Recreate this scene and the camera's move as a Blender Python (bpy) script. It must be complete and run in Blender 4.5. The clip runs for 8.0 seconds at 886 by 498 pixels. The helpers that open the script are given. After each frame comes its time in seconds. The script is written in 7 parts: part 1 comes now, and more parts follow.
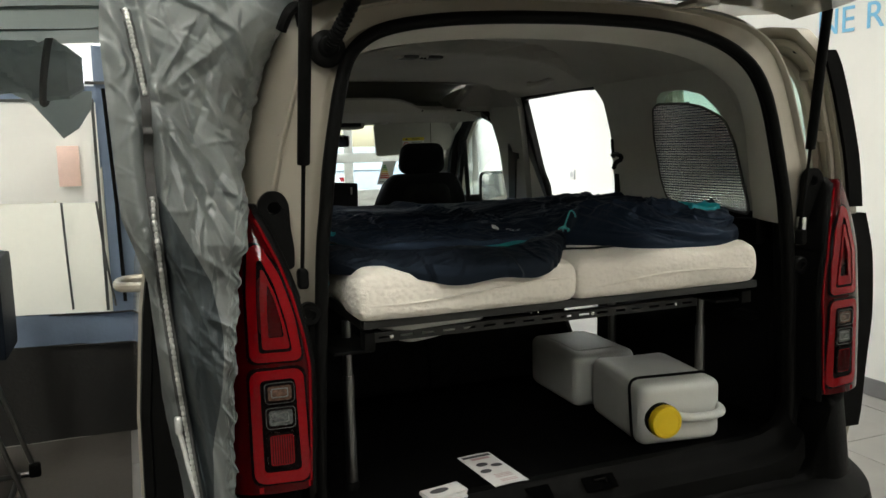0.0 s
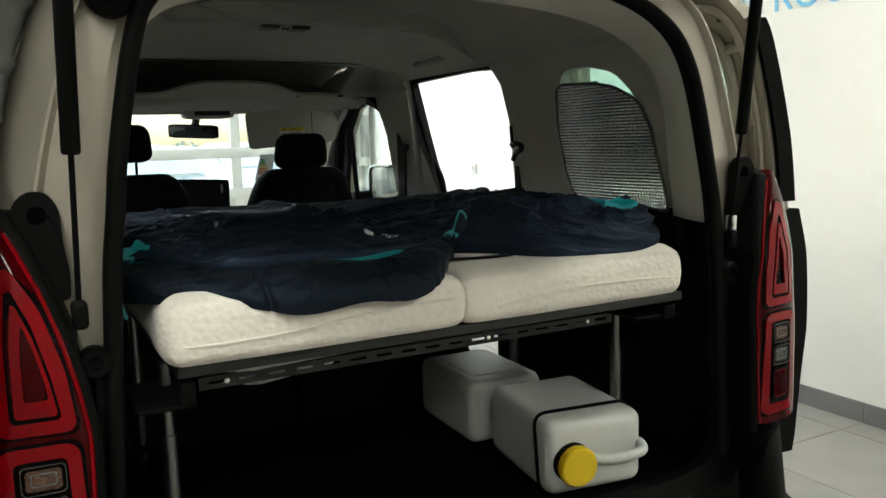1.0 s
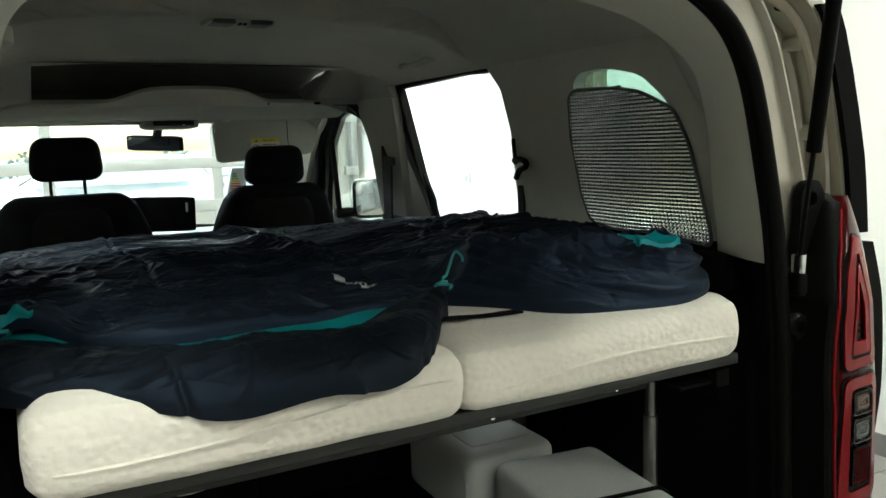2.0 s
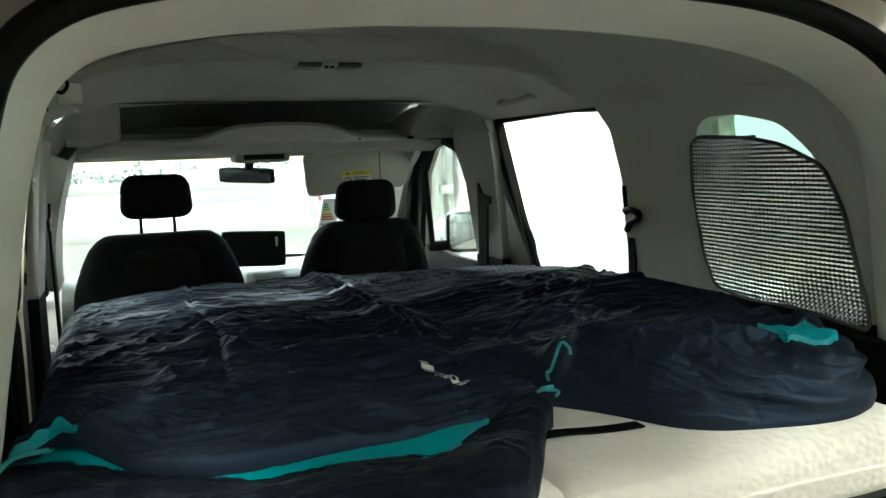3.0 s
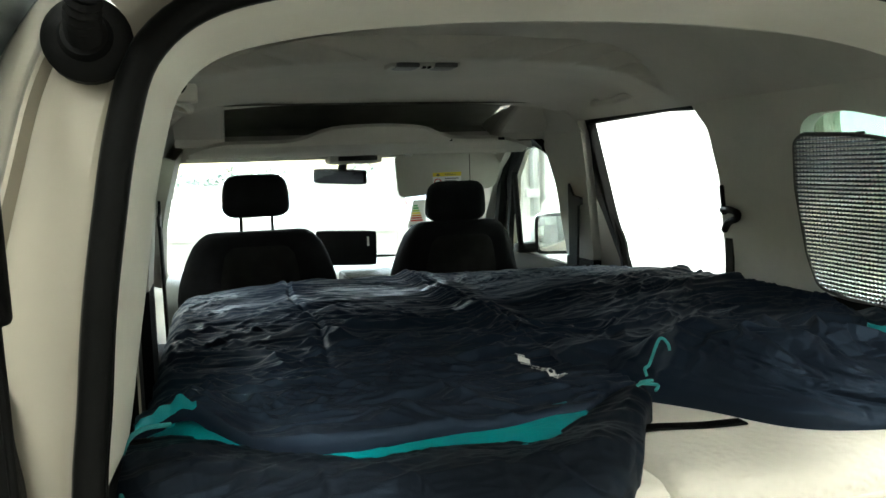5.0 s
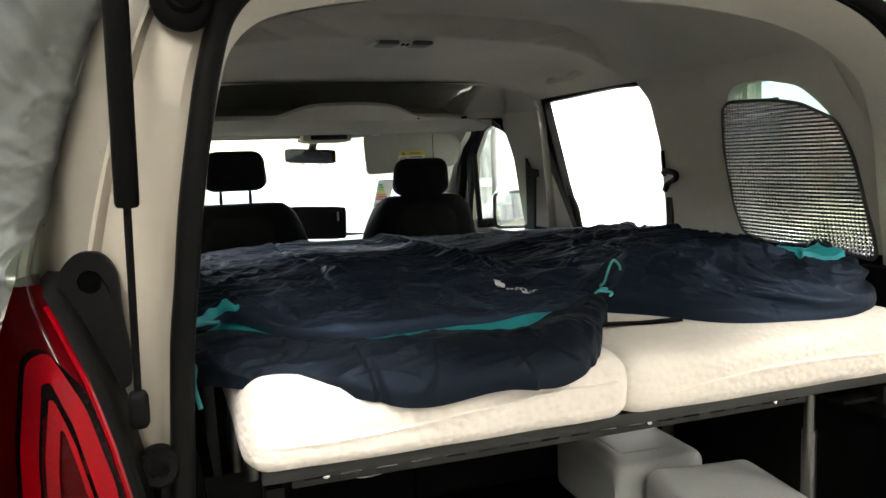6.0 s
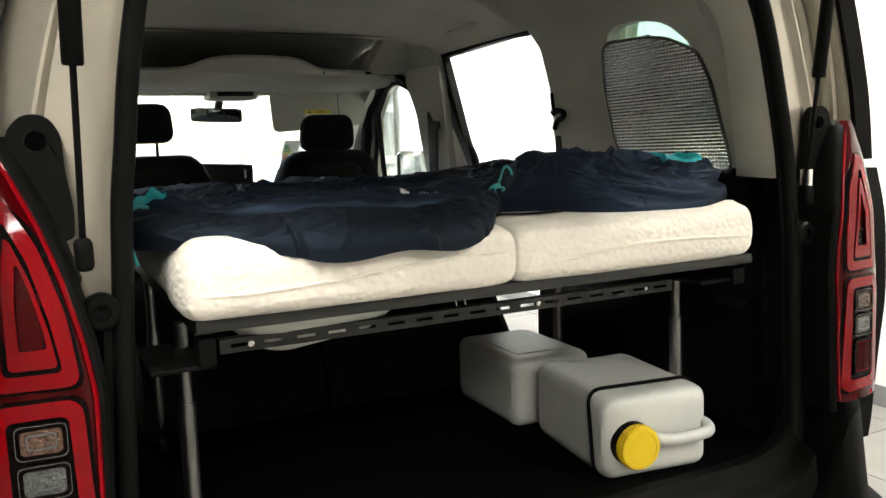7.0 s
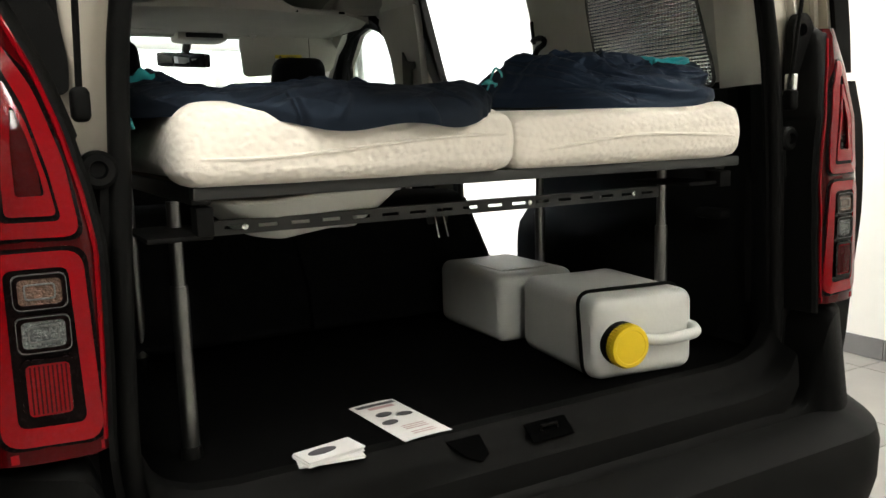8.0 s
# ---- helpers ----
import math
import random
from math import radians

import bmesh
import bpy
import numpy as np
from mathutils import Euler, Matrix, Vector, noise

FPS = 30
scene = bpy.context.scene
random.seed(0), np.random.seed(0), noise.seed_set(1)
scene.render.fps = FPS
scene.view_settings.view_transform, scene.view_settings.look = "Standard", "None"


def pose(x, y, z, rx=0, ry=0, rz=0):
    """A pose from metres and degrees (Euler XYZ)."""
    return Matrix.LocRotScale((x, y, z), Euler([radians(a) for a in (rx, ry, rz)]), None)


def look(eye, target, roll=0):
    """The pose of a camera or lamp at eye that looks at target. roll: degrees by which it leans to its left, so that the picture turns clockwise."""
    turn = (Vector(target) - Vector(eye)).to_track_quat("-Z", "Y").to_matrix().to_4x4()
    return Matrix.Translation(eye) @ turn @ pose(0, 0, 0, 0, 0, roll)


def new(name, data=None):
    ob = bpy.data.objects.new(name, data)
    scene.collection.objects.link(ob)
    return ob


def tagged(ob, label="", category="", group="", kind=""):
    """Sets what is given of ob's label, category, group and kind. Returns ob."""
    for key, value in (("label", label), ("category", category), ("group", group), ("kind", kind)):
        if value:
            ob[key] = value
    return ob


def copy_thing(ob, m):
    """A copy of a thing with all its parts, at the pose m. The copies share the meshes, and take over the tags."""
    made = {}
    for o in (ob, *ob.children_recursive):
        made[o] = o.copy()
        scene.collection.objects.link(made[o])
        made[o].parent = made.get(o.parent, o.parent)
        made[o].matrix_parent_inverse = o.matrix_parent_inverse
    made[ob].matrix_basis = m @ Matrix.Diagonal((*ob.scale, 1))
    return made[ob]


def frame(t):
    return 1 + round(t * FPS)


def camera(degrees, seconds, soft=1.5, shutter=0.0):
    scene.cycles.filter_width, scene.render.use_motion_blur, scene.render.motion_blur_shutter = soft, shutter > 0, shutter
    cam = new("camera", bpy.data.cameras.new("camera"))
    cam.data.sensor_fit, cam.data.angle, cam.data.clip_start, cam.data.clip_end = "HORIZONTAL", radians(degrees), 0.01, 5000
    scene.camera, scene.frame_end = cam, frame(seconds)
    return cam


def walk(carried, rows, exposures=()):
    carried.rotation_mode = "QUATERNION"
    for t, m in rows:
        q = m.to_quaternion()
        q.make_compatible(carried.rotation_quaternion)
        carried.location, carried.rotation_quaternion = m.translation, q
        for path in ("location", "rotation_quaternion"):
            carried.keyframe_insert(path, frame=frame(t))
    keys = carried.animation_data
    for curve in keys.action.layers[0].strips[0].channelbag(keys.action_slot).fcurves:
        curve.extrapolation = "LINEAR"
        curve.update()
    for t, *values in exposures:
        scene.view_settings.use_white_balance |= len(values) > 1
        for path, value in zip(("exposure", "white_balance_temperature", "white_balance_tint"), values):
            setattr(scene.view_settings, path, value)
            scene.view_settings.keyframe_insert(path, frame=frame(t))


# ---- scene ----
cam = camera(57.9, 8.0)
PATH = [
    (0, (-1.055, -1.730, 1.456), (-0.352, 0.060, 1.208), -1.4),
    (0.5, (-0.935, -1.551, 1.452), (-0.134, 0.197, 1.192), -1.6),
    (1, (-0.789, -1.359, 1.431), (0.115, 0.338, 1.166), -1.6),
    (2.3, (-0.546, -0.919, 1.496), (0.374, 0.770, 1.245), -1.9),
    (2.5, (-0.521, -0.879, 1.528), (0.353, 0.835, 1.282), -1.9),
    (3, (-0.498, -0.803, 1.561), (0.219, 0.986, 1.334), -1.9),
    (3.5, (-0.473, -0.755, 1.569), (0.117, 1.081, 1.352), -1.9),
    (4, (-0.454, -0.734, 1.572), (0.083, 1.117, 1.361), -1.9),
    (4.2, (-0.455, -0.744, 1.570), (0.087, 1.169, 1.355), -1.9),
    (5.5, (-0.610, -0.907, 1.514), (-0.073, 0.946, 1.308), -1.9),
    (6, (-0.681, -1.041, 1.464), (-0.034, 0.776, 1.248), -2.0),
    (6.5, (-0.725, -1.152, 1.389), (0.049, 0.611, 1.157), -2.0),
    (7, (-0.761, -1.202, 1.304), (0.097, 0.521, 1.063), -2.0),
    (7.5, (-0.793, -1.181, 1.199), (0.120, 0.510, 0.940), -1.9),
    (8, (-0.829, -1.180, 1.133), (0.112, 0.492, 0.852), -1.7),
]
EXPOSURES = [(0.0, 2.18, 6550, 10), (1.0, 2.36, 6450, 6), (2.5, 2.80, 6250, 0), (3.5, 3.45, 6200, -2), (4.2, 3.5, 6200, -2), (5.5, 3.5, 6500, 8), (6.0, 3.5, 6600, 14), (7.0, 3.30, 6650, 12), (7.5, 3.08, 6650, 11), (8.0, 3.0, 6650, 12)]
walk(cam, [(t, look(eye, target, roll)) for t, eye, target, roll in PATH], EXPOSURES)

# ---- world and lights ----
world = bpy.data.worlds.new("sky")
world.use_nodes = True
scene.world = world
wn = world.node_tree.nodes
sky = wn.new("ShaderNodeTexSky")
sky.sky_type, sky.sun_disc = "NISHITA", False
sky.sun_elevation, sky.sun_rotation = radians(38), radians(-40)
sky.air_density, sky.dust_density = 1.0, 2.5
wn["Background"].inputs[1].default_value = 0.11
world.node_tree.links.new(sky.outputs[0], wn["Background"].inputs[0])
sun = new("sun", bpy.data.lights.new("sun", "SUN"))
sun.data.energy, sun.data.angle, sun.data.color = 3.2, radians(0.6), (1, 0.96, 0.9)
sun.matrix_world = look((-6, 9, 9), (-1, 14, 0))

ROOM_W, ROOM_E, ROOM_S, ROOM_N, ROOM_H = -5.2, 2.77, -5.0, 7.0, 3.3
LAMPS = [(1.6, -3.2), (1.7, -0.1), (0.3, 3.4), (-1.4, -1.2), (-1.5, -3.7), (-2.2, 1.0), (-3.4, 1.0), (-2.4, 3.9)]
LAMP_W = 4.5
for lx, ly in LAMPS:
    lamp = new("tube_light", bpy.data.lights.new("tube_light", "AREA"))
    lamp.data.shape, lamp.data.size, lamp.data.size_y = "RECTANGLE", 0.28, 1.45
    lamp.data.energy, lamp.data.color = LAMP_W, (0.93, 1.0, 0.97)
    lamp.matrix_world = look((lx, ly, ROOM_H - 0.10), (lx, ly + 0.001, 0))

# daylight that falls in through the gate's top row of panes
daylight = new("gate_daylight", bpy.data.lights.new("gate_daylight", "AREA"))
daylight.data.shape, daylight.data.size, daylight.data.size_y = "RECTANGLE", 5.4, 0.58
daylight.data.energy, daylight.data.color = 46, (0.80, 0.90, 1.0)
daylight.matrix_world = look((-0.38, ROOM_N - 0.02, 2.40), (-0.38, 0.0, 0.9))

# ---- materials ----
def mat(name, color, rough=0.5, metal=0.0, scale=8.0, var=0.12, bump=0.0, bump_scale=60.0, fine=0.0, coat=0.0,
        spec=0.5, trans=0.0, alpha=1.0, sheen=0.0, random_piece=0.0, stretch=(1, 1, 1), relief=0.004):
    m = bpy.data.materials.new(name)
    m.use_nodes = True
    nt = m.node_tree
    n, l = nt.nodes, nt.links
    b = n["Principled BSDF"]
    b.inputs["Base Color"].default_value = (*color, 1)
    b.inputs["Roughness"].default_value, b.inputs["Metallic"].default_value = rough, metal
    b.inputs["Coat Weight"].default_value, b.inputs["Specular IOR Level"].default_value = coat, spec
    b.inputs["Coat Roughness"].default_value = 0.06
    b.inputs["Transmission Weight"].default_value, b.inputs["Alpha"].default_value = trans, alpha
    b.inputs["Sheen Weight"].default_value = sheen
    co = n.new("ShaderNodeTexCoord")
    mp = n.new("ShaderNodeMapping")
    mp.inputs["Scale"].default_value = stretch
    l.new(co.outputs["Object"], mp.inputs[0])
    if var:
        nz, fz = n.new("ShaderNodeTexNoise"), n.new("ShaderNodeTexNoise")
        nz.inputs["Scale"].default_value, nz.inputs["Detail"].default_value = scale, 5
        fz.inputs["Scale"].default_value, fz.inputs["Detail"].default_value = scale * 14, 3
        add = n.new("ShaderNodeMath")
        add.operation, add.inputs[1].default_value = "MULTIPLY_ADD", 0.35
        ramp = n.new("ShaderNodeMapRange")
        ramp.inputs[1].default_value, ramp.inputs[2].default_value = 0.40, 0.95
        ramp.inputs[3].default_value, ramp.inputs[4].default_value = 1 - var, 1 + var
        mul = n.new("ShaderNodeMix")
        mul.data_type, mul.blend_type = "RGBA", "MULTIPLY"
        mul.inputs[0].default_value = 1.0
        mul.inputs[6].default_value = (*color, 1)
        l.new(mp.outputs[0], nz.inputs[0]), l.new(mp.outputs[0], fz.inputs[0])
        l.new(fz.outputs[0], add.inputs[0]), l.new(nz.outputs[0], add.inputs[2])
        l.new(add.outputs[0], ramp.inputs[0])
        last = ramp.outputs[0]
        if random_piece:
            info, rr, ml = n.new("ShaderNodeObjectInfo"), n.new("ShaderNodeMapRange"), n.new("ShaderNodeMath")
            rr.inputs[3].default_value, rr.inputs[4].default_value = 1 - random_piece, 1 + random_piece
            ml.operation = "MULTIPLY"
            l.new(info.outputs["Random"], rr.inputs[0])
            l.new(rr.outputs[0], ml.inputs[0]), l.new(last, ml.inputs[1])
            last = ml.outputs[0]
        l.new(last, mul.inputs[7]), l.new(mul.outputs[2], b.inputs["Base Color"])
        rg = n.new("ShaderNodeMapRange")
        rg.inputs[3].default_value, rg.inputs[4].default_value = max(0, rough - 0.06), min(1, rough + 0.08)
        l.new(fz.outputs[0], rg.inputs[0]), l.new(rg.outputs[0], b.inputs["Roughness"])
    if bump:
        bz, bp = n.new("ShaderNodeTexNoise"), n.new("ShaderNodeBump")
        bz.inputs["Scale"].default_value, bz.inputs["Detail"].default_value = bump_scale, 4
        bp.inputs["Strength"].default_value, bp.inputs["Distance"].default_value = bump, relief
        l.new(mp.outputs[0], bz.inputs[0]), l.new(bz.outputs[0], bp.inputs["Height"]), l.new(bp.outputs[0], b.inputs["Normal"])
    return m


PAINT = mat("champagne_paint", (0.365, 0.332, 0.272), 0.30, 0.42, 3, 0.04, coat=1.0)
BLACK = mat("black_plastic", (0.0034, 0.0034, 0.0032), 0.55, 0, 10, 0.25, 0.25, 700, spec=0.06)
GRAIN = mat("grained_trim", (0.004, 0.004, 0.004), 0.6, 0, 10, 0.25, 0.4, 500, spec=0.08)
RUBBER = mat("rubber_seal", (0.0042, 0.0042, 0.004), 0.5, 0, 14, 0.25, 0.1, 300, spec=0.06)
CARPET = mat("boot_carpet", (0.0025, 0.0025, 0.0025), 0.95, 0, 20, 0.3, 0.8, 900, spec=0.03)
LINER = mat("headliner_fabric", (0.47, 0.455, 0.41), 0.92, 0, 5, 0.07, 0.3, 900, spec=0.2)
TRIM = mat("pillar_trim", (0.60, 0.575, 0.505), 0.62, 0, 6, 0.06, 0.25, 600)
SHADELINER = mat("shaded_headliner_fabric", (0.16, 0.16, 0.14), 0.9, 0, 10, 0.2, 0.3, 500, spec=0.2)
SEATCLOTH = mat("seat_cloth", (0.007, 0.007, 0.008), 0.9, 0, 20, 0.3, 0.5, 700, spec=0.1)
SEATGREY = mat("seat_panel_cloth", (0.013, 0.0125, 0.012), 0.9, 0, 20, 0.3, 0.5, 700, spec=0.1)
REDLENS = mat("red_lens", (0.165, 0.0004, 0.003), 0.10, 0, 5, 0.12, 0.25, 30, coat=0.18, spec=0.2, relief=0.002)
DARKRED = mat("dark_red_lens", (0.040, 0.0003, 0.001), 0.07, 0, 6, 0.2, coat=0.08, spec=0.12)
CLEARLENS = mat("clear_lens", (0.085, 0.092, 0.090), 0.16, 0.35, 120, 0.6, 0.8, 260, coat=0.6)
AMBERLENS = mat("amber_lens", (0.085, 0.040, 0.024), 0.18, 0.2, 120, 0.6, 0.8, 260, coat=0.6)
LAMPBLACK = mat("lamp_bezel", (0.003, 0.0012, 0.0012), 0.25, 0, 8, 0.1, spec=0.06)
VOID = mat("painted_recess_shade", (0.0015, 0.0015, 0.0015), 0.9, 0, 8, 0.1, spec=0.0)
STEEL = mat("bare_steel", (0.19, 0.19, 0.185), 0.32, 1.0, 12, 0.12, 0.1, 200, stretch=(1, 1, 0.2))
CHROME = mat("chrome", (0.72, 0.72, 0.70), 0.16, 1.0, 12, 0.08)
RAILGREY = mat("painted_rail", (0.016, 0.017, 0.016), 0.45, 0.1, 12, 0.15, 0.1, 300)
PLY = mat("plywood", (0.22, 0.15, 0.09), 0.7, 0, 9, 0.2, 0.3, 120, stretch=(1, 12, 1))
FOAM = mat("mattress_knit", (0.76, 0.71, 0.63), 0.93, 0, 6, 0.05, 0.55, 115, spec=0.15, sheen=0.1, stretch=(1, 1, 1.8), relief=0.007)
NAVY = mat("navy_nylon", (0.0086, 0.0120, 0.0205), 0.56, 0, 7, 0.22, 0.08, 420, spec=0.34)
NAVYDULL = mat("navy_lining_cloth", (0.0062, 0.0078, 0.0112), 0.55, 0, 7, 0.22, 0.10, 420, spec=0.16)
# blue highlight tint stands in for the bluish daylight from the windows
for bag_cloth in (NAVY, NAVYDULL):
    bag_cloth.node_tree.nodes["Principled BSDF"].inputs["Specular Tint"].default_value = (0.42, 0.66, 1.0, 1)
TEAL = mat("teal_nylon", (0.003, 0.275, 0.31), 0.5, 0, 9, 0.12, 0.3, 160)
CORD = mat("teal_cord", (0.03, 0.25, 0.25), 0.6, 0, 40, 0.2, 0.4, 900)
WHITECORD = mat("pale_thread", (0.6, 0.6, 0.58), 0.7, 0, 40, 0.2)
HDPE = mat("frosted_polythene", (0.56, 0.57, 0.54), 0.42, 0, 9, 0.05, 0.12, 120, spec=0.4)
TUB = mat("white_polypropylene", (0.62, 0.63, 0.58), 0.38, 0, 8, 0.06, 0.05, 120)
YELLOW = mat("yellow_cap", (0.72, 0.50, 0.008), 0.42, 0, 14, 0.06, 0.1, 300)
PAPER = mat("white_paper", (0.72, 0.71, 0.69), 0.6, 0, 20, 0.04)
INK = mat("dark_ink", (0.05, 0.05, 0.055), 0.6, 0, 30, 0.15)
PINKINK = mat("faded_red_ink", (0.45, 0.30, 0.30), 0.6, 0, 30, 0.1)
TENT = mat("grey_tent_nylon", (0.175, 0.188, 0.184), 0.40, 0, 4, 0.10, 0.08, 300, spec=0.4)
# darkened copy of the grey nylon, for the sleeve's painted shade
TENTSHADE = mat("shaded_tent_nylon", (0.040, 0.049, 0.052), 0.45, 0, 4, 0.10, 0.08, 300, spec=0.3)
TENTROOF = mat("grey_tent_roof_cloth", (0.15, 0.16, 0.157), 0.36, 0, 4, 0.15, 0.25, 160, spec=0.5)
TENTDARK = mat("dark_tent_groundskirt", (0.011, 0.010, 0.009), 0.7, 0, 4, 0.2, 0.5, 60)
GROUNDSHEET = mat("brown_groundsheet", (0.050, 0.043, 0.036), 0.7, 0, 3, 0.12, 0.3, 90)
LENSGREY = mat("dull_lamp_lens", (0.055, 0.055, 0.053), 0.35, 0, 30, 0.15, 0.3, 200)
TENTBLUE = mat("blue_tent_cloth", (0.155, 0.205, 0.29), 0.7, 0, 4, 0.1, 0.3, 60)
TENTCREAM = mat("cream_tent_cloth", (0.70, 0.68, 0.59), 0.75, 0, 3, 0.06, 0.3, 60)
TENTFILM = mat("clear_tent_film", (0.85, 0.84, 0.83), 0.3, 0, 3, 0.05, 0.2, 25)
ZIP = mat("zip_tape", (0.055, 0.055, 0.052), 0.7, 0, 40, 0.2, 0.5, 900)
ZIPTEETH = mat("zip_teeth", (0.52, 0.52, 0.49), 0.4, 0.3, 60, 0.25)
WALLG = mat("grey_plaster", (0.30, 0.29, 0.27), 0.85, 0, 2, 0.04, 0.1, 90, spec=0.2)
WALLW = mat("white_plaster", (0.72, 0.705, 0.66), 0.85, 0, 2, 0.03, 0.1, 90, spec=0.2)
TILE = mat("grey_floor_tile", (0.235, 0.225, 0.21), 0.42, 0, 5, 0.09, 0.05, 150, random_piece=0.05)
GROUT = mat("tile_grout", (0.12, 0.115, 0.105), 0.9, 0, 20, 0.15)
SKIRT = mat("grey_skirting_tile", (0.16, 0.155, 0.15), 0.45, 0, 8, 0.1, random_piece=0.06)
BLUEPAINT = mat("light_blue_lettering", (0.16, 0.44, 0.66), 0.6, 0, 20, 0.04)
DOORWHITE = mat("white_door_frame", (0.62, 0.62, 0.59), 0.5, 0, 4, 0.06)
GALV = mat("galvanised_rail", (0.40, 0.40, 0.39), 0.45, 0.7, 12, 0.15)
ASPHALT = mat("pale_concrete_yard", (0.30, 0.30, 0.29), 0.9, 0, 0.6, 0.2, 0.6, 60)
HEDGE = mat("hedge_leaves", (0.20, 0.22, 0.19), 0.8, 0, 3, 0.4, 0.8, 30, random_piece=0.2)
CARWHITE = mat("white_car_paint", (0.62, 0.63, 0.64), 0.3, 0, 3, 0.04, coat=0.6)
CARSILVER = mat("silver_car_paint", (0.35, 0.37, 0.40), 0.3, 0.4, 3, 0.04, coat=0.6)
CARRED = mat("red_car_paint", (0.35, 0.03, 0.03), 0.3, 0, 3, 0.04, coat=0.6)
# the windows' bright reflection is put into a pale base colour
CARGLASS = mat("car_glass_painted_reflection", (0.28, 0.32, 0.35), 0.08, 0, 3, 0.0, coat=0.5)
DARKGLASS = mat("dark_car_glass", (0.03, 0.035, 0.04), 0.06, 0, 3, 0.0, coat=0.5)
TYRE = mat("tyre_rubber", (0.018, 0.018, 0.018), 0.8, 0, 20, 0.2, 0.5, 200)
DASH = mat("dashboard_plastic", (0.10, 0.11, 0.105), 0.55, 0, 10, 0.12, 0.25, 400)
SCREEN = mat("black_screen", (0.006, 0.006, 0.007), 0.4, 0, 5, 0.0, spec=0.15)
LABELS = {k: mat("label_" + k, c, 0.6, 0, 20, 0.03) for k, c in dict(
    green=(0.02, 0.25, 0.08), lime=(0.25, 0.42, 0.05), yellow=(0.7, 0.55, 0.02), orange=(0.6, 0.22, 0.02), red=(0.5, 0.04, 0.03)).items()}


def glass(name, tint=(0.95, 1, 0.98), rough=0.0):
    m = bpy.data.materials.new(name)
    m.use_nodes = True
    n, l = m.node_tree.nodes, m.node_tree.links
    out = n["Material Output"]
    tr, gl, mx, lw = n.new("ShaderNodeBsdfTransparent"), n.new("ShaderNodeBsdfGlossy"), n.new("ShaderNodeMixShader"), n.new("ShaderNodeLayerWeight")
    pw, fr = n.new("ShaderNodeMath"), n.new("ShaderNodeMath")
    tr.inputs[0].default_value, gl.inputs["Roughness"].default_value, lw.inputs[0].default_value = (*tint, 1), rough, 0.5
    pw.operation, pw.inputs[1].default_value = "POWER", 5.0
    fr.operation, fr.inputs[1].default_value, fr.inputs[2].default_value = "MULTIPLY_ADD", 0.9, 0.045
    l.new(lw.outputs["Facing"], pw.inputs[0]), l.new(pw.outputs[0], fr.inputs[0])
    l.new(fr.outputs[0], mx.inputs[0]), l.new(tr.outputs[0], mx.inputs[1]), l.new(gl.outputs[0], mx.inputs[2]), l.new(mx.outputs[0], out.inputs[0])
    return m


GLASS = glass("clear_glass")
GREENGLASS = glass("green_tinted_glass", (0.86, 0.97, 0.94))


def mirror_mat():
    m = mat("mirror_glass", (0.8, 0.8, 0.8), 0.02, 1.0, var=0)
    return m


MIRROR = mirror_mat()


def foil_mat():
    m = mat("bubble_foil", (0.76, 0.79, 0.83), 0.22, 1.0, 6, 0.12)
    n, l = m.node_tree.nodes, m.node_tree.links
    b = n["Principled BSDF"]
    co, mp, vo, bp, nz = n.new("ShaderNodeTexCoord"), n.new("ShaderNodeMapping"), n.new("ShaderNodeTexVoronoi"), n.new("ShaderNodeBump"), n.new("ShaderNodeTexNoise")
    mp.inputs["Scale"].default_value = (0, 1.0, 1.2)
    vo.inputs["Scale"].default_value, vo.inputs["Randomness"].default_value = 96, 0.0
    nz.inputs["Scale"].default_value = 9
    add = n.new("ShaderNodeMath")
    add.operation, add.inputs[1].default_value = "MULTIPLY_ADD", 0.3
    bp.inputs["Strength"].default_value, bp.inputs["Distance"].default_value = 0.95, 0.004
    bp.invert = True
    l.new(co.outputs["Object"], mp.inputs[0]), l.new(mp.outputs[0], vo.inputs[0]), l.new(co.outputs["Object"], nz.inputs[0])
    l.new(nz.outputs[0], add.inputs[0]), l.new(vo.outputs[0], add.inputs[2])
    l.new(add.outputs[0], bp.inputs["Height"]), l.new(bp.outputs[0], b.inputs["Normal"])
    return m


FOIL = foil_mat()


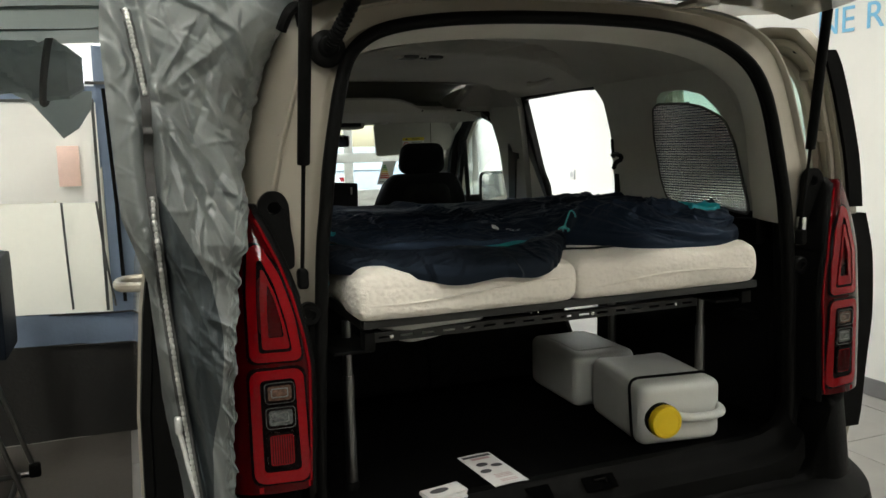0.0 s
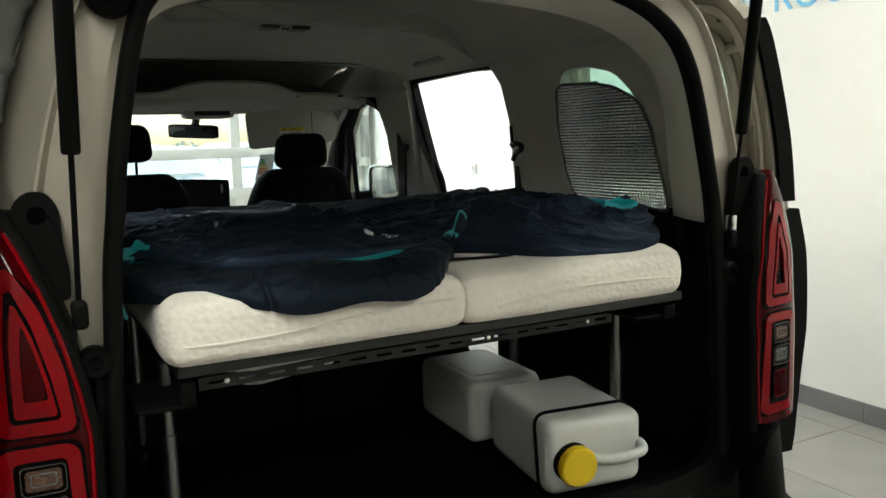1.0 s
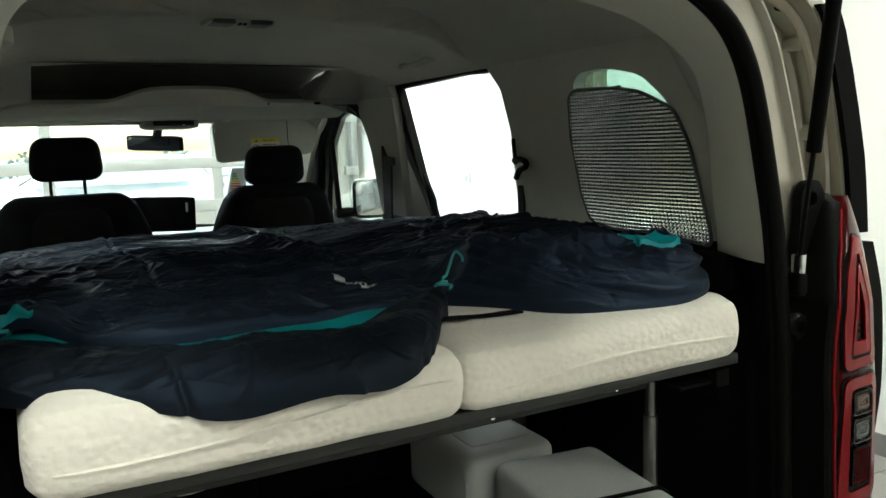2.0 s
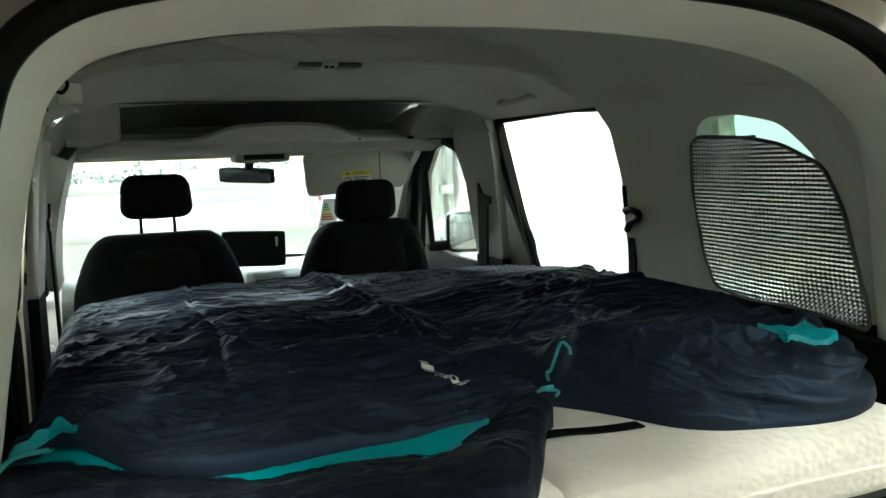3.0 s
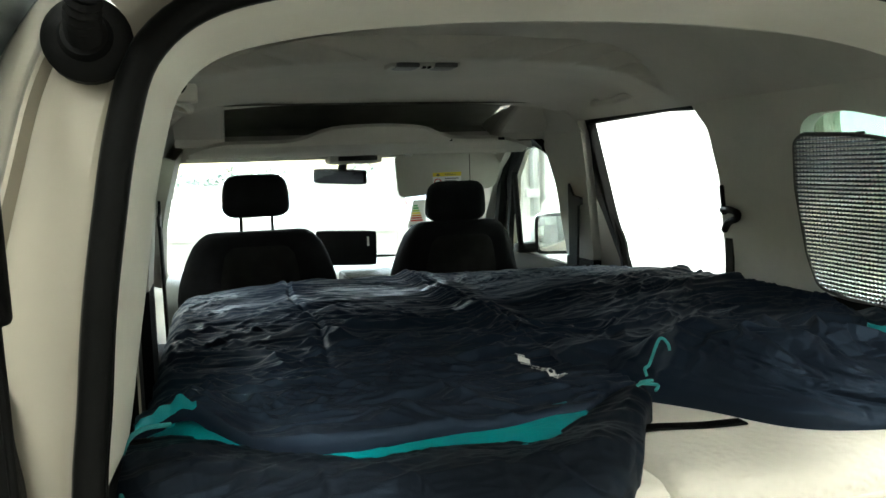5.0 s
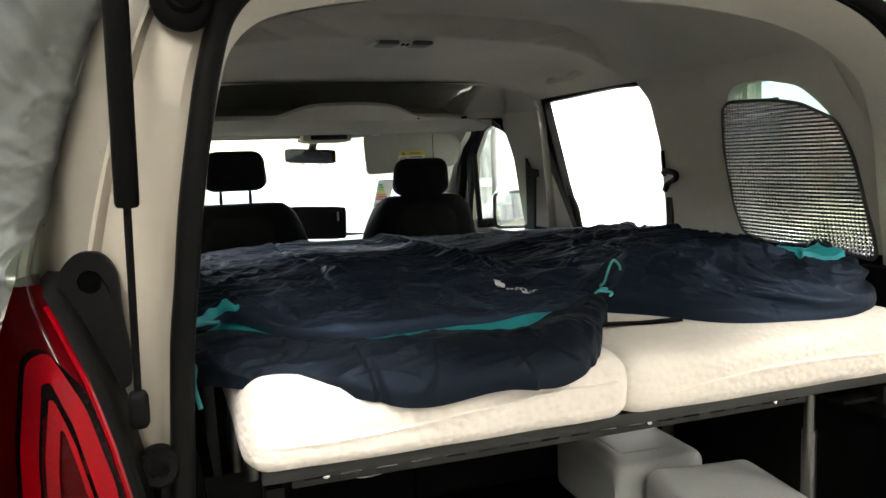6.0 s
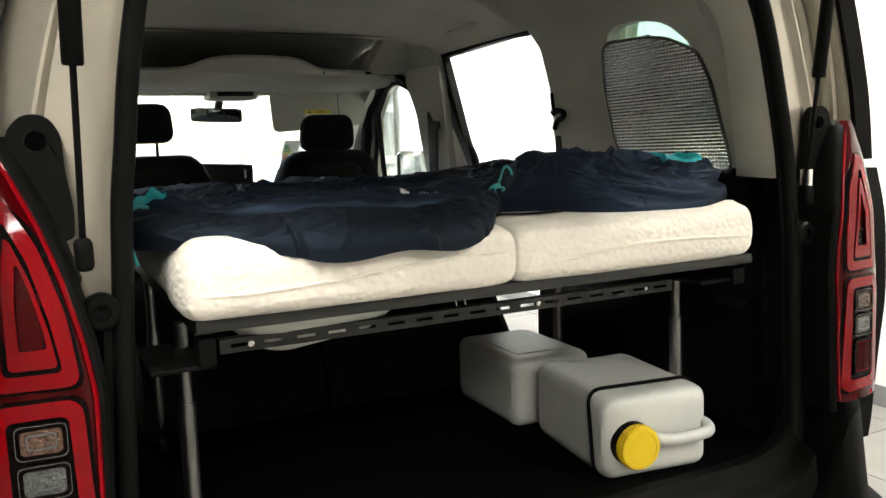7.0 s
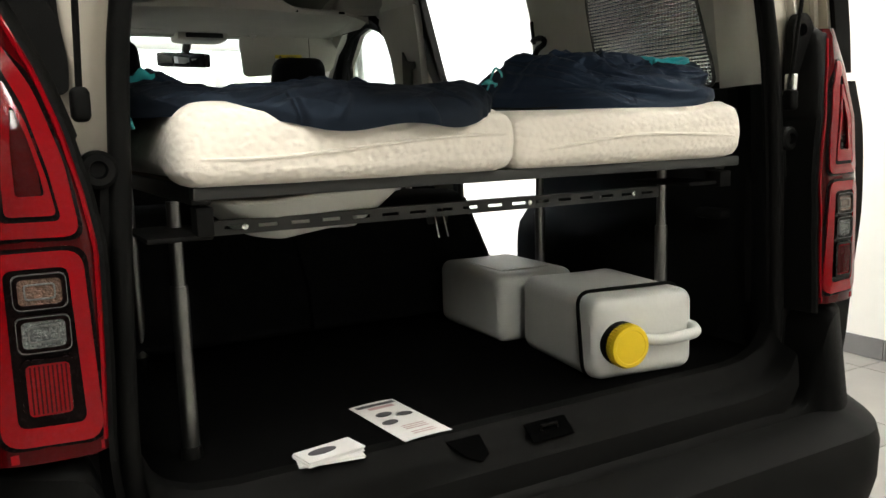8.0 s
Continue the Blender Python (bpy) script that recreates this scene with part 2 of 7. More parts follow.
def knit_relief(m):
    """Raised cells of a knitted cover over the fine weave."""
    n, l = m.node_tree.nodes, m.node_tree.links
    b = n["Principled BSDF"]
    co, mp, vo, wz, bp = n.new("ShaderNodeTexCoord"), n.new("ShaderNodeMapping"), n.new("ShaderNodeTexVoronoi"), n.new("ShaderNodeTexNoise"), n.new("ShaderNodeBump")
    vo.feature = "SMOOTH_F1"
    mp.inputs["Scale"].default_value = (1.0, 1.0, 1.25)
    vo.inputs["Scale"].default_value, vo.inputs["Smoothness"].default_value = 78, 0.6
    wz.inputs["Scale"].default_value = 700
    mix = n.new("ShaderNodeMath")
    mix.operation, mix.inputs[1].default_value = "MULTIPLY_ADD", -1.0
    fine = n.new("ShaderNodeMath")
    fine.operation, fine.inputs[1].default_value = "MULTIPLY", 0.25
    bp.inputs["Strength"].default_value, bp.inputs["Distance"].default_value = 0.5, 0.0045
    l.new(co.outputs["Object"], mp.inputs[0]), l.new(mp.outputs[0], vo.inputs["Vector"]), l.new(co.outputs["Object"], wz.inputs["Vector"])
    l.new(wz.outputs[0], fine.inputs[0]), l.new(vo.outputs["Distance"], mix.inputs[0]), l.new(fine.outputs[0], mix.inputs[2])
    l.new(mix.outputs[0], bp.inputs["Height"]), l.new(bp.outputs[0], b.inputs["Normal"])


knit_relief(FOAM)


def let_light_through(m, color, share):
    """Thin cloth: some of the light from behind comes through."""
    n, l = m.node_tree.nodes, m.node_tree.links
    tr, mx = n.new("ShaderNodeBsdfTranslucent"), n.new("ShaderNodeMixShader")
    tr.inputs[0].default_value, mx.inputs[0].default_value = (*color, 1), share
    l.new(n["Principled BSDF"].outputs[0], mx.inputs[1]), l.new(tr.outputs[0], mx.inputs[2])
    l.new(mx.outputs[0], n["Material Output"].inputs[0])


let_light_through(TENT, (0.36, 0.40, 0.40), 0.12)
let_light_through(TENTROOF, (0.55, 0.59, 0.58), 0.5)
let_light_through(TENTCREAM, (0.75, 0.72, 0.62), 0.3)
let_light_through(TENTFILM, (0.85, 0.84, 0.82), 0.4)


def emit(name, color, strength):
    m = bpy.data.materials.new(name)
    m.use_nodes = True
    b = m.node_tree.nodes["Principled BSDF"]
    b.inputs["Base Color"].default_value = (*color, 1)
    b.inputs["Emission Color"].default_value = (*color, 1)
    b.inputs["Emission Strength"].default_value = strength
    return m


GLOW = emit("light_diffuser", (1, 0.95, 0.85), 5.0)


# ---- mesh helpers ----
def part(name, bm, material, parent=None, label="", smooth=35):
    """Links a bmesh as one mesh object under a thing or a part."""
    me = bpy.data.meshes.new(name)
    bmesh.ops.recalc_face_normals(bm, faces=bm.faces)
    if smooth:
        for e in bm.edges:
            e.smooth = len(e.link_faces) == 2 and e.calc_face_angle(0) < radians(smooth)
        for f in bm.faces:
            f.smooth = True
    bm.to_mesh(me)
    bm.free()
    me.materials.append(material)
    ob = new(name, me)
    if parent is not None:
        ob.parent = parent
        ob.matrix_parent_inverse = Matrix.Translation(-Vector(world_origin(parent)))
    if label:
        ob["label"] = label
    return ob


def world_origin(ob):
    p = Vector((0, 0, 0))
    while ob is not None:
        p += ob.matrix_basis.translation + (ob.matrix_parent_inverse.translation if ob.parent else Vector((0, 0, 0)))
        ob = ob.parent
    return p


def thing(name, label, category, at=(0, 0, 0), group="", kind=""):
    ob = new(name)
    ob.location = at
    ob.empty_display_size = 0.1
    return tagged(ob, label, category, group, kind)


def box(bm, x0, x1, y0, y1, z0, z1, bevel=0.0, seg=2, m=None):
    g = bmesh.ops.create_cube(bm, size=1)["verts"]
    for v in g:
        v.co = Vector(((x0 + x1) / 2 + v.co.x * (x1 - x0), (y0 + y1) / 2 + v.co.y * (y1 - y0), (z0 + z1) / 2 + v.co.z * (z1 - z0)))
    if bevel:
        es = list({e for v in g for e in v.link_edges})
        r = bmesh.ops.bevel(bm, geom=es, offset=bevel, segments=seg, affect="EDGES", profile=0.5)
        g = list({v for f in r["faces"] for v in f.verts} | {v for v in g if v.is_valid})
    if m is not None:
        for v in g:
            v.co = m @ v.co
    return bm


def boxes(*specs, bevel=0.0):
    bm = bmesh.new()
    for s in specs:
        box(bm, *s, bevel=bevel)
    return bm


def tube(bm, pts, r, n=10, closed=False, taper=None):
    """A round bar along a polyline."""
    pts = [Vector(p) for p in pts]
    rings = []
    side = None
    for i, p in enumerate(pts):
        a, b = pts[max(i - 1, 0)], pts[min(i + 1, len(pts) - 1)]
        if closed:
            a, b = pts[i - 1], pts[(i + 1) % len(pts)]
        d = (b - a).normalized()
        if side is None:
            side = d.orthogonal().normalized()
        side = (side - d * side.dot(d)).normalized()
        up = d.cross(side)
        rr = r if taper is None else taper[i]
        rings.append([bm.verts.new(p + (side * math.cos(k * math.tau / n) + up * math.sin(k * math.tau / n)) * rr) for k in range(n)])
    m = len(rings)
    for i in range(m if closed else m - 1):
        for k in range(n):
            bm.faces.new((rings[i][k], rings[i][(k + 1) % n], rings[(i + 1) % m][(k + 1) % n], rings[(i + 1) % m][k]))
    if not closed:
        bm.faces.new(rings[0][::-1]), bm.faces.new(rings[-1])
    return bm


def disc_bar(bm, centre, axis, profile, n=28):
    """A turned form: profile rows of (distance along the axis, radius)."""
    axis = Vector(axis).normalized()
    a = axis.orthogonal().normalized()
    b = axis.cross(a)
    rings = [[bm.verts.new(Vector(centre) + axis * d + (a * math.cos(k * math.tau / n) + b * math.sin(k * math.tau / n)) * r) for k in range(n)] for d, r in profile]
    for i in range(len(rings) - 1):
        for k in range(n):
            bm.faces.new((rings[i][k], rings[i][(k + 1) % n], rings[i + 1][(k + 1) % n], rings[i + 1][k]))
    bm.faces.new(rings[0][::-1]), bm.faces.new(rings[-1])
    return bm


def loft(bm, rings, closed=False):
    vs = [[bm.verts.new(p) for p in r] for r in rings]
    n = len(vs[0])
    for i in range(len(vs) - 1):
        for k in range(n if closed else n - 1):
            bm.faces.new((vs[i][k], vs[i][(k + 1) % n], vs[i + 1][(k + 1) % n], vs[i + 1][k]))
    return vs


def grid_mesh(bm, nu, nv, fn, closed_u=False):
    vs = [[bm.verts.new(fn(i / (nu - (0 if closed_u else 1)), j / (nv - 1))) for i in range(nu)] for j in range(nv)]
    for j in range(nv - 1):
        for i in range(nu if closed_u else nu - 1):
            bm.faces.new((vs[j][i], vs[j][(i + 1) % nu], vs[j + 1][(i + 1) % nu], vs[j + 1][i]))
    return vs


def soft_box(bm, c, size, r, seg=10, power=2.0, shape=None, m=None):
    """A box with rounded edges of radius r, evenly meshed; shape(v) may bend the points."""
    half = Vector(size) / 2
    bm2 = bmesh.new()
    bmesh.ops.create_cube(bm2, size=2)
    bmesh.ops.subdivide_edges(bm2, edges=bm2.edges[:], cuts=seg, use_grid_fill=True)
    inner = Vector([max(h - r, 1e-4) for h in half])
    for v in bm2.verts:
        q = Vector([v.co[i] * half[i] for i in range(3)])
        k = Vector([max(-inner[i], min(inner[i], q[i])) for i in range(3)])
        d = q - k
        if d.length > 1e-7:
            p = Vector([abs(a) ** power for a in d])
            ln = (p.x + p.y + p.z) ** (1 / power)
            q = k + d * (max(abs(d.x), abs(d.y), abs(d.z)) / ln if ln else 1)
        q = shape(q, half) if shape else q
        q = Vector(c) + q
        v.co = m @ q if m is not None else q
    tmp = bpy.data.meshes.new("tmp")
    bm2.to_mesh(tmp)
    bm2.free()
    bm.from_mesh(tmp)
    bpy.data.meshes.remove(tmp)
    return bm


def smooth_curve(pts, k=6, closed=False):
    """Catmull-Rom through the points, k steps a span."""
    P = [Vector(p) for p in pts]
    n, out = len(P), []
    for i in range(n if closed else n - 1):
        p0, p1, p2, p3 = (P[(i + j) % n] if closed else P[max(0, min(n - 1, i + j))] for j in (-1, 0, 1, 2))
        for s in range(k):
            t = s / k
            out.append(0.5 * ((2 * p1) + (p2 - p0) * t + (2 * p0 - 5 * p1 + 4 * p2 - p3) * t * t + (3 * p1 - p0 - 3 * p2 + p3) * t ** 3))
    if not closed:
        out.append(P[-1])
    return out


def plate(outer, holes, xfun, thick, cuts=()):
    """A sheet in the y-z plane with openings, bent to x = xfun(y, z) and given a thickness (towards +x if positive)."""
    bm = bmesh.new()
    es = []
    for loop in (outer, *holes):
        vs = [bm.verts.new((0, p[0], p[1])) for p in loop]
        es += [bm.edges.new((vs[i], vs[(i + 1) % len(vs)])) for i in range(len(vs))]
    bmesh.ops.triangle_fill(bm, use_beauty=True, use_dissolve=False, edges=es)
    for ax, val in cuts:
        no = (0, 1, 0) if ax == "y" else (0, 0, 1)
        bmesh.ops.bisect_plane(bm, geom=bm.verts[:] + bm.edges[:] + bm.faces[:], plane_co=Vector(no) * val, plane_no=no, dist=1e-5)
    r = bmesh.ops.extrude_face_region(bm, geom=bm.faces[:])
    moved = {v for v in r["geom"] if isinstance(v, bmesh.types.BMVert)}
    for v in bm.verts:
        v.co.x = xfun(v.co.y, v.co.z) + (thick if v in moved else 0)
    return bm


def flat_prism(outline, depth, to_world):
    """A flat plate from a 2D outline, with a thickness; to_world(u, v, d) places its points."""
    bm = bmesh.new()
    a = [bm.verts.new(to_world(u, v, 0)) for u, v in outline]
    b = [bm.verts.new(to_world(u, v, depth)) for u, v in outline]
    bm.faces.new(a[::-1]), bm.faces.new(b)
    n = len(a)
    for i in range(n):
        bm.faces.new((a[i], a[(i + 1) % n], b[(i + 1) % n], b[i]))
    return bm


def ring_prism(outer, inner, depth, to_world):
    bm = bmesh.new()
    L = [[bm.verts.new(to_world(u, v, d)) for u, v in loop] for loop, d in ((outer, 0), (outer, depth), (inner, depth), (inner, 0))]
    n = len(outer)
    for k in range(4):
        A, B = L[k], L[(k + 1) % 4]
        for i in range(n):
            bm.faces.new((A[i], A[(i + 1) % n], B[(i + 1) % n], B[i]))
    return bm


def round_poly(pts, r, k=5):
    """A polygon with rounded corners."""
    out, n = [], len(pts)
    for i in range(n):
        p, a, b = Vector(pts[i]), Vector(pts[i - 1]), Vector(pts[(i + 1) % n])
        da, db = (a - p), (b - p)
        ra = min(r, da.length * 0.45, db.length * 0.45)
        s, e = p + da.normalized() * ra, p + db.normalized() * ra
        for j in range(k + 1):
            t = j / k
            out.append(tuple((1 - t) ** 2 * s + 2 * t * (1 - t) * p + t * t * e))
    return out


def interp(x, table):
    xs, ys = zip(*table)
    return float(np.interp(x, xs, ys))


LAT = np.random.RandomState(7).rand(256, 256)


def vnoise(x, y):
    """Smooth lattice noise in 0 to 1, for arrays."""
    xi, yi = np.floor(x).astype(int), np.floor(y).astype(int)
    u, v = x - xi, y - yi
    u, v = u * u * (3 - 2 * u), v * v * (3 - 2 * v)
    g = lambda i, j: LAT[i % 256, j % 256]
    return (g(xi, yi) * (1 - u) + g(xi + 1, yi) * u) * (1 - v) + (g(xi, yi + 1) * (1 - u) + g(xi + 1, yi + 1) * u) * v


def facet(x, y):
    """Lattice noise with straight creases, in 0 to 1."""
    xi, yi = np.floor(x).astype(int), np.floor(y).astype(int)
    u, v = x - xi, y - yi
    g = lambda i, j: LAT[i % 256, j % 256]
    a, b, c, d = g(xi, yi), g(xi + 1, yi), g(xi, yi + 1), g(xi + 1, yi + 1)
    return np.where(u + v < 1, a + (b - a) * u + (c - a) * v, d + (c - d) * (1 - u) + (b - d) * (1 - v))


def creases(X, Y, seed, n, length, width, height, angle, spread, area=None):
    """Sharp fold lines of cloth, as heights: n ridges with random place, turn and size."""
    r = np.random.RandomState(seed)
    x0, x1, y0, y1 = area or (X.min(), X.max(), Y.min(), Y.max())
    out = np.zeros_like(X)
    for _ in range(n):
        cx, cy = r.uniform(x0, x1), r.uniform(y0, y1)
        a = radians(angle + r.normal(0, spread))
        L, w, h = r.uniform(*length) / 2, r.uniform(*width), r.uniform(*height)
        bend, lean = r.uniform(-1, 1) * .35 / L, r.uniform(.35, 1.6)
        near = (np.abs(X - cx) < L + 2 * w) & (np.abs(Y - cy) < L + 2 * w)
        if not near.any():
            continue
        xs, ys = X[near], Y[near]
        du = (xs - cx) * math.cos(a) + (ys - cy) * math.sin(a)
        dv = -(xs - cx) * math.sin(a) + (ys - cy) * math.cos(a) + bend * du * du
        prof = np.clip(1 - np.where(dv > 0, dv / (w * lean), -dv / (w * (2 - lean))), 0, 1)
        out[near] = np.maximum(out[near], h * prof * np.clip(1 - (du / L) ** 2, 0, 1))
    return out


def ridged(x, y):
    return 1 - np.abs(2 * vnoise(x, y) - 1)


def array_sheet(X, Y, Z, thick=0.0):
    """A bmesh-free sheet from coordinate arrays, with an underside when thick is given."""
    nv, nu = X.shape
    V = np.stack([X, Y, Z], -1).reshape(-1, 3)
    idx = np.arange(nu * nv).reshape(nv, nu)
    F = np.stack([idx[:-1, :-1], idx[:-1, 1:], idx[1:, 1:], idx[1:, :-1]], -1).reshape(-1, 4)
    if thick:
        k = len(V)
        V2 = V.copy()
        V2[:, 2] -= thick
        F2 = F[:, ::-1] + k
        rim = list(idx[0, :]) + list(idx[1:, -1]) + list(idx[-1, -2::-1]) + list(idx[-2:0:-1, 0])
        S = [(rim[(i + 1) % len(rim)], rim[i], rim[i] + k, rim[(i + 1) % len(rim)] + k) for i in range(len(rim))]
        V, F = np.vstack([V, V2]), np.vstack([F, F2, np.array(S)])
    me = bpy.data.meshes.new("sheet")
    me.from_pydata(V.tolist(), [], F.tolist())
    for p in me.polygons:
        p.use_smooth = True
    return me


def part_mesh(name, me, material, parent=None, label=""):
    me.name = name
    me.materials.append(material)
    ob = new(name, me)
    if parent is not None:
        ob.parent = parent
        ob.matrix_parent_inverse = Matrix.Translation(-world_origin(parent))
    if label:
        ob["label"] = label
    return ob


# ---- the hall ----
def build_hall():
    t = 0.2
    for name, spec in dict(
            wall_east=(ROOM_E, ROOM_E + t, ROOM_S, ROOM_N + t, 0, ROOM_H), wall_west=(ROOM_W - t, ROOM_W, ROOM_S, ROOM_N + t, 0, ROOM_H),
            wall_south=(ROOM_W - t, ROOM_E + t, ROOM_S - t, ROOM_S, 0, ROOM_H)).items():
        white = name == "wall_east"
        tagged(part(name, boxes(spec), WALLW if white else WALLG, smooth=0), "white plastered hall wall" if white else "grey plastered hall wall", "wall", kind="structure")
    # north wall round the gate
    gx0, gx1, gz = -3.2, 2.45, 2.75
    w = thing("wall_north", "white plastered front wall round a glazed gate", "wall", (0, ROOM_N, 0), kind="structure")
    part("wall_panel", boxes((ROOM_W, gx0, ROOM_N, ROOM_N + t, 0, ROOM_H), (gx1, ROOM_E, ROOM_N, ROOM_N + t, 0, ROOM_H),
                             (gx0, gx1, ROOM_N, ROOM_N + t, gz, ROOM_H)), WALLW, w, smooth=0)
    tagged(part("ceiling", boxes((ROOM_W - t, ROOM_E + t, ROOM_S - t, ROOM_N + t, ROOM_H, ROOM_H + 0.2)), WALLW, smooth=0), "white flat hall ceiling", "ceiling", kind="structure")
    # sectional gate: white frame, glazed sections
    g = thing("sectional_gate", "white sectional garage gate with large glazed panes, closed", "garage gate", (0, ROOM_N, 0))
    zs = [0.0, 0.93, 1.345, 2.05, gz]
    xs = [gx0, gx0 + 1.42, gx0 + 2.98, 1.28, gx1]
    y0, y1 = ROOM_N + 0.02, ROOM_N + 0.08
    for z in zs:
        part("rail", boxes((gx0, gx1, y0, y1, max(z - 0.055, 0), min(z + 0.055, gz)), bevel=0.006), DOORWHITE, g)
    for x in xs:
        part("stile", boxes((x - 0.05 if x > gx0 else x, x + 0.05 if x < gx1 else x, y0 + 0.006, y1 - 0.006, 0, gz), bevel=0.005), DOORWHITE, g)
    for i in range(4):
        for j in range(4):
            if i == 0:
                part("lower_panel", boxes((xs[j] + 0.05, xs[j + 1] - 0.05, y0 + 0.02, y1 - 0.02, 0.05, zs[1] - 0.05)), DOORWHITE, g, smooth=0)
            else:
                p = part("pane", boxes((xs[j] + 0.05, xs[j + 1] - 0.05, y0 + 0.026, y0 + 0.032, zs[i] + 0.05, zs[i + 1] - 0.05)), GLASS, g, smooth=0)
                p.visible_shadow = False
    for x, k in ((gx0 + 0.06, 1), (2.68, -1)):
        r = thing("gate_guide_rail", "galvanised upright guide rail beside the gate", "guide rail", (x, ROOM_N - 0.1, 0), "guide rails")
        part("rail", boxes((x - 0.03, x + 0.03, ROOM_N - 0.14, ROOM_N - 0.02, 0, 2.9), bevel=0.004), GALV, r)
        for n in range(5):
            z = 0.06 + 0.55 * n
            part("bracket", boxes((x - 0.08, x + 0.08, ROOM_N - 0.03, ROOM_N - 0.004, z, z + 0.09), bevel=0.004), GALV, r)
            part("bracket_lug", boxes((min(x - .03 * k, x + .11 * k), max(x - .03 * k, x + .11 * k), ROOM_N - 0.16, ROOM_N - 0.142, z, z + 0.09), bevel=0.004), DOORWHITE, r, "white bracket")
    # lettering on the east wall
    cu = bpy.data.curves.new("wall_lettering", "FONT")
    cu.body, cu.size, cu.extrude, cu.space_character = "NE ROU", 0.205, 0.0015, 1.02
    ob = new("wall_lettering", cu)
    ob.matrix_world = Matrix.Translation((ROOM_E - 0.003, 1.93, 2.034)) @ Matrix(((0, 0, -1, 0), (-1, 0, 0, 0), (0, 1, 0, 0), (0, 0, 0, 1)))
    cu.materials.append(BLUEPAINT)
    tagged(ob, "light blue capital letters painted on the white wall", "lettering")
    # socket
    s = thing("wall_socket", "white square power socket on the plaster wall", "socket", (ROOM_E, 4.70, 1.165))
    part("plate", boxes((ROOM_E - 0.012, ROOM_E, 4.655, 4.745, 1.12, 1.21), bevel=0.005), DOORWHITE, s)
    bm = disc_bar(bmesh.new(), (ROOM_E - 0.0125, 4.70, 1.165), (-1, 0, 0), [(0, 0.026), (0.002, 0.026), (0.002, 0.021), (-0.006, 0.020)])
    part("socket_well", bm, GALV, s)
    # lamps
    first = None
    for lx, ly in LAMPS:
        if first is None:
            first = thing("ceiling_light", "white strip light with a glowing diffuser on the ceiling", "ceiling light", (lx, ly, ROOM_H), "strip lights")
            part("frame", boxes((lx - 0.17, lx - 0.15, ly - 0.76, ly + 0.76, ROOM_H - 0.09, ROOM_H), (lx + 0.15, lx + 0.17, ly - 0.76, ly + 0.76, ROOM_H - 0.09, ROOM_H),
                                (lx - 0.15, lx + 0.15, ly - 0.76, ly - 0.74, ROOM_H - 0.09, ROOM_H), (lx - 0.15, lx + 0.15, ly + 0.74, ly + 0.76, ROOM_H - 0.09, ROOM_H)), DOORWHITE, first, smooth=0)
            part("diffuser", boxes((lx - 0.15, lx + 0.15, ly - 0.74, ly + 0.74, ROOM_H - 0.075, ROOM_H - 0.06)), GLOW, first, smooth=0)
        else:
            copy_thing(first, pose(lx, ly, ROOM_H))


def simple_car(name, at, yaw, paint, label):
    c = thing(name, label, "car", at)
    m = pose(*at, 0, 0, yaw)
    side = [(-2.05, 0.35), (-2.1, 0.75), (-1.95, 1.0), (-1.55, 1.42), (-0.6, 1.5), (0.35, 1.42), (1.05, 1.0), (1.85, 0.85), (2.1, 0.6), (2.05, 0.3)]
    bm = bmesh.new()
    rows = []
    for f, sc in ((-0.86, 0.96), (-0.80, 1.0), (0.80, 1.0), (0.86, 0.96)):
        rows.append([m @ Vector((f * (1 - 0.22 * max(0, z - 0.95) / 0.55), y * sc, z)) for y, z in side])
    vs = loft(bm, rows, closed=True)
    bm.faces.new(vs[0]), bm.faces.new(vs[-1][::-1])
    part("body", bm, paint, c)
    for sgn in (-1, 1):
        bm = bmesh.new()
        bm.faces.new([bm.verts.new(m @ Vector((sgn * (0.875 - 0.19 * (z - 0.95) / 0.55), y, z))) for y, z in ((-1.5, 1.0), (-1.3, 1.36), (-0.55, 1.43), (0.3, 1.35), (0.85, 1.0))])
        part("side_window", bm, CARGLASS, c)
        for y in (-1.3, 1.35):
            part("wheel", disc_bar(bmesh.new(), m @ Vector((sgn * 0.70, y, 0.31)), m.to_3x3() @ Vector((sgn, 0, 0)), [(0, 0.29), (0.02, 0.31), (0.18, 0.31), (0.2, 0.28), (0.19, 0.2)]), TYRE, c)
    for y0, z0, y1, z1 in ((-1.97, 1.0, -1.6, 1.4), (1.0, 1.04, 0.42, 1.41)):
        bm = bmesh.new()
        o = -0.012 if y0 < 0 else 0.012
        bm.faces.new([bm.verts.new(m @ Vector((x, y + o, z + 0.012))) for x, y, z in ((-0.66, y0, z0), (0.66, y0, z0), (0.58, y1, z1), (-0.58, y1, z1))])
        part("end_window", bm, CARGLASS, c)
    for sgn in (-1, 1):
        bm = bmesh.new()
        box(bm, sgn * 0.72 - 0.09, sgn * 0.72 + 0.09, -2.1, -2.02, 0.72, 0.95, bevel=0.02, m=m)
        part("tail_light", bm, REDLENS, c)
    return c


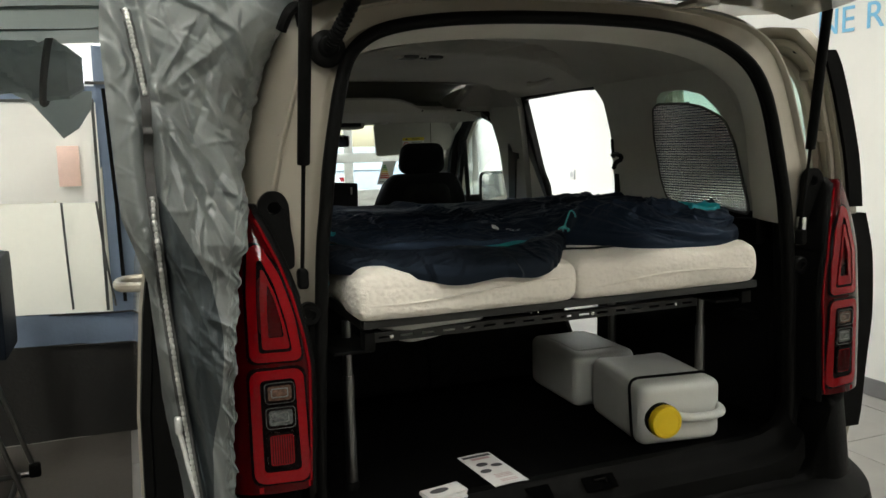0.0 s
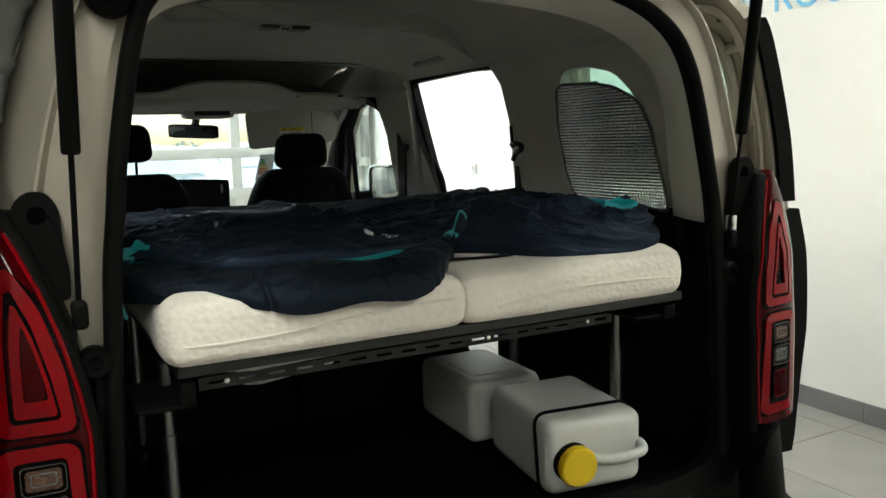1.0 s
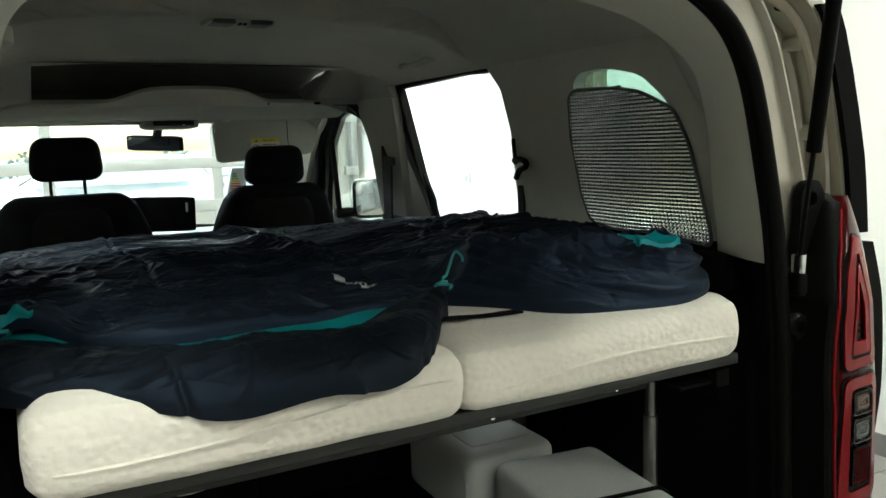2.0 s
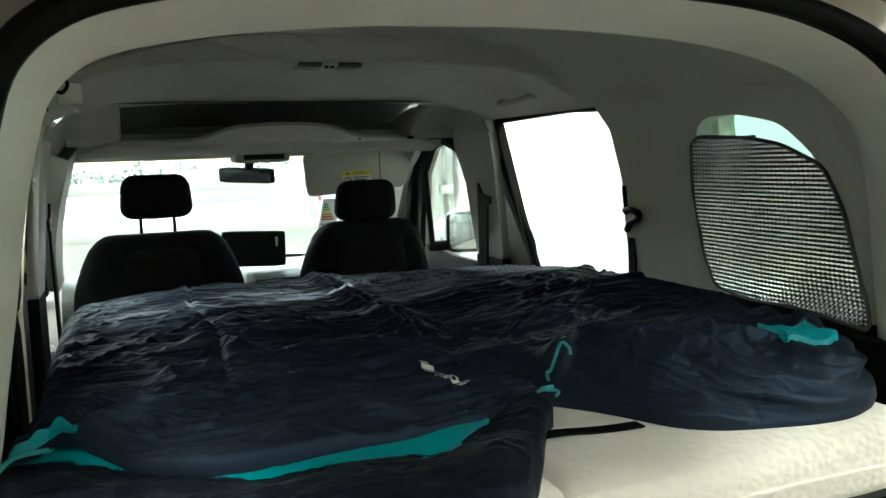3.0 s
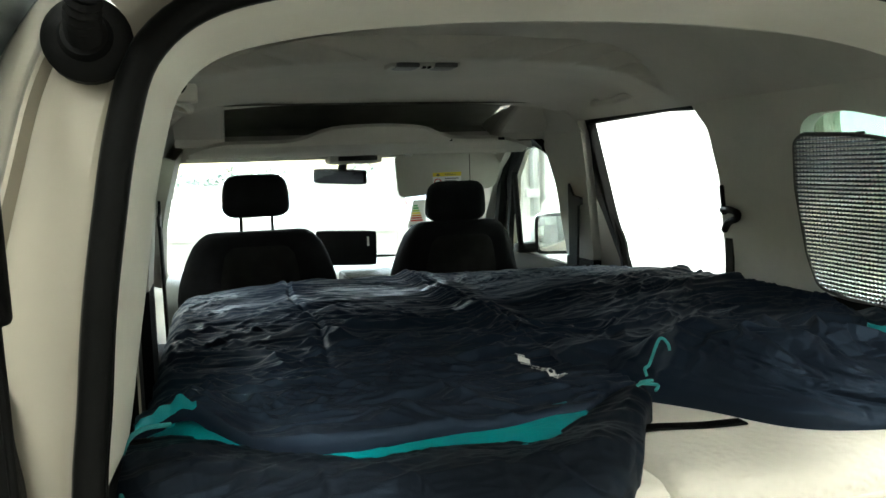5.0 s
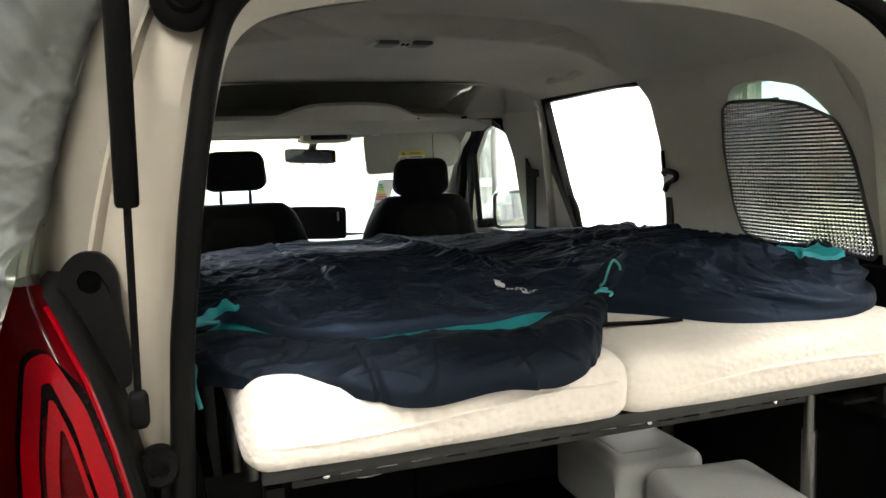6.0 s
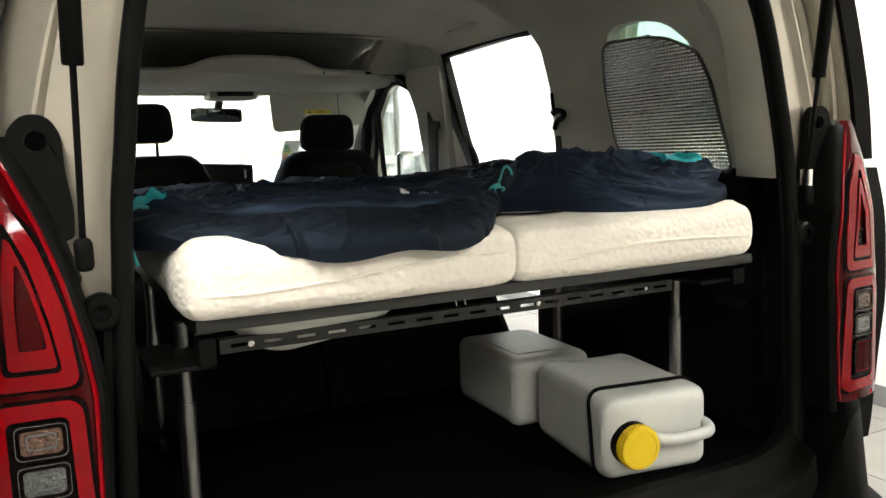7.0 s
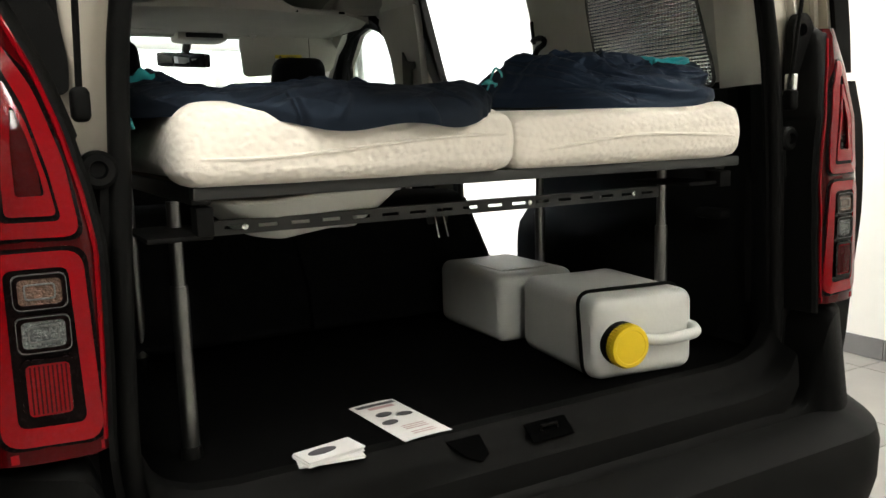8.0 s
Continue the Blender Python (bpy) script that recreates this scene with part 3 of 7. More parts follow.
def build_outside():
    bm = bmesh.new()
    bm.faces.new([bm.verts.new(p) for p in ((-400, -400, -0.03), (400, -400, -0.03), (400, 400, -0.03), (-400, 400, -0.03))])
    tagged(part("ground", bm, ASPHALT, smooth=0), "pale concrete yard reaching to the horizon", "ground", kind="structure")
    simple_car("parked_car", (0.6, 13.5, -0.03), 92, CARWHITE, "white parked car on the yard outside the gate")
    simple_car("parked_car", (3.4, 14.5, -0.03), 180, CARSILVER, "silver parked car with red tail lights on the yard")
    simple_car("parked_car", (-2.8, 14.2, -0.03), 184, CARRED, "red parked car on the yard outside the gate")
    # hedge along the far side of the yard: clumps of leaves
    rnd = random.Random(4)
    bm = bmesh.new()
    for _ in range(5200):
        x, y = rnd.uniform(-32, 40), 62 + rnd.uniform(-1.2, 1.2)
        z = rnd.uniform(0, 1.25 + 0.3 * math.sin(x * 0.7) + 0.25 * math.sin(x * 1.9))
        s = rnd.uniform(0.12, 0.3)
        d = Vector((rnd.gauss(0, 1), rnd.gauss(0, 1), rnd.gauss(0, 1))).normalized()
        a = d.orthogonal().normalized() * s
        b = d.cross(a).normalized() * s
        p = Vector((x, y, z))
        bm.faces.new([bm.verts.new(q) for q in (p - a, p - b * 0.6, p + a, p + b * 0.6)])
    tagged(part("hedge", bm, HEDGE, smooth=0), "ragged green hedge along the far side of the yard", "hedge", kind="stuff")


build_hall()
build_outside()

# ---- the van ----
OP = [(0, 1.75), (.15, 1.746), (.28, 1.735), (.385, 1.712), (.465, 1.68), (.525, 1.635), (.565, 1.575), (.592, 1.50), (.615, 1.41), (.636, 1.32), (.65, 1.24),
      (.664, 1.10), (.673, .95), (.68, .80), (.683, .68), (.672, .61), (.635, .572), (.56, .558), (.30, .556), (0, .556)]
OPL = [(0, 1.75), (.17, 1.747), (.33, 1.738), (.45, 1.722), (.53, 1.697), (.580, 1.652), (.603, 1.585), (.620, 1.50), (.635, 1.41), (.645, 1.32), (.655, 1.24)] + OP[11:]
INN = [(0, 1.731), (.16, 1.728), (.3, 1.718), (.42, 1.700), (.52, 1.672), (.60, 1.63), (.655, 1.58), (.685, 1.50), (.70, 1.41), (.712, 1.32), (.725, 1.24),
       (.73, 1.10), (.73, .95), (.73, .80), (.73, .68), (.73, .615), (.70, .602), (.60, .601), (.30, .60), (0, .60)]
INL = [(0, 1.731), (.16, 1.728), (.3, 1.718), (.42, 1.703), (.51, 1.680), (.558, 1.64), (.580, 1.58), (.598, 1.50), (.613, 1.41), (.629, 1.32), (.643, 1.24), (.672, 1.10), (.70, .95)] + INN[13:]
OUT = [(0, 1.835), (.18, 1.833), (.34, 1.826), (.47, 1.816), (.585, 1.796), (.672, 1.752), (.732, 1.672), (.770, 1.577), (.803, 1.485), (.831, 1.395), (.851, 1.30),
       (.87, 1.12), (.885, .97), (.895, .82), (.90, .70), (.90, .60), (.88, .50), (.75, .44), (.40, .43), (0, .43)]
K = 5
XOUT = [(.2, .86), (.43, .89), (.6, .905), (.9, .90), (1.12, .882), (1.30, .853), (1.395, .834), (1.485, .805), (1.575, .772), (1.668, .733), (1.745, .675)]
XIN = [(.6, .735), (1.24, .73), (1.32, .72), (1.5, .705), (1.62, .69), (1.72, .66)]


def half(ctrl):
    return [(p.x, p.y) for p in smooth_curve([(x, z, 0) for x, z in ctrl], K)]


OPH, OPLH, INH, INLH, OUTH = half(OP), half(OPL), half(INN), half(INL), half(OUT)


def blend(f, y, a=None, b=None, lo=0, hi=None, sgn=1):
    a, b = a or (OPH if sgn > 0 else OPLH), b or OUTH
    return [Vector((sgn * (p[0] * (1 - f) + q[0] * f), y, p[1] * (1 - f) + q[1] * f)) for p, q in list(zip(a, b))[lo:hi]]


VAN = thing("van", "champagne metallic compact van with its tailgate and sliding doors open", "van", (0, 1.9, 0))
iz = lambda z: next(i for i, p in enumerate(OPH) if p[1] <= z)
I109, I124, ILOW = iz(1.085), iz(1.24), iz(0.60)


def build_shell():
    # painted frame round the boot opening, black below the belt
    prof = [(0.0, 0.02), (0.0, -0.004), (.07, -0.009), (.10, -0.007), (.13, 0.008), (.155, 0.020), (.20, .026), (.42, 0.029), (.56, 0.031), (.585, .024), (.61, .018), (.635, .018), (.66, .026), (.69, .044), (.74, .056), (.86, 0.086), (.95, .108), (1.0, 0.125), (1.0, 0.16)]
    bm = bmesh.new()
    for s in (1, -1):
        loft(bm, [blend(f, y, lo=0, hi=I109 + 1, sgn=s) for f, y in prof])
    bmesh.ops.remove_doubles(bm, verts=bm.verts[:], dist=0.0005)
    part("boot_frame", bm, PAINT, VAN, "champagne painted door frame round the boot")
    low = [(0.0, 0.02), (0.0, -0.006), (.16, -0.012), (.22, 0.008), (.34, -0.004), (.36, -0.022), (.62, -0.030), (.66, 0.0), (1.0, 0.0)]
    for s in (1, -1):
        bm = bmesh.new()
        loft(bm, [blend(f, y, lo=I109, hi=ILOW + 1, sgn=s) for f, y in low])
        part("lower_frame_cover", bm, BLACK, VAN, "black plastic cover beside the boot opening")
    # rubber seal, two lips
    bm = bmesh.new()
    ring = blend(0.035, -0.006) + blend(0.035, -0.006, sgn=-1)[-2:0:-1]
    tube(bm, ring, 0.0155, 12, closed=True)
    ring2 = blend(0.0, 0.008) + blend(0.0, 0.008, sgn=-1)[-2:0:-1]
    tube(bm, ring2, 0.009, 8, closed=True)
    part("boot_seal", bm, RUBBER, VAN, "black rubber seal")
    # inner trim ring: light above the belt, black below
    prof = [(0.0, 0.012), (.04, 0.035), (.18, 0.07), (.45, 0.12), (.75, 0.165), (1.0, 0.20)]
    for s in (1, -1):
        bm = bmesh.new()
        loft(bm, [blend(f, y, b=INH if s > 0 else INLH, lo=0, hi=I124 + 1, sgn=s) for f, y in prof])
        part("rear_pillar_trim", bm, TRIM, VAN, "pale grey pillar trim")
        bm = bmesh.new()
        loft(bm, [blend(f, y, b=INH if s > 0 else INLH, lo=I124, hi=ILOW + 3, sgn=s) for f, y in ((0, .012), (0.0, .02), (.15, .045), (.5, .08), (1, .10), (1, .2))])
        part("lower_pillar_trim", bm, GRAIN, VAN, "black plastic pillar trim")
    # headliner with its shallow steps
    zc = [(.20, 1.731), (.225, 1.742), (.29, 1.795), (.38, 1.832), (.50, 1.848), (.66, 1.842), (.78, 1.832), (.87, 1.822), (.890, 1.822), (.900, 1.838), (.914, 1.840), (.920, 1.792), (.928, 1.782), (.940, 1.779), (.955, 1.778), (1.2, 1.785), (1.42, 1.787), (1.50, 1.781),
          (1.58, 1.766), (1.635, 1.756), (1.66, 1.754), (1.70, 1.753), (1.715, 1.749), (1.725, 1.740)]
    base = [(0, 0), (.18, -.001), (.34, -.005), (.45, -.014), (.53, -.032), (.59, -.062), (.64, -.090), (.680, -.116)]
    flat = (1, 1, 1, .95, .7, .3, 0, 0)
    bm = bmesh.new()
    rows = []
    for y in sorted({*np.linspace(.20, 1.725, 110), .225, *np.linspace(.84, 1.10, 105), 1.64, 1.68}):
        w = min(1, max(0, (y - .2) / .12))
        zb = [interp(y - .55 * base[i][0] ** 2 * min(1, max(0, (1.3 - y) / .3)) * min(1, max(0, (y - .3) / .3)), zc) for i in range(8)]
        pts = [(INN[i][0] * (1 - w) + base[i][0] * w, INN[i][1] * (1 - w) + (zb[i] * flat[i] + 1.788 * (1 - flat[i]) + base[i][1]) * w) for i in range(8)]
        rows.append([Vector((sx * px, y, pz)) for sx, px, pz in [(-1, a, b) for a, b in pts[:0:-1]] + [(1, a, b) for a, b in pts]])
    rows = [[p for p in smooth_curve(r, 3)] for r in rows]
    loft(bm, rows)
    part("headliner", bm, LINER, VAN, "pale grey fabric headliner")
    # roof skin
    bm = bmesh.new()
    loft(bm, [[Vector((x * k, y, 1.838 - 0.16 * abs(x) ** 4 - dz)) for x in np.linspace(-.72, .72, 25)] for y, k, dz in ((0.02, 1, 0), (.25, 1, -.03), (.6, 1.0, -.05), (1.6, 1.0, -.03), (2.3, .98, .02), (2.62, .95, .13))])
    part("roof", bm, PAINT, VAN, "champagne painted roof")
    for s in (1, -1):
        xo = lambda y, z, s=s: s * (interp(z, XOUT) + (.045 if s < 0 else 0) * min(1, max(0, (y - .75) / .6)) * min(1, max(0, (z - 1.15) / .2)))
        xi = lambda y, z, s=s: s * interp(z, XIN)
        ap = [(.95, .48), (.95, 1.30), (.962, 1.48), (.985, 1.60), (1.03, 1.655), (1.10, 1.672)] + ([(1.70, 1.667), (1.635, 1.35), (1.58, 1.18), (1.57, .48)] if s < 0 else [(1.685, 1.660), (1.61, 1.35), (1.535, 1.18), (1.50, .48)])
        ap_out = [(y + ((.10 if s < 0 else .20) if y > 1.4 else -.02), z + (.012 if z > 1.6 else 0)) for y, z in ap]
        quarter = round_poly([(.232, 1.26), (.270, 1.43), (.325, 1.538), (.40, 1.600), (.52, 1.625), (.610, 1.622), (.643, 1.60), (.645, 1.50), (.61, 1.26)], .03)
        frontwin = round_poly([(1.985, 1.12), (2.0, 1.30), (2.03, 1.46), (2.085, 1.565), (2.20, 1.605), (2.35, 1.585), (2.57, 1.47), (2.74, 1.26), (2.82, 1.12)], .03)
        quarter_out = [(y + .06, z + .012 if z > 1.5 else z) for y, z in quarter]
        zcut = [("z", z) for z in (.6, .9, 1.12, 1.30, 1.395, 1.485, 1.575, 1.668)]
        arch = lambda c: [(c + .36 * math.cos(a), .34 + .36 * math.sin(a)) for a in np.linspace(math.pi, 0, 15)]
        outer = [(.12, .25), *[(y, max(z, .25)) for y, z in arch(.72)], *[(y, max(z, .25)) for y, z in arch(3.48)], (4.15, .25), (4.25, .55), (4.2, .8), (4.05, .95), (3.4, 1.10), (2.55, 1.66), (2.3, 1.72), (.12, 1.72)]
        bm = plate(outer, [ap_out, quarter_out, frontwin], xo, -s * .02, zcut + [("y", y) for y in (3.0, 3.4, 3.8, 4.05)])
        for v in bm.verts:
            if v.co.y > 3.0:
                v.co.x *= 1 - 0.10 * ((v.co.y - 3.0) / 1.25) ** 2
        part("body_side", bm, PAINT, VAN, "champagne painted body side")
        # interior lining panels
        win = quarter
        bm = plate([(.185, 1.235), (.945, 1.235), (.947, 1.48), (.975, 1.605), (1.02, 1.668), (1.02, 1.70), (.185, 1.70)], [win], xi, s * .035, [("z", z) for z in (1.32, 1.5, 1.62)])
        part("quarter_trim", bm, LINER, VAN, "pale grey moulded quarter panel")
        ri = [Vector((xi(y, z) + s * .001, y, z)) for y, z in win]
        ro = [Vector((xo(y, z) - s * .02, y, z)) for y, z in quarter_out]
        bm = bmesh.new()
        loft(bm, [ri, ro], closed=True)
        part("window_reveal", bm, GRAIN, VAN)
        bm = plate(quarter_out, [], lambda y, z: xo(y, z) - s * .012, s * .004, [("z", 1.48)])
        g = part("quarter_window", bm, GREENGLASS, VAN, "green tinted quarter window")
        g.visible_shadow = False
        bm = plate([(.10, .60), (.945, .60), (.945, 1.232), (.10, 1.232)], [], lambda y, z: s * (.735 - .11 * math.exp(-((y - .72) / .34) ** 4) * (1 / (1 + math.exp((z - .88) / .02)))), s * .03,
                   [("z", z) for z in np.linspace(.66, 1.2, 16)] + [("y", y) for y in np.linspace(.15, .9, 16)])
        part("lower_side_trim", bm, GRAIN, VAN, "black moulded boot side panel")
        part("trim_pocket", boxes((s * .70 - .02, s * .70 + .02, .15, .23, .905, .93), bevel=.008), GRAIN, VAN)
        part("trim_block", boxes((s * .705 - .02, s * .705 + .02, .14, .24, 1.14, 1.215), bevel=.008), GRAIN, VAN)
        # door aperture: reveal and seal
        bm = bmesh.new()
        loft(bm, [[Vector((xi(y, z) + s * .03, y, z)) for y, z in ap], [Vector((xi(y, z) + s * .060, y, z)) for y, z in ap],
                  [Vector((xo(y, z) - s * .02, y, z)) for y, z in ap_out]], closed=True)
        part("door_reveal", bm, RUBBER if s > 0 else PAINT, VAN)
        bm = bmesh.new()
        tube(bm, smooth_curve([(xi(y, z) + (s * .045 if y > 1.3 or s > 0 else -s * .004), y + (.012 if y > 1.3 else -.002), z + (.004 if z > 1.6 else 0)) for y, z in ap], 4), .013, 8)
        part("door_seal", bm, RUBBER, VAN, "black rubber door seal")
        if s < 0:
            st = part("door_striker", boxes((-.775, -.748, 1.655, 1.664, 1.375, 1.49), bevel=.004), BLACK, VAN, "black door striker")
            for z in (1.40, 1.465):
                part("bolt", disc_bar(bmesh.new(), (-.762, 1.655, z), (0, -1, 0), [(0, .008), (.004, .008), (.006, .005)], 12), STEEL, st)
        # pillar between the doors
        bm = plate(round_poly([(1.70, 1.19), (1.70, 1.40), (1.70, 1.66), (1.70, 1.70), (2.06, 1.70), (2.03, 1.60), (1.96, 1.45), (1.92, 1.19)], .02), [], xi, s * .03, [("z", 1.32), ("z", 1.5), ("z", 1.62)])
        part("door_pillar_trim", bm, LINER, VAN, "pale grey pillar trim")
        part("lower_door_pillar", plate([(1.70, .45), (1.92, .45), (1.92, 1.188), (1.70, 1.188)], [], xi, s * .03, [("z", .6)]), GRAIN, VAN)
        # front door inside and its window
        bm = plate([(1.94, .45), (3.1, .45), (3.1, 1.05), (2.86, 1.10), (2.62, 1.49), (2.38, 1.63), (2.2, 1.645), (2.06, 1.62), (1.97, 1.50)], [frontwin], lambda y, z: xo(y, z) - s * .045, s * .018, [("z", 1.32), ("z", 1.5), ("z", 1.62)])
        part("front_door_trim", bm, BLACK, VAN, "black front door lining")
        bm = bmesh.new()
        loft(bm, [[Vector((xo(y, z) - s * .028, y, z)) for y, z in frontwin], [Vector((xo(y, z) - s * .02, y, z)) for y, z in frontwin]], closed=True)
        part("front_window_reveal", bm, RUBBER, VAN)
        bm = plate(frontwin, [], lambda y, z: xo(y, z) - s * .014, s * .004, [("z", 1.4)])
        g = part("front_door_window", bm, GLASS, VAN, "clear front door window")
        g.visible_shadow = False
        bm = bmesh.new()
        tube(bm, [(s * .825, 2.62, 1.13), (s * .785, 2.56, 1.36), (s * .76, 2.52, 1.49)], .014, 8)
        part("window_divider", bm, RUBBER, VAN)
        bm = bmesh.new()
        tube(bm, smooth_curve([(xo(y, z) - s * .052, y, z) for y, z in ((3.02, 1.02), (2.90, 1.20), (2.76, 1.37), (2.62, 1.50), (2.46, 1.585), (2.30, 1.625), (2.12, 1.640), (2.03, 1.60))], 5), .028, 8)
        part("front_door_seal", bm, RUBBER, VAN, "thick black door seal")
        # door mirror
        mt = Matrix.Translation((s * .995, 2.62, 1.205)) @ Euler((0, 0, radians(-20 * s))).to_matrix().to_4x4() @ Matrix.Translation((-s * .995, -2.62, -1.205))
        mir = part("door_mirror", soft_box(bmesh.new(), (s * .995, 2.62, 1.205), (.195, .10, .195), .045, 6, m=mt), PAINT, VAN, "champagne door mirror housing")
        part("mirror_glass", flat_prism(round_poly([(-.083, -.082), (.083, -.082), (.083, .082), (-.083, .082)], .03), .006, lambda u, v, d: mt @ Vector((s * .995 + u, 2.562 + d, 1.205 + v))), MIRROR, mir, smooth=0)
        part("mirror_rim", ring_prism(round_poly([(-.096, -.094), (.096, -.094), (.096, .094), (-.096, .094)], .04), round_poly([(-.081, -.080), (.081, -.080), (.081, .080), (-.081, .080)], .032),
                                      .014, lambda u, v, d: mt @ Vector((s * .995 + u, 2.575 - d, 1.205 + v))), BLACK, mir)
        part("mirror_arm", boxes((min(s * .80, s * .92), max(s * .80, s * .92), 2.60, 2.66, 1.12, 1.165), bevel=.012), BLACK, mir)
        # roof side rail over the front seats
        bm = bmesh.new()
        loft(bm, [[Vector((s * (x + dx), y, z + dz)) for x, z in ((.570, 1.745), (.600, 1.718), (.635, 1.690), (.66, 1.665), (.685, 1.635), (.70, 1.630))] for y, dx, dz in
                  ((1.68, 0, 0), (1.95, 0, .003), (2.15, .0, .0), (2.35, .01, -.025), (2.5, .03, -.05))])
        part("roof_rail_trim", bm, LINER, VAN)
        # windscreen pillar
        bm = bmesh.new()
        loft(bm, [[Vector(p) + Vector(q) for q in ((0, 0, -.03), (s * .06, .02, -.01), (s * .07, .05, .03), (0, .05, .04), (-s * .03, .02, .01))] for p in
                  ((s * .655, 2.34, 1.615), (s * .685, 2.54, 1.535), (s * .725, 2.74, 1.42), (s * .765, 2.97, 1.27), (s * .785, 3.12, 1.13), (s * .80, 3.35, 1.0))], closed=True)
        part("windscreen_pillar", bm, LINER, VAN)
        # wheels
        for y in (.72, 3.48):
            w = part("wheel", disc_bar(bmesh.new(), (s * .70, y, .33), (s, 0, 0), [(0, .25), (0, .30), (.03, .33), (.18, .33), (.205, .31), (.20, .22), (.17, .21)], 36), TYRE, VAN, "black tyre on a steel wheel")
            part("rim", disc_bar(bmesh.new(), (s * .86, y, .33), (s, 0, 0), [(0, .215), (.03, .205), (.035, .17), (.015, .15), (.03, .06), (.04, .05)], 24), CHROME, w)
    # glass and nose
    bm = bmesh.new()
    loft(bm, [[Vector((x * k, y + .05 * (1 - (x / .7) ** 2), z)) for x in np.linspace(-.70, .70, 15)] for y, z, k in ((2.53, 1.62, .93), (2.88, 1.385, 1.0), (3.32, 1.08, 1.06))])
    g = part("windscreen", bm, GLASS, VAN, "clear raked windscreen")
    g.visible_shadow = False
    bm = bmesh.new()
    loft(bm, [[Vector((x * k, y, z - .10 * abs(x / .8) ** 3)) for x in np.linspace(-.80, .80, 17)] for y, z, k in ((3.30, 1.085, .98), (3.6, 1.07, .96), (3.95, 1.0, .92), (4.16, .88, .86), (4.26, .6, .84), (4.22, .28, .84))])
    part("bonnet", bm, PAINT, VAN, "champagne painted bonnet and nose")
    part("underbody", boxes((-.78, .78, .12, 4.0, .22, .44)), BLACK, VAN, smooth=0)
    for s in (1, -1):
        part("headlight", soft_box(bmesh.new(), (s * .62, 4.17, .78), (.26, .16, .10), .04, 6), CLEARLENS, VAN)


def build_boot():
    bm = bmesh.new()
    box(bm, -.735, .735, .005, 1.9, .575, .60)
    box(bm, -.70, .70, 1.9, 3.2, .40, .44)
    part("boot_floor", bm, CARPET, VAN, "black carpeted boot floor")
    # sill trim; its latch pockets are flat black patches standing for their shade
    bm = bmesh.new()
    prof = [(.03, .604), (.006, .602), (-.004, .592), (-.012, .575), (-.03, .562), (-.052, .556), (-.066, .548), (-.072, .52), (-.074, .48)]
    lift = lambda x: interp(abs(x), [(0, 0), (.54, 0), (.60, .006), (.64, .022), (.665, .050), (.675, .080)])
    loft(bm, [[Vector((x, y - lift(x) * .12, z + lift(x))) for y, z in prof] for x in np.linspace(-.675, .675, 91)])
    part("sill_trim", bm, BLACK, VAN, "black plastic boot sill")
    slope = lambda u, v, d: Vector((u, -.004 - .046 * v, .5935 - .036 * v + d))
    part("pocket_shade", flat_prism(round_poly([(-.175, .05), (-.105, .05), (-.105, .75), (-.125, .95), (-.15, .7)], .012), .0015, slope), VOID, VAN, "black patch painted as the shade of a sill recess")
    p = part("latch_slot", flat_prism(round_poly([(-.01, .10), (.085, .10), (.085, .80), (-.01, .80)], .012), .0015, slope), VOID, VAN, "black patch painted as the shade of the latch slot")
    part("latch_striker", tube(bmesh.new(), [slope(.02, .45, .001), slope(.02, .45, .010), slope(.055, .45, .010), slope(.055, .45, .001)], .003, 8), BLACK, p)
    # bumper: a swept shelf with raised corners
    bm = bmesh.new()
    rows = []
    for x in np.linspace(-.94, .94, 260):
        a = abs(x)
        up = 1 / (1 + math.exp(-(a - .725) / .010))
        back = .20 * max(0, (a - .72) / .22) ** 2.2
        z1 = .505 + .215 * up
        rows.append([Vector((x, y + back * .9, z)) for y, z in ((.10, z1 + .004), (-.03, z1 + .004), (-.072 - .012 * up, z1), (-.085 - .02 * up, z1 - .012), (-.095 - .03 * up, z1 - .05 - .10 * up), (-.105 - .03 * up, .50 - .0 * up),
                                                      (-.17, .485), (-.205, .470), (-.215, .44), (-.212, .36), (-.19, .28), (-.10, .24), (.06, .235))])
    loft(bm, rows)
    part("rear_bumper", bm, BLACK, VAN, "black plastic rear bumper with a step")
    for s in (1, -1):
        bm = bmesh.new()
        loft(bm, [[Vector((s * x, y, z)) for z in (.235, .36, .5, .62, .72)] for x, y in ((.935, .06), (.945, .12), (.94, .22), (.915, .36))])
        part("bumper_end", bm, BLACK, VAN)
    # folded rear bench in front of the bed stores
    b = thing("folded_bench", "black folded rear bench seat on the van floor", "bench seat", (0, 1.2, .44))
    prof = [(.78, .625), (.80, .74), (.96, .945), (1.04, .955), (1.50, .93), (1.58, .88), (1.58, .47), (.95, .47), (.88, .602)]
    for x0, x1 in ((-.58, -.13), (-.12, .44)):
        bm = flat_prism(round_poly(prof, .03), x1 - x0, lambda u, v, d, x0=x0: Vector((x0 + d, u, v)))
        part("cushion", bm, SEATCLOTH, b)
    part("hinge_plate", flat_prism([(.785, .64), (.80, .74), (.95, .93), (.985, .92), (.83, .70), (.82, .64)], .012, lambda u, v, d: Vector((.443 + d, u, v))), RAILGREY, b, "grey steel hinge plate")
    part("latch_plate", boxes((.29, .36, .895, .905, .80, .90), bevel=.003), RAILGREY, b)
    part("latch_loop", tube(bmesh.new(), [(.305, .89, .91), (.315, .865, .80), (.345, .865, .80), (.335, .89, .91)], .005, 8), CHROME, b, "bright steel latch loop")


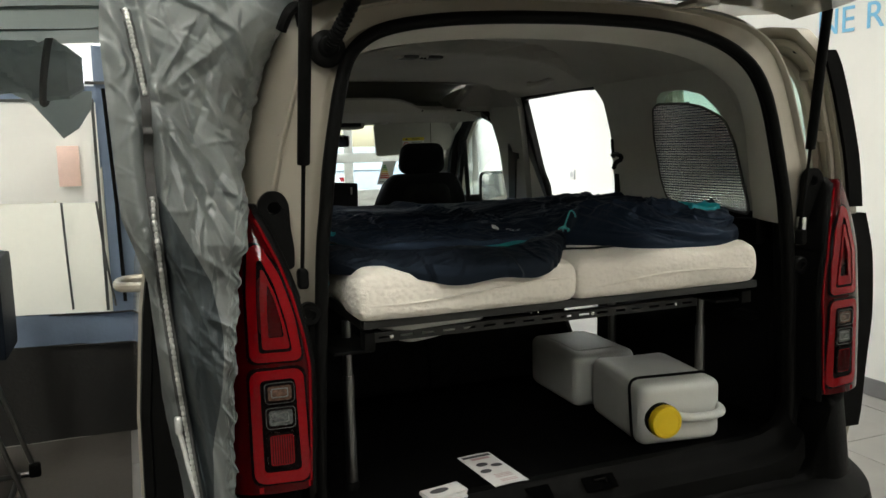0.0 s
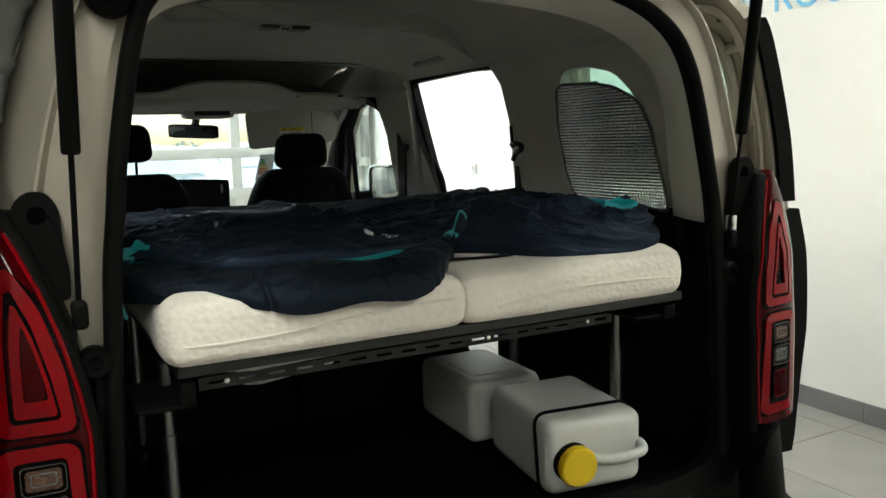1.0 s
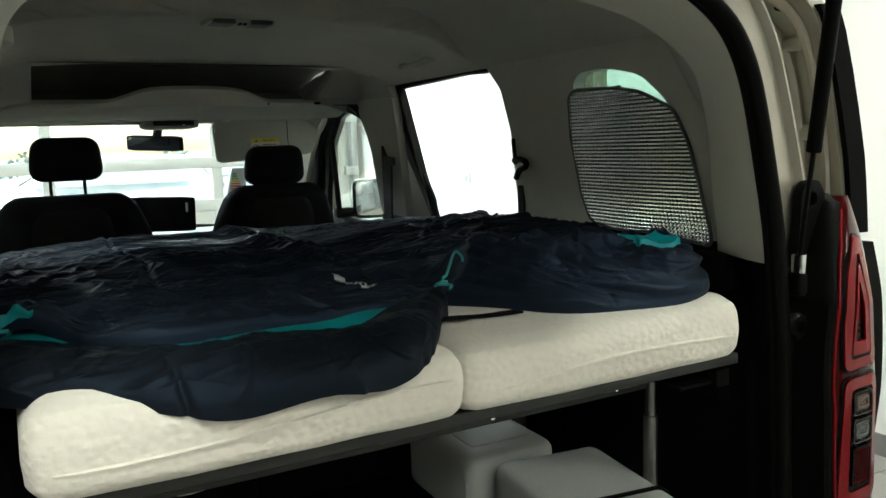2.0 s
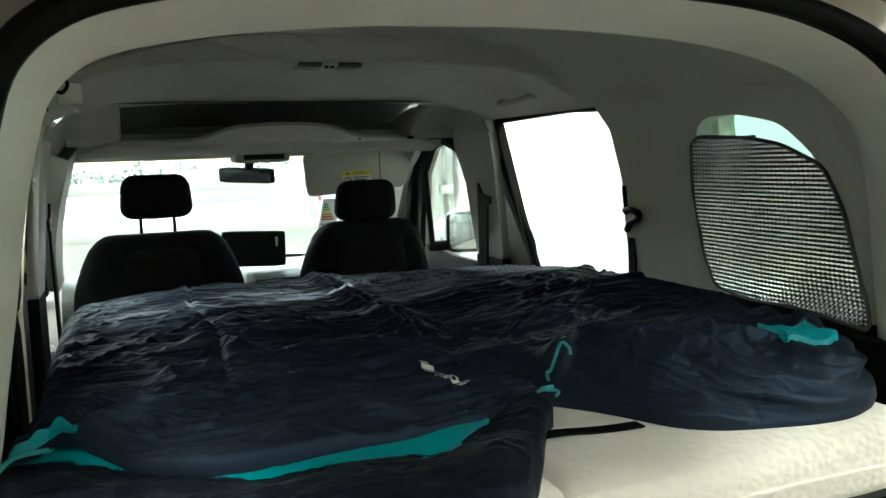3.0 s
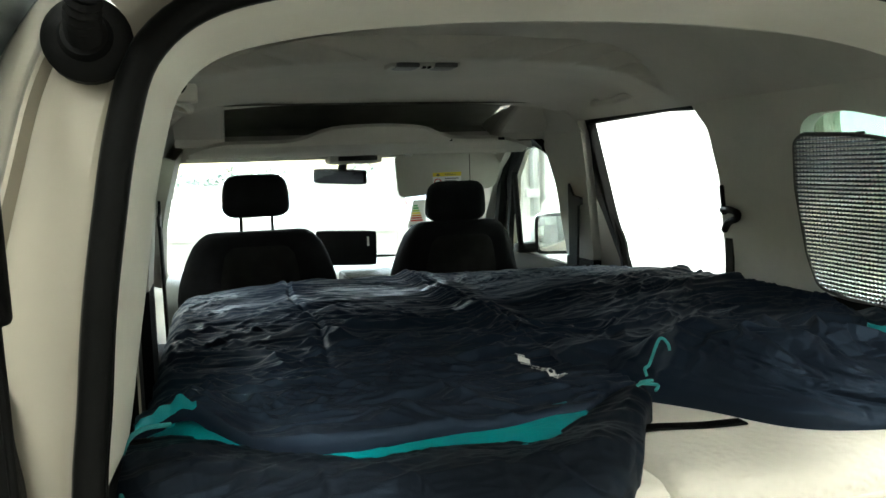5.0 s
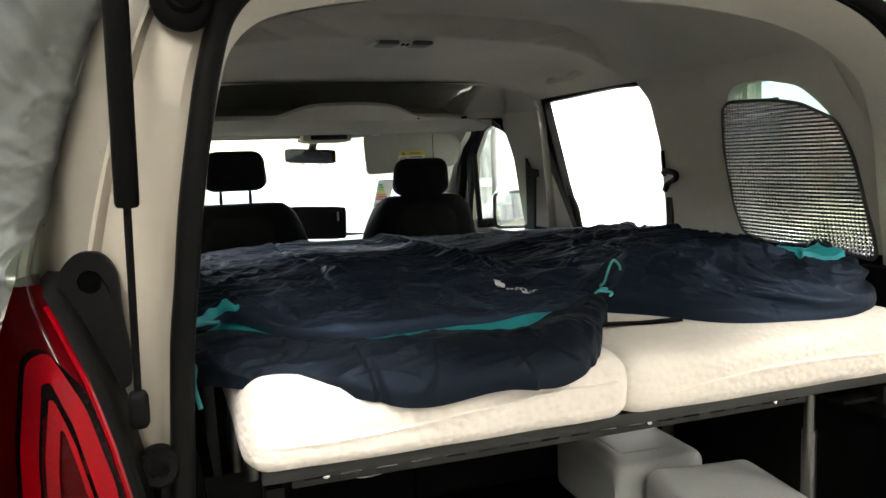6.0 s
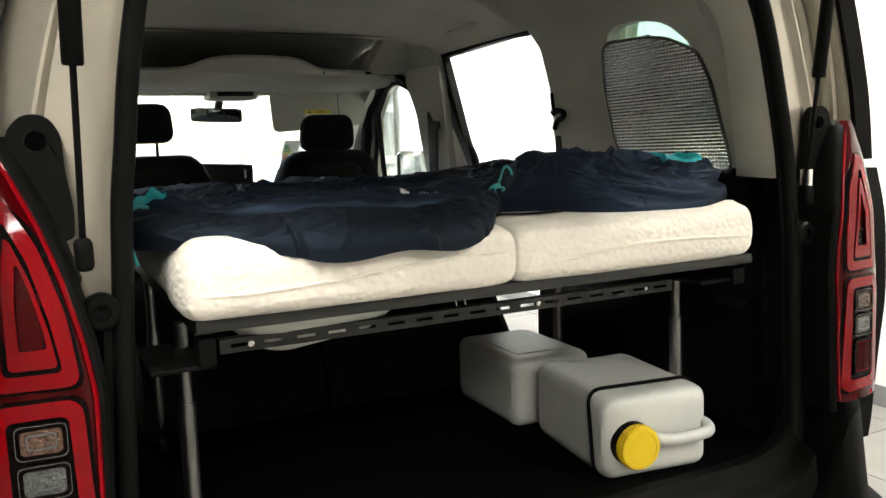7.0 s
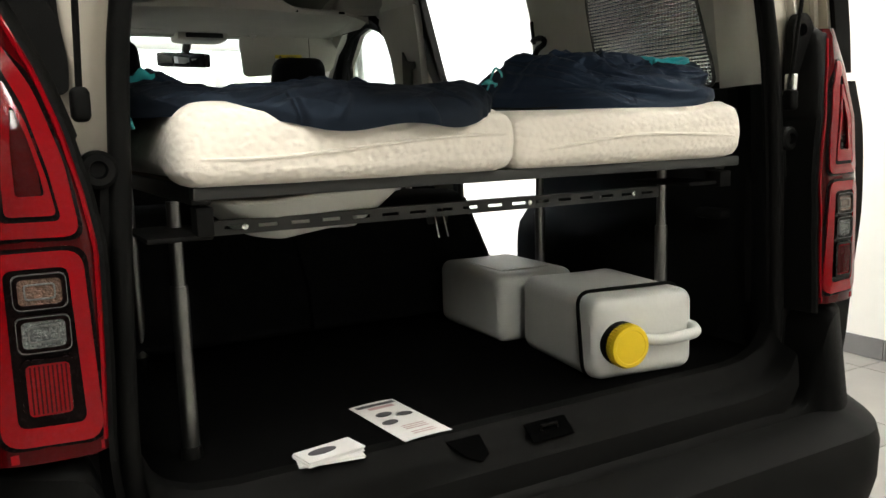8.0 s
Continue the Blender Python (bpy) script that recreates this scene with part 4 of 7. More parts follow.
def build_tail_lamps():
    inner = [(.70, .722), (.74, .722), (.85, .716), (1.0, .712), (1.07, .722), (1.15, .740), (1.22, .762), (1.29, .792), (1.335, .815)]
    outer = [(.70, .892), (.74, .902), (.85, .912), (1.0, .908), (1.1, .897), (1.2, .880), (1.29, .857), (1.335, .842)]
    for s in (1, -1):
        yedge = lambda z: interp(z, [(.70, -.082), (.95, -.080), (1.14, -.066), (1.24, -.042), (1.335, -.012)])
        ysurf = lambda x, z: yedge(z) - .014 * min(1, max(0, (x - interp(z, inner)) / .02)) + .052 * max(0, (x - .77) / .135) ** 2.4
        lamp_bm = bmesh.new()
        rows = []
        for z in np.linspace(.735, 1.335, 34):
            a, b = interp(z, inner), interp(z, outer)
            row = [Vector((s * (a + .002), .02, z))] + [Vector((s * (a + (b - a) * t), ysurf(a + (b - a) * t, z), z)) for t in np.linspace(0, 1, 25)] + [Vector((s * (b + .008), .06, z)), Vector((s * (b - .01), .12, z))]
            rows.append(row)
        vs = loft(lamp_bm, rows)
        lamp_bm.faces.new(vs[0][::-1]), lamp_bm.faces.new(vs[-1])
        lamp = part("tail_lamp", lamp_bm, DARKRED, VAN, "dark red tail lamp with bright red frames")
        put = lambda u, v, d: Vector((s * u, ysurf(u, v) - .0018 - d, v))
        # upper frame
        o = round_poly([(.735, 1.018), (.843, 1.020), (.842, 1.16), (.832, 1.255), (.808, 1.264), (.772, 1.20), (.746, 1.11)], .020)
        i = round_poly([(.755, 1.038), (.824, 1.039), (.823, 1.15), (.816, 1.228), (.807, 1.230), (.785, 1.18), (.765, 1.10)], .010)
        cu, cv = sum(p[0] for p in o) / len(o), sum(p[1] for p in o) / len(o)
        part("groove", ring_prism([(cu + (p[0] - cu) * 1.0 + math.copysign(.0055, p[0] - cu), cv + (p[1] - cv) + math.copysign(.005, p[1] - cv)) for p in o], o, .001, put), LAMPBLACK, lamp)
        part("light_frame", ring_prism(o, i, .004, put), REDLENS, lamp, "bright red light frame")
        part("bezel", flat_prism(i, .0015, put), LAMPBLACK, lamp)
        i2 = round_poly([(.760, 1.045), (.817, 1.046), (.816, 1.15), (.809, 1.212), (.803, 1.208), (.784, 1.16), (.767, 1.09)], .008)
        i3 = round_poly([(.771, 1.070), (.803, 1.070), (.803, 1.13), (.799, 1.178), (.795, 1.176), (.784, 1.14), (.775, 1.10)], .005)
        part("inner_frame", ring_prism(i2, i3, .005, put), REDLENS, lamp)
        # lower frame with three cells
        o = round_poly([(.728, .757), (.846, .760), (.846, 1.002), (.736, 1.002)], .024)
        i = round_poly([(.748, .782), (.826, .784), (.826, .982), (.754, .982)], .012)
        cu, cv = sum(p[0] for p in o) / len(o), sum(p[1] for p in o) / len(o)
        part("groove", ring_prism([(cu + (p[0] - cu) * 1.0 + math.copysign(.0055, p[0] - cu), cv + (p[1] - cv) + math.copysign(.005, p[1] - cv)) for p in o], o, .001, put), LAMPBLACK, lamp)
        part("light_frame", ring_prism(o, i, .004, put), REDLENS, lamp, "bright red light frame")
        part("bezel", flat_prism(i, .0015, put), LAMPBLACK, lamp)
        for z0, z1, mt, nm in ((.932, .976, AMBERLENS, "indicator_cell"), (.878, .924, CLEARLENS, "reversing_cell"), (.792, .870, REDLENS, "fog_cell")):
            rim = round_poly([(.757, z0), (.818, z0), (.818, z1), (.757, z1)], .010)
            inn = round_poly([(.763, z0 + .006), (.812, z0 + .006), (.812, z1 - .006), (.763, z1 - .006)], .007)
            part("cell_rim", ring_prism(rim, inn, .006, put), LAMPBLACK, lamp)
            part(nm, flat_prism(inn, .004, put), mt, lamp)
            c2 = [((u - .7875) * .72 + .7875, (v - (z0 + z1) / 2) * .62 + (z0 + z1) / 2) for u, v in inn]
            c3 = [((u - .7875) * .64 + .7875, (v - (z0 + z1) / 2) * .50 + (z0 + z1) / 2) for u, v in inn]
            if nm != "fog_cell":
                part("reflector", ring_prism(c2, c3, .0048, put), LENSGREY, lamp)
                rim2 = [((u - .7875) * .97 + .7875, (v - (z0 + z1) / 2) * .95 + (z0 + z1) / 2) for u, v in rim]
                part("lens_rim", ring_prism(rim, rim2, .0070, put), LENSGREY, lamp)
            else:
                for k in range(9):
                    part("lens_rib", flat_prism([(.766 + k * .005, z0 + .009), (.768 + k * .005, z0 + .009), (.768 + k * .005, z1 - .009), (.766 + k * .005, z1 - .009)], .0055, put), DARKRED, lamp)
        pts = [(interp(z, inner) + .007, z) for z in np.linspace(.75, 1.31, 40)]
        part("edge_strip", tube(bmesh.new(), [put(u, v, .0) for u, v in pts], .0035, 6), REDLENS, lamp, "thin bright red edge line")
        part("lower_strip", flat_prism([(.730, .738), (.838, .738), (.838, .750), (.730, .750)], .001, put), REDLENS, lamp)
        # black surround along the lamp's inner edge and over its top
        rows = []
        for z in [*np.linspace(.715, 1.135, 14), *np.linspace(1.142, 1.322, 12), 1.332, 1.338, 1.340]:
            zz = min(z, 1.332)
            ex, ey = interp(zz, inner), yedge(zz)
            step = 0 if z > 1.138 else .005
            tuck = max(0, z - 1.322) * 1.6
            prof = [(ex - .020, .09), (ex - .019 + step, .03), (ex - .016 + step, ey * .4), (ex - .013 + step, ey * .82), (ex - .009, ey * .96), (ex - .003, ey - .004), (ex + .003, ey - .005)]
            rows.append([Vector((s * px, py + tuck, z)) for px, py in prof])
        rows.append([Vector((s * (p.x * s), .09, 1.340)) for p in rows[-1]])
        bm = bmesh.new()
        loft(bm, rows)
        part("lamp_surround", bm, BLACK, lamp, "black plastic lamp surround")
        br = part("lamp_bracket", ring_prism(round_poly([(.724, 1.20), (.738, 1.195), (.795, 1.28), (.798, 1.345), (.776, 1.369), (.746, 1.367), (.730, 1.342), (.729, 1.29), (.722, 1.24)], .014, 3),
                                             [(.762 + .014 * math.cos(a), 1.332 + .014 * math.sin(a)) for a in np.linspace(3.6, 3.6 + math.tau, 37)[:36]],
                                             .02, lambda u, v, d: Vector((s * u, .022 - d, v))), BLACK, VAN, "black bracket with a round hole")
        # black disc gives the hole its darkness as colour
        part("hole_shade", disc_bar(bmesh.new(), (s * .762, .008, 1.332), (0, -1, 0), [(0, .013), (.004, .013)]), VOID, br)
        # rubber stop on the jamb
        st = part("rubber_stop", disc_bar(bmesh.new(), (s * .70, .0, 1.096), (0, -1, 0), [(0, .026), (.02, .026), (.026, .021), (.026, .012), (.016, .010)]), RUBBER, VAN, "round black rubber stop")
        part("latch_plate", boxes((s * .695 - .008, s * .695 + .008, -.035, -.01, 1.175, 1.235), bevel=.004), CHROME, VAN) if s > 0 else None


def build_tailgate():
    tg = part("tailgate", bmesh.new(), PAINT, VAN, "champagne tailgate raised on two gas struts")
    me = tg.data
    bm = bmesh.new()
    path = [(.03, 1.852), (-.12, 1.866), (-.35, 1.90), (-.7, 1.965), (-.98, 2.045), (-1.12, 2.13), (-1.16, 2.22)]
    und = [(-.02, 1.803), (-.14, 1.815), (-.35, 1.845), (-.7, 1.905), (-.96, 1.985), (-1.085, 2.07), (-1.13, 2.18)]
    wid = [.66, .68, .70, .715, .715, .70, .66]
    xs = np.linspace(-1, 1, 21)
    top = [[Vector((x * w, y, z - .05 * abs(x) ** 5)) for x in xs] for (y, z), w in zip(path, wid)]
    bot = [[Vector((x * w * .97, y, z - .035 * abs(x) ** 6)) for x in xs] for (y, z), w in zip(und, wid)]
    rows = [t + b[::-1] for t, b in zip(top, bot)]
    vs = loft(bm, rows, closed=True)
    bm.faces.new(vs[0]), bm.faces.new(vs[-1][::-1])
    bmesh.ops.recalc_face_normals(bm, faces=bm.faces)
    for f in bm.faces:
        f.smooth = True
    bm.to_mesh(me)
    bm.free()
    # pressed inner panel with a black lining and the window
    def under(u, v, d):
        y = -.14 - v * .9
        z = interp(-y, [(-b[0], b[1]) for b in und])
        return Vector((u, y, z - d))
    part("inner_frame", ring_prism(round_poly([(-.64, 0), (.64, 0), (.64, .93), (-.64, .93)], .08), round_poly([(-.52, .12), (.52, .12), (.54, .55), (-.54, .55)], .06), .022, under), PAINT, tg)
    part("window", flat_prism(round_poly([(-.52, .12), (.52, .12), (.54, .55), (-.54, .55)], .06), .004, under), DARKGLASS, tg, "dark tailgate window")
    part("lining", flat_prism(round_poly([(-.58, .60), (.58, .60), (.56, .90), (-.56, .90)], .05), .026, under), BLACK, tg, "black tailgate lining")
    for x in (-.40, .33):
        h = part("hinge", bmesh.new(), PAINT, VAN, "champagne painted tailgate hinge")
        bm = bmesh.new()
        box(bm, x - .035, x + .035, -.055, .02, 1.792, 1.806, bevel=.004)
        box(bm, x - .02, x + .02, -.13, -.045, 1.800, 1.822, bevel=.006)
        tube(bm, [(x - .03, -.055, 1.80), (x + .03, -.055, 1.80)], .012, 10)
        for f in bm.faces:
            f.smooth = True
        bm.to_mesh(h.data)
        bm.free()
    for s in (1, -1):
        a, b = (Vector((.692, -.020, 1.183)), Vector((.673, -.135, 2.02))) if s > 0 else (Vector((-.717, -.040, 1.185)), Vector((-.697, -.175, 2.02)))
        f = .286
        st = part("gas_strut", tube(bmesh.new(), [a + (b - a) * f, a + (b - a) * (f + .004), a + (b - a) * .985, b], .0135, 14, taper=[.012, .0135, .0135, .010]), BLACK, VAN, "black gas strut")
        part("strut_rod", tube(bmesh.new(), [a, a + (b - a) * f], .0045, 10), BLACK, st, "thin dark strut rod")
        part("ball_socket", soft_box(bmesh.new(), a - Vector((0, .004, .004)), (.024, .03, .045), .009, 5), BLACK, st)
    # wiring grommet and hose
    hose = bmesh.new()
    pts = smooth_curve([(-.632, -.018, 1.668), (-.628, -.055, 1.685), (-.612, -.095, 1.725), (-.585, -.14, 1.79), (-.56, -.17, 1.85)], 12)
    tube(hose, pts, .016, 12, taper=[.0165 if i % 2 else .0135 for i in range(len(pts))])
    part("wiring_hose", hose, RUBBER, VAN, "black corrugated wiring hose")
    part("grommet", disc_bar(bmesh.new(), (-.632, .008, 1.668), (.0, -1, .1), [(0, .040), (.012, .040), (.020, .034), (.024, .024), (.034, .020)]), RUBBER, VAN)


def build_sliding_doors():
    for s in (1, -1):
        xd = lambda y, z, s=s: s * (interp(z, XOUT) + .085)
        out = [(.11, .36), (.085, .55), (.072, .755), (.055, .93), (.050, 1.1), (.065, 1.23), (.055, 1.45), (.040, 1.70), (.075, 1.765), (.20, 1.785), (.75, 1.785), (.83, 1.70), (.86, 1.3), (.86, .36)]
        win = round_poly([(.160, 1.235), (.140, 1.47), (.129, 1.56), (.130, 1.62), (.150, 1.668), (.20, 1.695), (.30, 1.705), (.68, 1.70), (.75, 1.62), (.77, 1.235)], .04)
        bm = plate(round_poly(out, .03), [win], xd, .05 if s > 0 else -.082, [("z", z) for z in (.6, .9, 1.12, 1.30, 1.395, 1.485, 1.575, 1.668)])
        d = part("sliding_door", bm, PAINT, VAN, "champagne sliding side door, slid open along the flank")
        bm = plate(win, [], lambda y, z: xd(y, z) + s * .03, s * .004, [("z", z) for z in (1.30, 1.395, 1.485, 1.575, 1.668)])
        g = part("window", bm, GREENGLASS, d, "green tinted sliding door window")
        g.visible_shadow = False
        bm = bmesh.new()
        tube(bm, [(xd(y, z) - s * .006, y, z) for y, z in win], .019, 8, closed=True)
        part("window_flange", bm, PAINT, d)
        edge = [(p.x - .012, p.y) for p in smooth_curve([(.045, 1.70, 0), (.055, 1.50, 0), (.067, 1.245, 0)], 6)]
        bm = bmesh.new()
        loft(bm, [[Vector((xd(y, z) + s * dx, y + dy, z)) for dx, dy in ((.012, .012), (.010, -.004), (.058, -.008), (.060, .05))] for y, z in edge])
        part("edge_strip", bm, BLACK, d, "black edge strip")
        # right: rubber guard; left: black cover that paints the shaded edge face dark
        low = [(p.x - .012, p.y) for p in smooth_curve([(.060, 1.225, 0), (.047, 1.10, 0), (.050, .93, 0), (.068, .755, 0), (.085, .55, 0)], 6)]
        bm = bmesh.new()
        loft(bm, [[Vector((xd(y, z) + s * dx, y + dy, z)) for dx, dy in (((-.022, .03), (-.02, -.004), (.06, -.010), (.062, .05)) if s > 0 else ((-.022, .03), (-.02, -.012), (.052, -.006), (.056, -.016), (.074, -.016), (.076, .02)))] for y, z in low])
        part("guard_and_edge_shade", bm, RUBBER, d)
        part("stiffener", boxes((min(xd(0, 1.47) - s * .012, xd(0, 1.44)), max(xd(0, 1.47) - s * .012, xd(0, 1.44)), .085, .135, 1.440, 1.475), bevel=.010), PAINT, d)
        part("lining", plate(round_poly([(.11, .50), (.08, .80), (.07, 1.0), (.13, 1.17), (.82, 1.17), (.82, .50)], .04), [], lambda y, z: xd(y, z) - s * .001, -s * .022), BLACK if s > 0 else GRAIN, d, "black door lining")
        part("stiffener", soft_box(bmesh.new(), (xd(.06, 1.62) - s * .010, .100, 1.635), (.03, .05, .030), .010, 5), PAINT, d)
        part("inner_rib", tube(bmesh.new(), smooth_curve([(xd(.10, z) - s * .006, y, z) for y, z in ((.105, 1.25), (.088, 1.40), (.078, 1.55), (.080, 1.66), (.11, 1.72), (.20, 1.738), (.40, 1.742))], 6), .011, 8), PAINT, d)
        part("bump_stop", disc_bar(bmesh.new(), (xd(.10, 1.706), .105, 1.706), (-s, 0, 0), [(0, .010), (.01, .009)]), RUBBER, d)
        hz = 1.165
        bm = bmesh.new()
        tube(bm, smooth_curve([(s * 1.03, .13, hz), (s * 1.066, .135, hz), (s * 1.085, .155, hz), (s * 1.085, .22, hz), (s * 1.066, .25, hz), (s * 1.03, .255, hz)], 4), .011, 10)
        part("door_handle", bm, PAINT, d, "champagne pull handle")


def build_cabin():
    # overhead shelf with its central bulge
    def top(x):
        b = 1 / (1 + math.exp((abs(x - .03) - .225) / .028))
        return 1.640 + .048 * b * (1 - .25 * ((x - .03) / .25) ** 2) - .02 * max(0, (abs(x) - .45) / .12) ** 2
    bm = bmesh.new()
    rows = []
    for x in np.linspace(-.60, .62, 60):
        t = top(x)
        lip = .05 / (1 + math.exp((abs(x - .03) - .22) / .03))
        rows.append([Vector((x, y, z)) for y, z in ((2.50, t - .02), (2.06, t - .022), (2.0, t - .004), (1.985 - lip, t), (1.972 - lip, t - .012), (1.975 - lip, 1.618), (2.0 - lip * .5, 1.602), (2.2, 1.592), (2.50, 1.585))])
    loft(bm, rows)
    part("overhead_shelf", bm, LINER, VAN, "pale grey overhead storage shelf")
    # pocket behind the shelf: its shade is put into a darkened headliner colour
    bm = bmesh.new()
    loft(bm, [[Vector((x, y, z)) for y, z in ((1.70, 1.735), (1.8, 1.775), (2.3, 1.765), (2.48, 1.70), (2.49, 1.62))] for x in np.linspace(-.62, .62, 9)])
    part("shelf_cavity", bm, SHADELINER, VAN, "headliner fabric in the shelf pocket, darkened as painted shade")
    # padded ends that close the shelf's pocket at both sides
    for s, x0 in ((-1, .478), (1, .505)):
        bm = bmesh.new()
        loft(bm, [[Vector((s * (x0 + dx), y + dy, z)) for y, z in ((1.712, 1.752), (1.76, 1.742), (1.85, 1.712), (1.93, 1.676), (1.985, 1.648), (1.992, 1.622))][::s] for dx, dy in ((.012, .16), (.002, .10), (.0, .05), (.008, .018), (.025, .004), (.06, -.004), (.10, -.012), (.16, -.03))])
        part("shelf_end", bm, LINER, VAN, "padded end of the overhead shelf")
    for x in (.30, .50):
        part("shelf_clip", boxes((x - .012, x + .012, 1.966, 1.975, 1.622, 1.632), bevel=.002), BLACK, VAN)
    # windscreen header and roof console
    part("header_trim", boxes((-.66, .66, 2.48, 2.55, 1.575, 1.68), bevel=.012), LINER, VAN)
    part("roof_console", soft_box(bmesh.new(), (.04, 2.50, 1.575), (.22, .16, .045), .018, 6), LINER, VAN, "pale grey roof console")
    part("console_display", boxes((-.035, .125, 2.412, 2.42, 1.565, 1.585), bevel=.003), SCREEN, VAN)
    turn = Matrix.Translation((.02, 2.745, 1.50)) @ Euler((radians(10), radians(3), radians(-26))).to_matrix().to_4x4() @ Matrix.Translation((-.02, -2.745, -1.50))
    m = part("rear_view_mirror", soft_box(bmesh.new(), (.02, 2.745, 1.500), (.245, .03, .068), .014, 7, m=turn), BLACK, VAN, "black rear view mirror")
    part("mirror_stalk", tube(bmesh.new(), [(.03, 2.76, 1.52), (.035, 2.72, 1.57), (.035, 2.66, 1.60)], .02, 8), BLACK, m)
    part("mirror_glass", flat_prism(round_poly([(-.112, -.027), (.112, -.027), (.112, .027), (-.112, .027)], .012), .004, lambda u, v, d: turn @ Vector((.02 + u, 2.7265 + d, 1.500 + v))), MIRROR, m, smooth=0)
    # sun visors
    v = part("sun_visor", flat_prism(round_poly([(.207, 1.580), (.225, 1.418), (.245, 1.405), (.63, 1.43), (.655, 1.445), (.690, 1.585)], .025), .016, lambda a, b, d: Vector((a, 2.46 + d + (1.58 - b) * .15, b))), LINER, VAN, "pale grey sun visor folded down")
    on_visor = lambda a, b, d: Vector((a, 2.4585 - d + (1.58 - b) * .15, b))
    part("warning_sticker", flat_prism([(.372, 1.488), (.498, 1.488), (.498, 1.506), (.372, 1.504)], .001, on_visor), LABELS["yellow"], v, "yellow warning sticker")
    part("sticker_field", flat_prism([(.372, 1.436), (.498, 1.436), (.498, 1.4878), (.372, 1.4878)], .001, on_visor), PAPER, v, "white printed field")
    part("sticker_print", flat_prism([(.386, 1.491), (.404, 1.491), (.395, 1.502)], .0018, on_visor), INK, v)
    part("sticker_ring", ring_prism([(.394 + .017 * math.cos(k * math.tau / 20), 1.463 + .017 * math.sin(k * math.tau / 20)) for k in range(20)], [(.394 + .013 * math.cos(k * math.tau / 20), 1.463 + .013 * math.sin(k * math.tau / 20)) for k in range(20)], .0018, on_visor), LABELS["red"] if "red" in LABELS else INK, v)
    for z, x1 in ((1.477, .487), (1.467, .478), (1.457, .487), (1.447, .465)):
        part("sticker_line", flat_prism([(.425, z), (x1, z), (x1, z + .004), (.425, z + .004)], .0018, on_visor), INK, v)
    cu = bpy.data.curves.new("sticker_word", "FONT")
    cu.body, cu.size, cu.extrude = "AIRBAG", .0145, .0002
    cu.materials.append(INK)
    word = new("sticker_word", cu)
    word.matrix_world = Matrix.Translation(on_visor(.424, 1.4915, .0022)) @ Euler((radians(90 + 8.5), 0, 0)).to_matrix().to_4x4()
    word.parent, word.matrix_parent_inverse = v, v.matrix_world.inverted()
    part("visor_seam", boxes((.532, .5345, 2.4575, 2.46, 1.43, 1.58)), BLACK, v)
    for x in (.262, .655):
        part("visor_clip", soft_box(bmesh.new(), (x, 2.45, 1.588), (.04, .03, .022), .009, 5), DOORWHITE, v)
    part("sun_visor", soft_box(bmesh.new(), (-.38, 2.42, 1.592), (.48, .12, .022), .009, 6), LINER, VAN, "pale grey sun visor folded up")
    # dash
    bm = bmesh.new()
    rows = []
    for x in np.linspace(-.74, .74, 40):
        hood = .06 * math.exp(-((x + .38) / .19) ** 4)
        rows.append([Vector((x, y, z)) for y, z in ((2.62, .72), (2.60, .95), (2.64, 1.03 + hood * .6), (2.70, 1.07 + hood), (2.82, 1.085 + hood), (3.0, 1.08), (3.35, 1.06))])
    loft(bm, rows)
    part("dashboard", bm, DASH, VAN, "dark grey dashboard")
    sc = part("touch_screen", soft_box(bmesh.new(), (.01, 2.60, 1.195), (.265, .03, .150), .012, 6, m=Matrix.Translation((.01, 2.6, 1.195)) @ Euler((radians(-6), radians(3), 0)).to_matrix().to_4x4() @ Matrix.Translation((-.01, -2.6, -1.195))), SCREEN, VAN, "black dashboard touch screen")
    part("screen_mark", boxes((.098, .108, 2.580, 2.584, 1.20, 1.24), bevel=.002), DOORWHITE, sc)
    part("centre_tray", boxes((-.03, .20, 2.35, 2.60, .98, 1.10), bevel=.015), BLACK, VAN)
    w = part("steering_wheel", tube(bmesh.new(), [(-.37 + .185 * math.cos(a), 2.52 + .07 * math.sin(a), 1.03 + .165 * math.sin(a)) for a in np.linspace(0, math.tau, 33)[:32]], .016, 10, closed=True), BLACK, VAN, "black steering wheel")
    part("hub", soft_box(bmesh.new(), (-.37, 2.54, 1.02), (.17, .06, .13), .03, 5), BLACK, w)
    # energy label on the windscreen
    def on_glass(u, v, d):
        y = 2.90 - (v - 1.37) * .95
        return Vector((u, y + .0 - d, v - .012))
    lab = tagged(part("energy_label", flat_prism([(.385, 1.240), (.470, 1.240), (.470, 1.385), (.385, 1.385)], .001, on_glass), PAPER), "white paper label with coloured rating bars on the windscreen", "label")
    for k, c in enumerate(("green", "green", "lime", "yellow", "orange", "red", "red")):
        z = 1.353 - k * .0125
        part("rating_bar", flat_prism([(.393, z), (.412 + .007 * k, z), (.412 + .007 * k, z + .0085), (.393, z + .0085)], .001, lambda u, v, d: on_glass(u, v, d + .0015)), LABELS[c], lab)
    part("print_block", flat_prism([(.393, 1.253), (.46, 1.253), (.46, 1.259), (.393, 1.259)], .001, lambda u, v, d: on_glass(u, v, d + .0015)), INK, lab)
    # dome light, handles, belt guides
    d = part("dome_light", soft_box(bmesh.new(), (-.030, 1.075, 1.780), (.168, .10, .022), .008, 6), LINER, VAN, "pale grey dome light")
    for x in (-.075, .018):
        part("lamp_lens", soft_box(bmesh.new(), (x, 1.055, 1.774), (.058, .07, .014), .006, 5), LENSGREY, d)
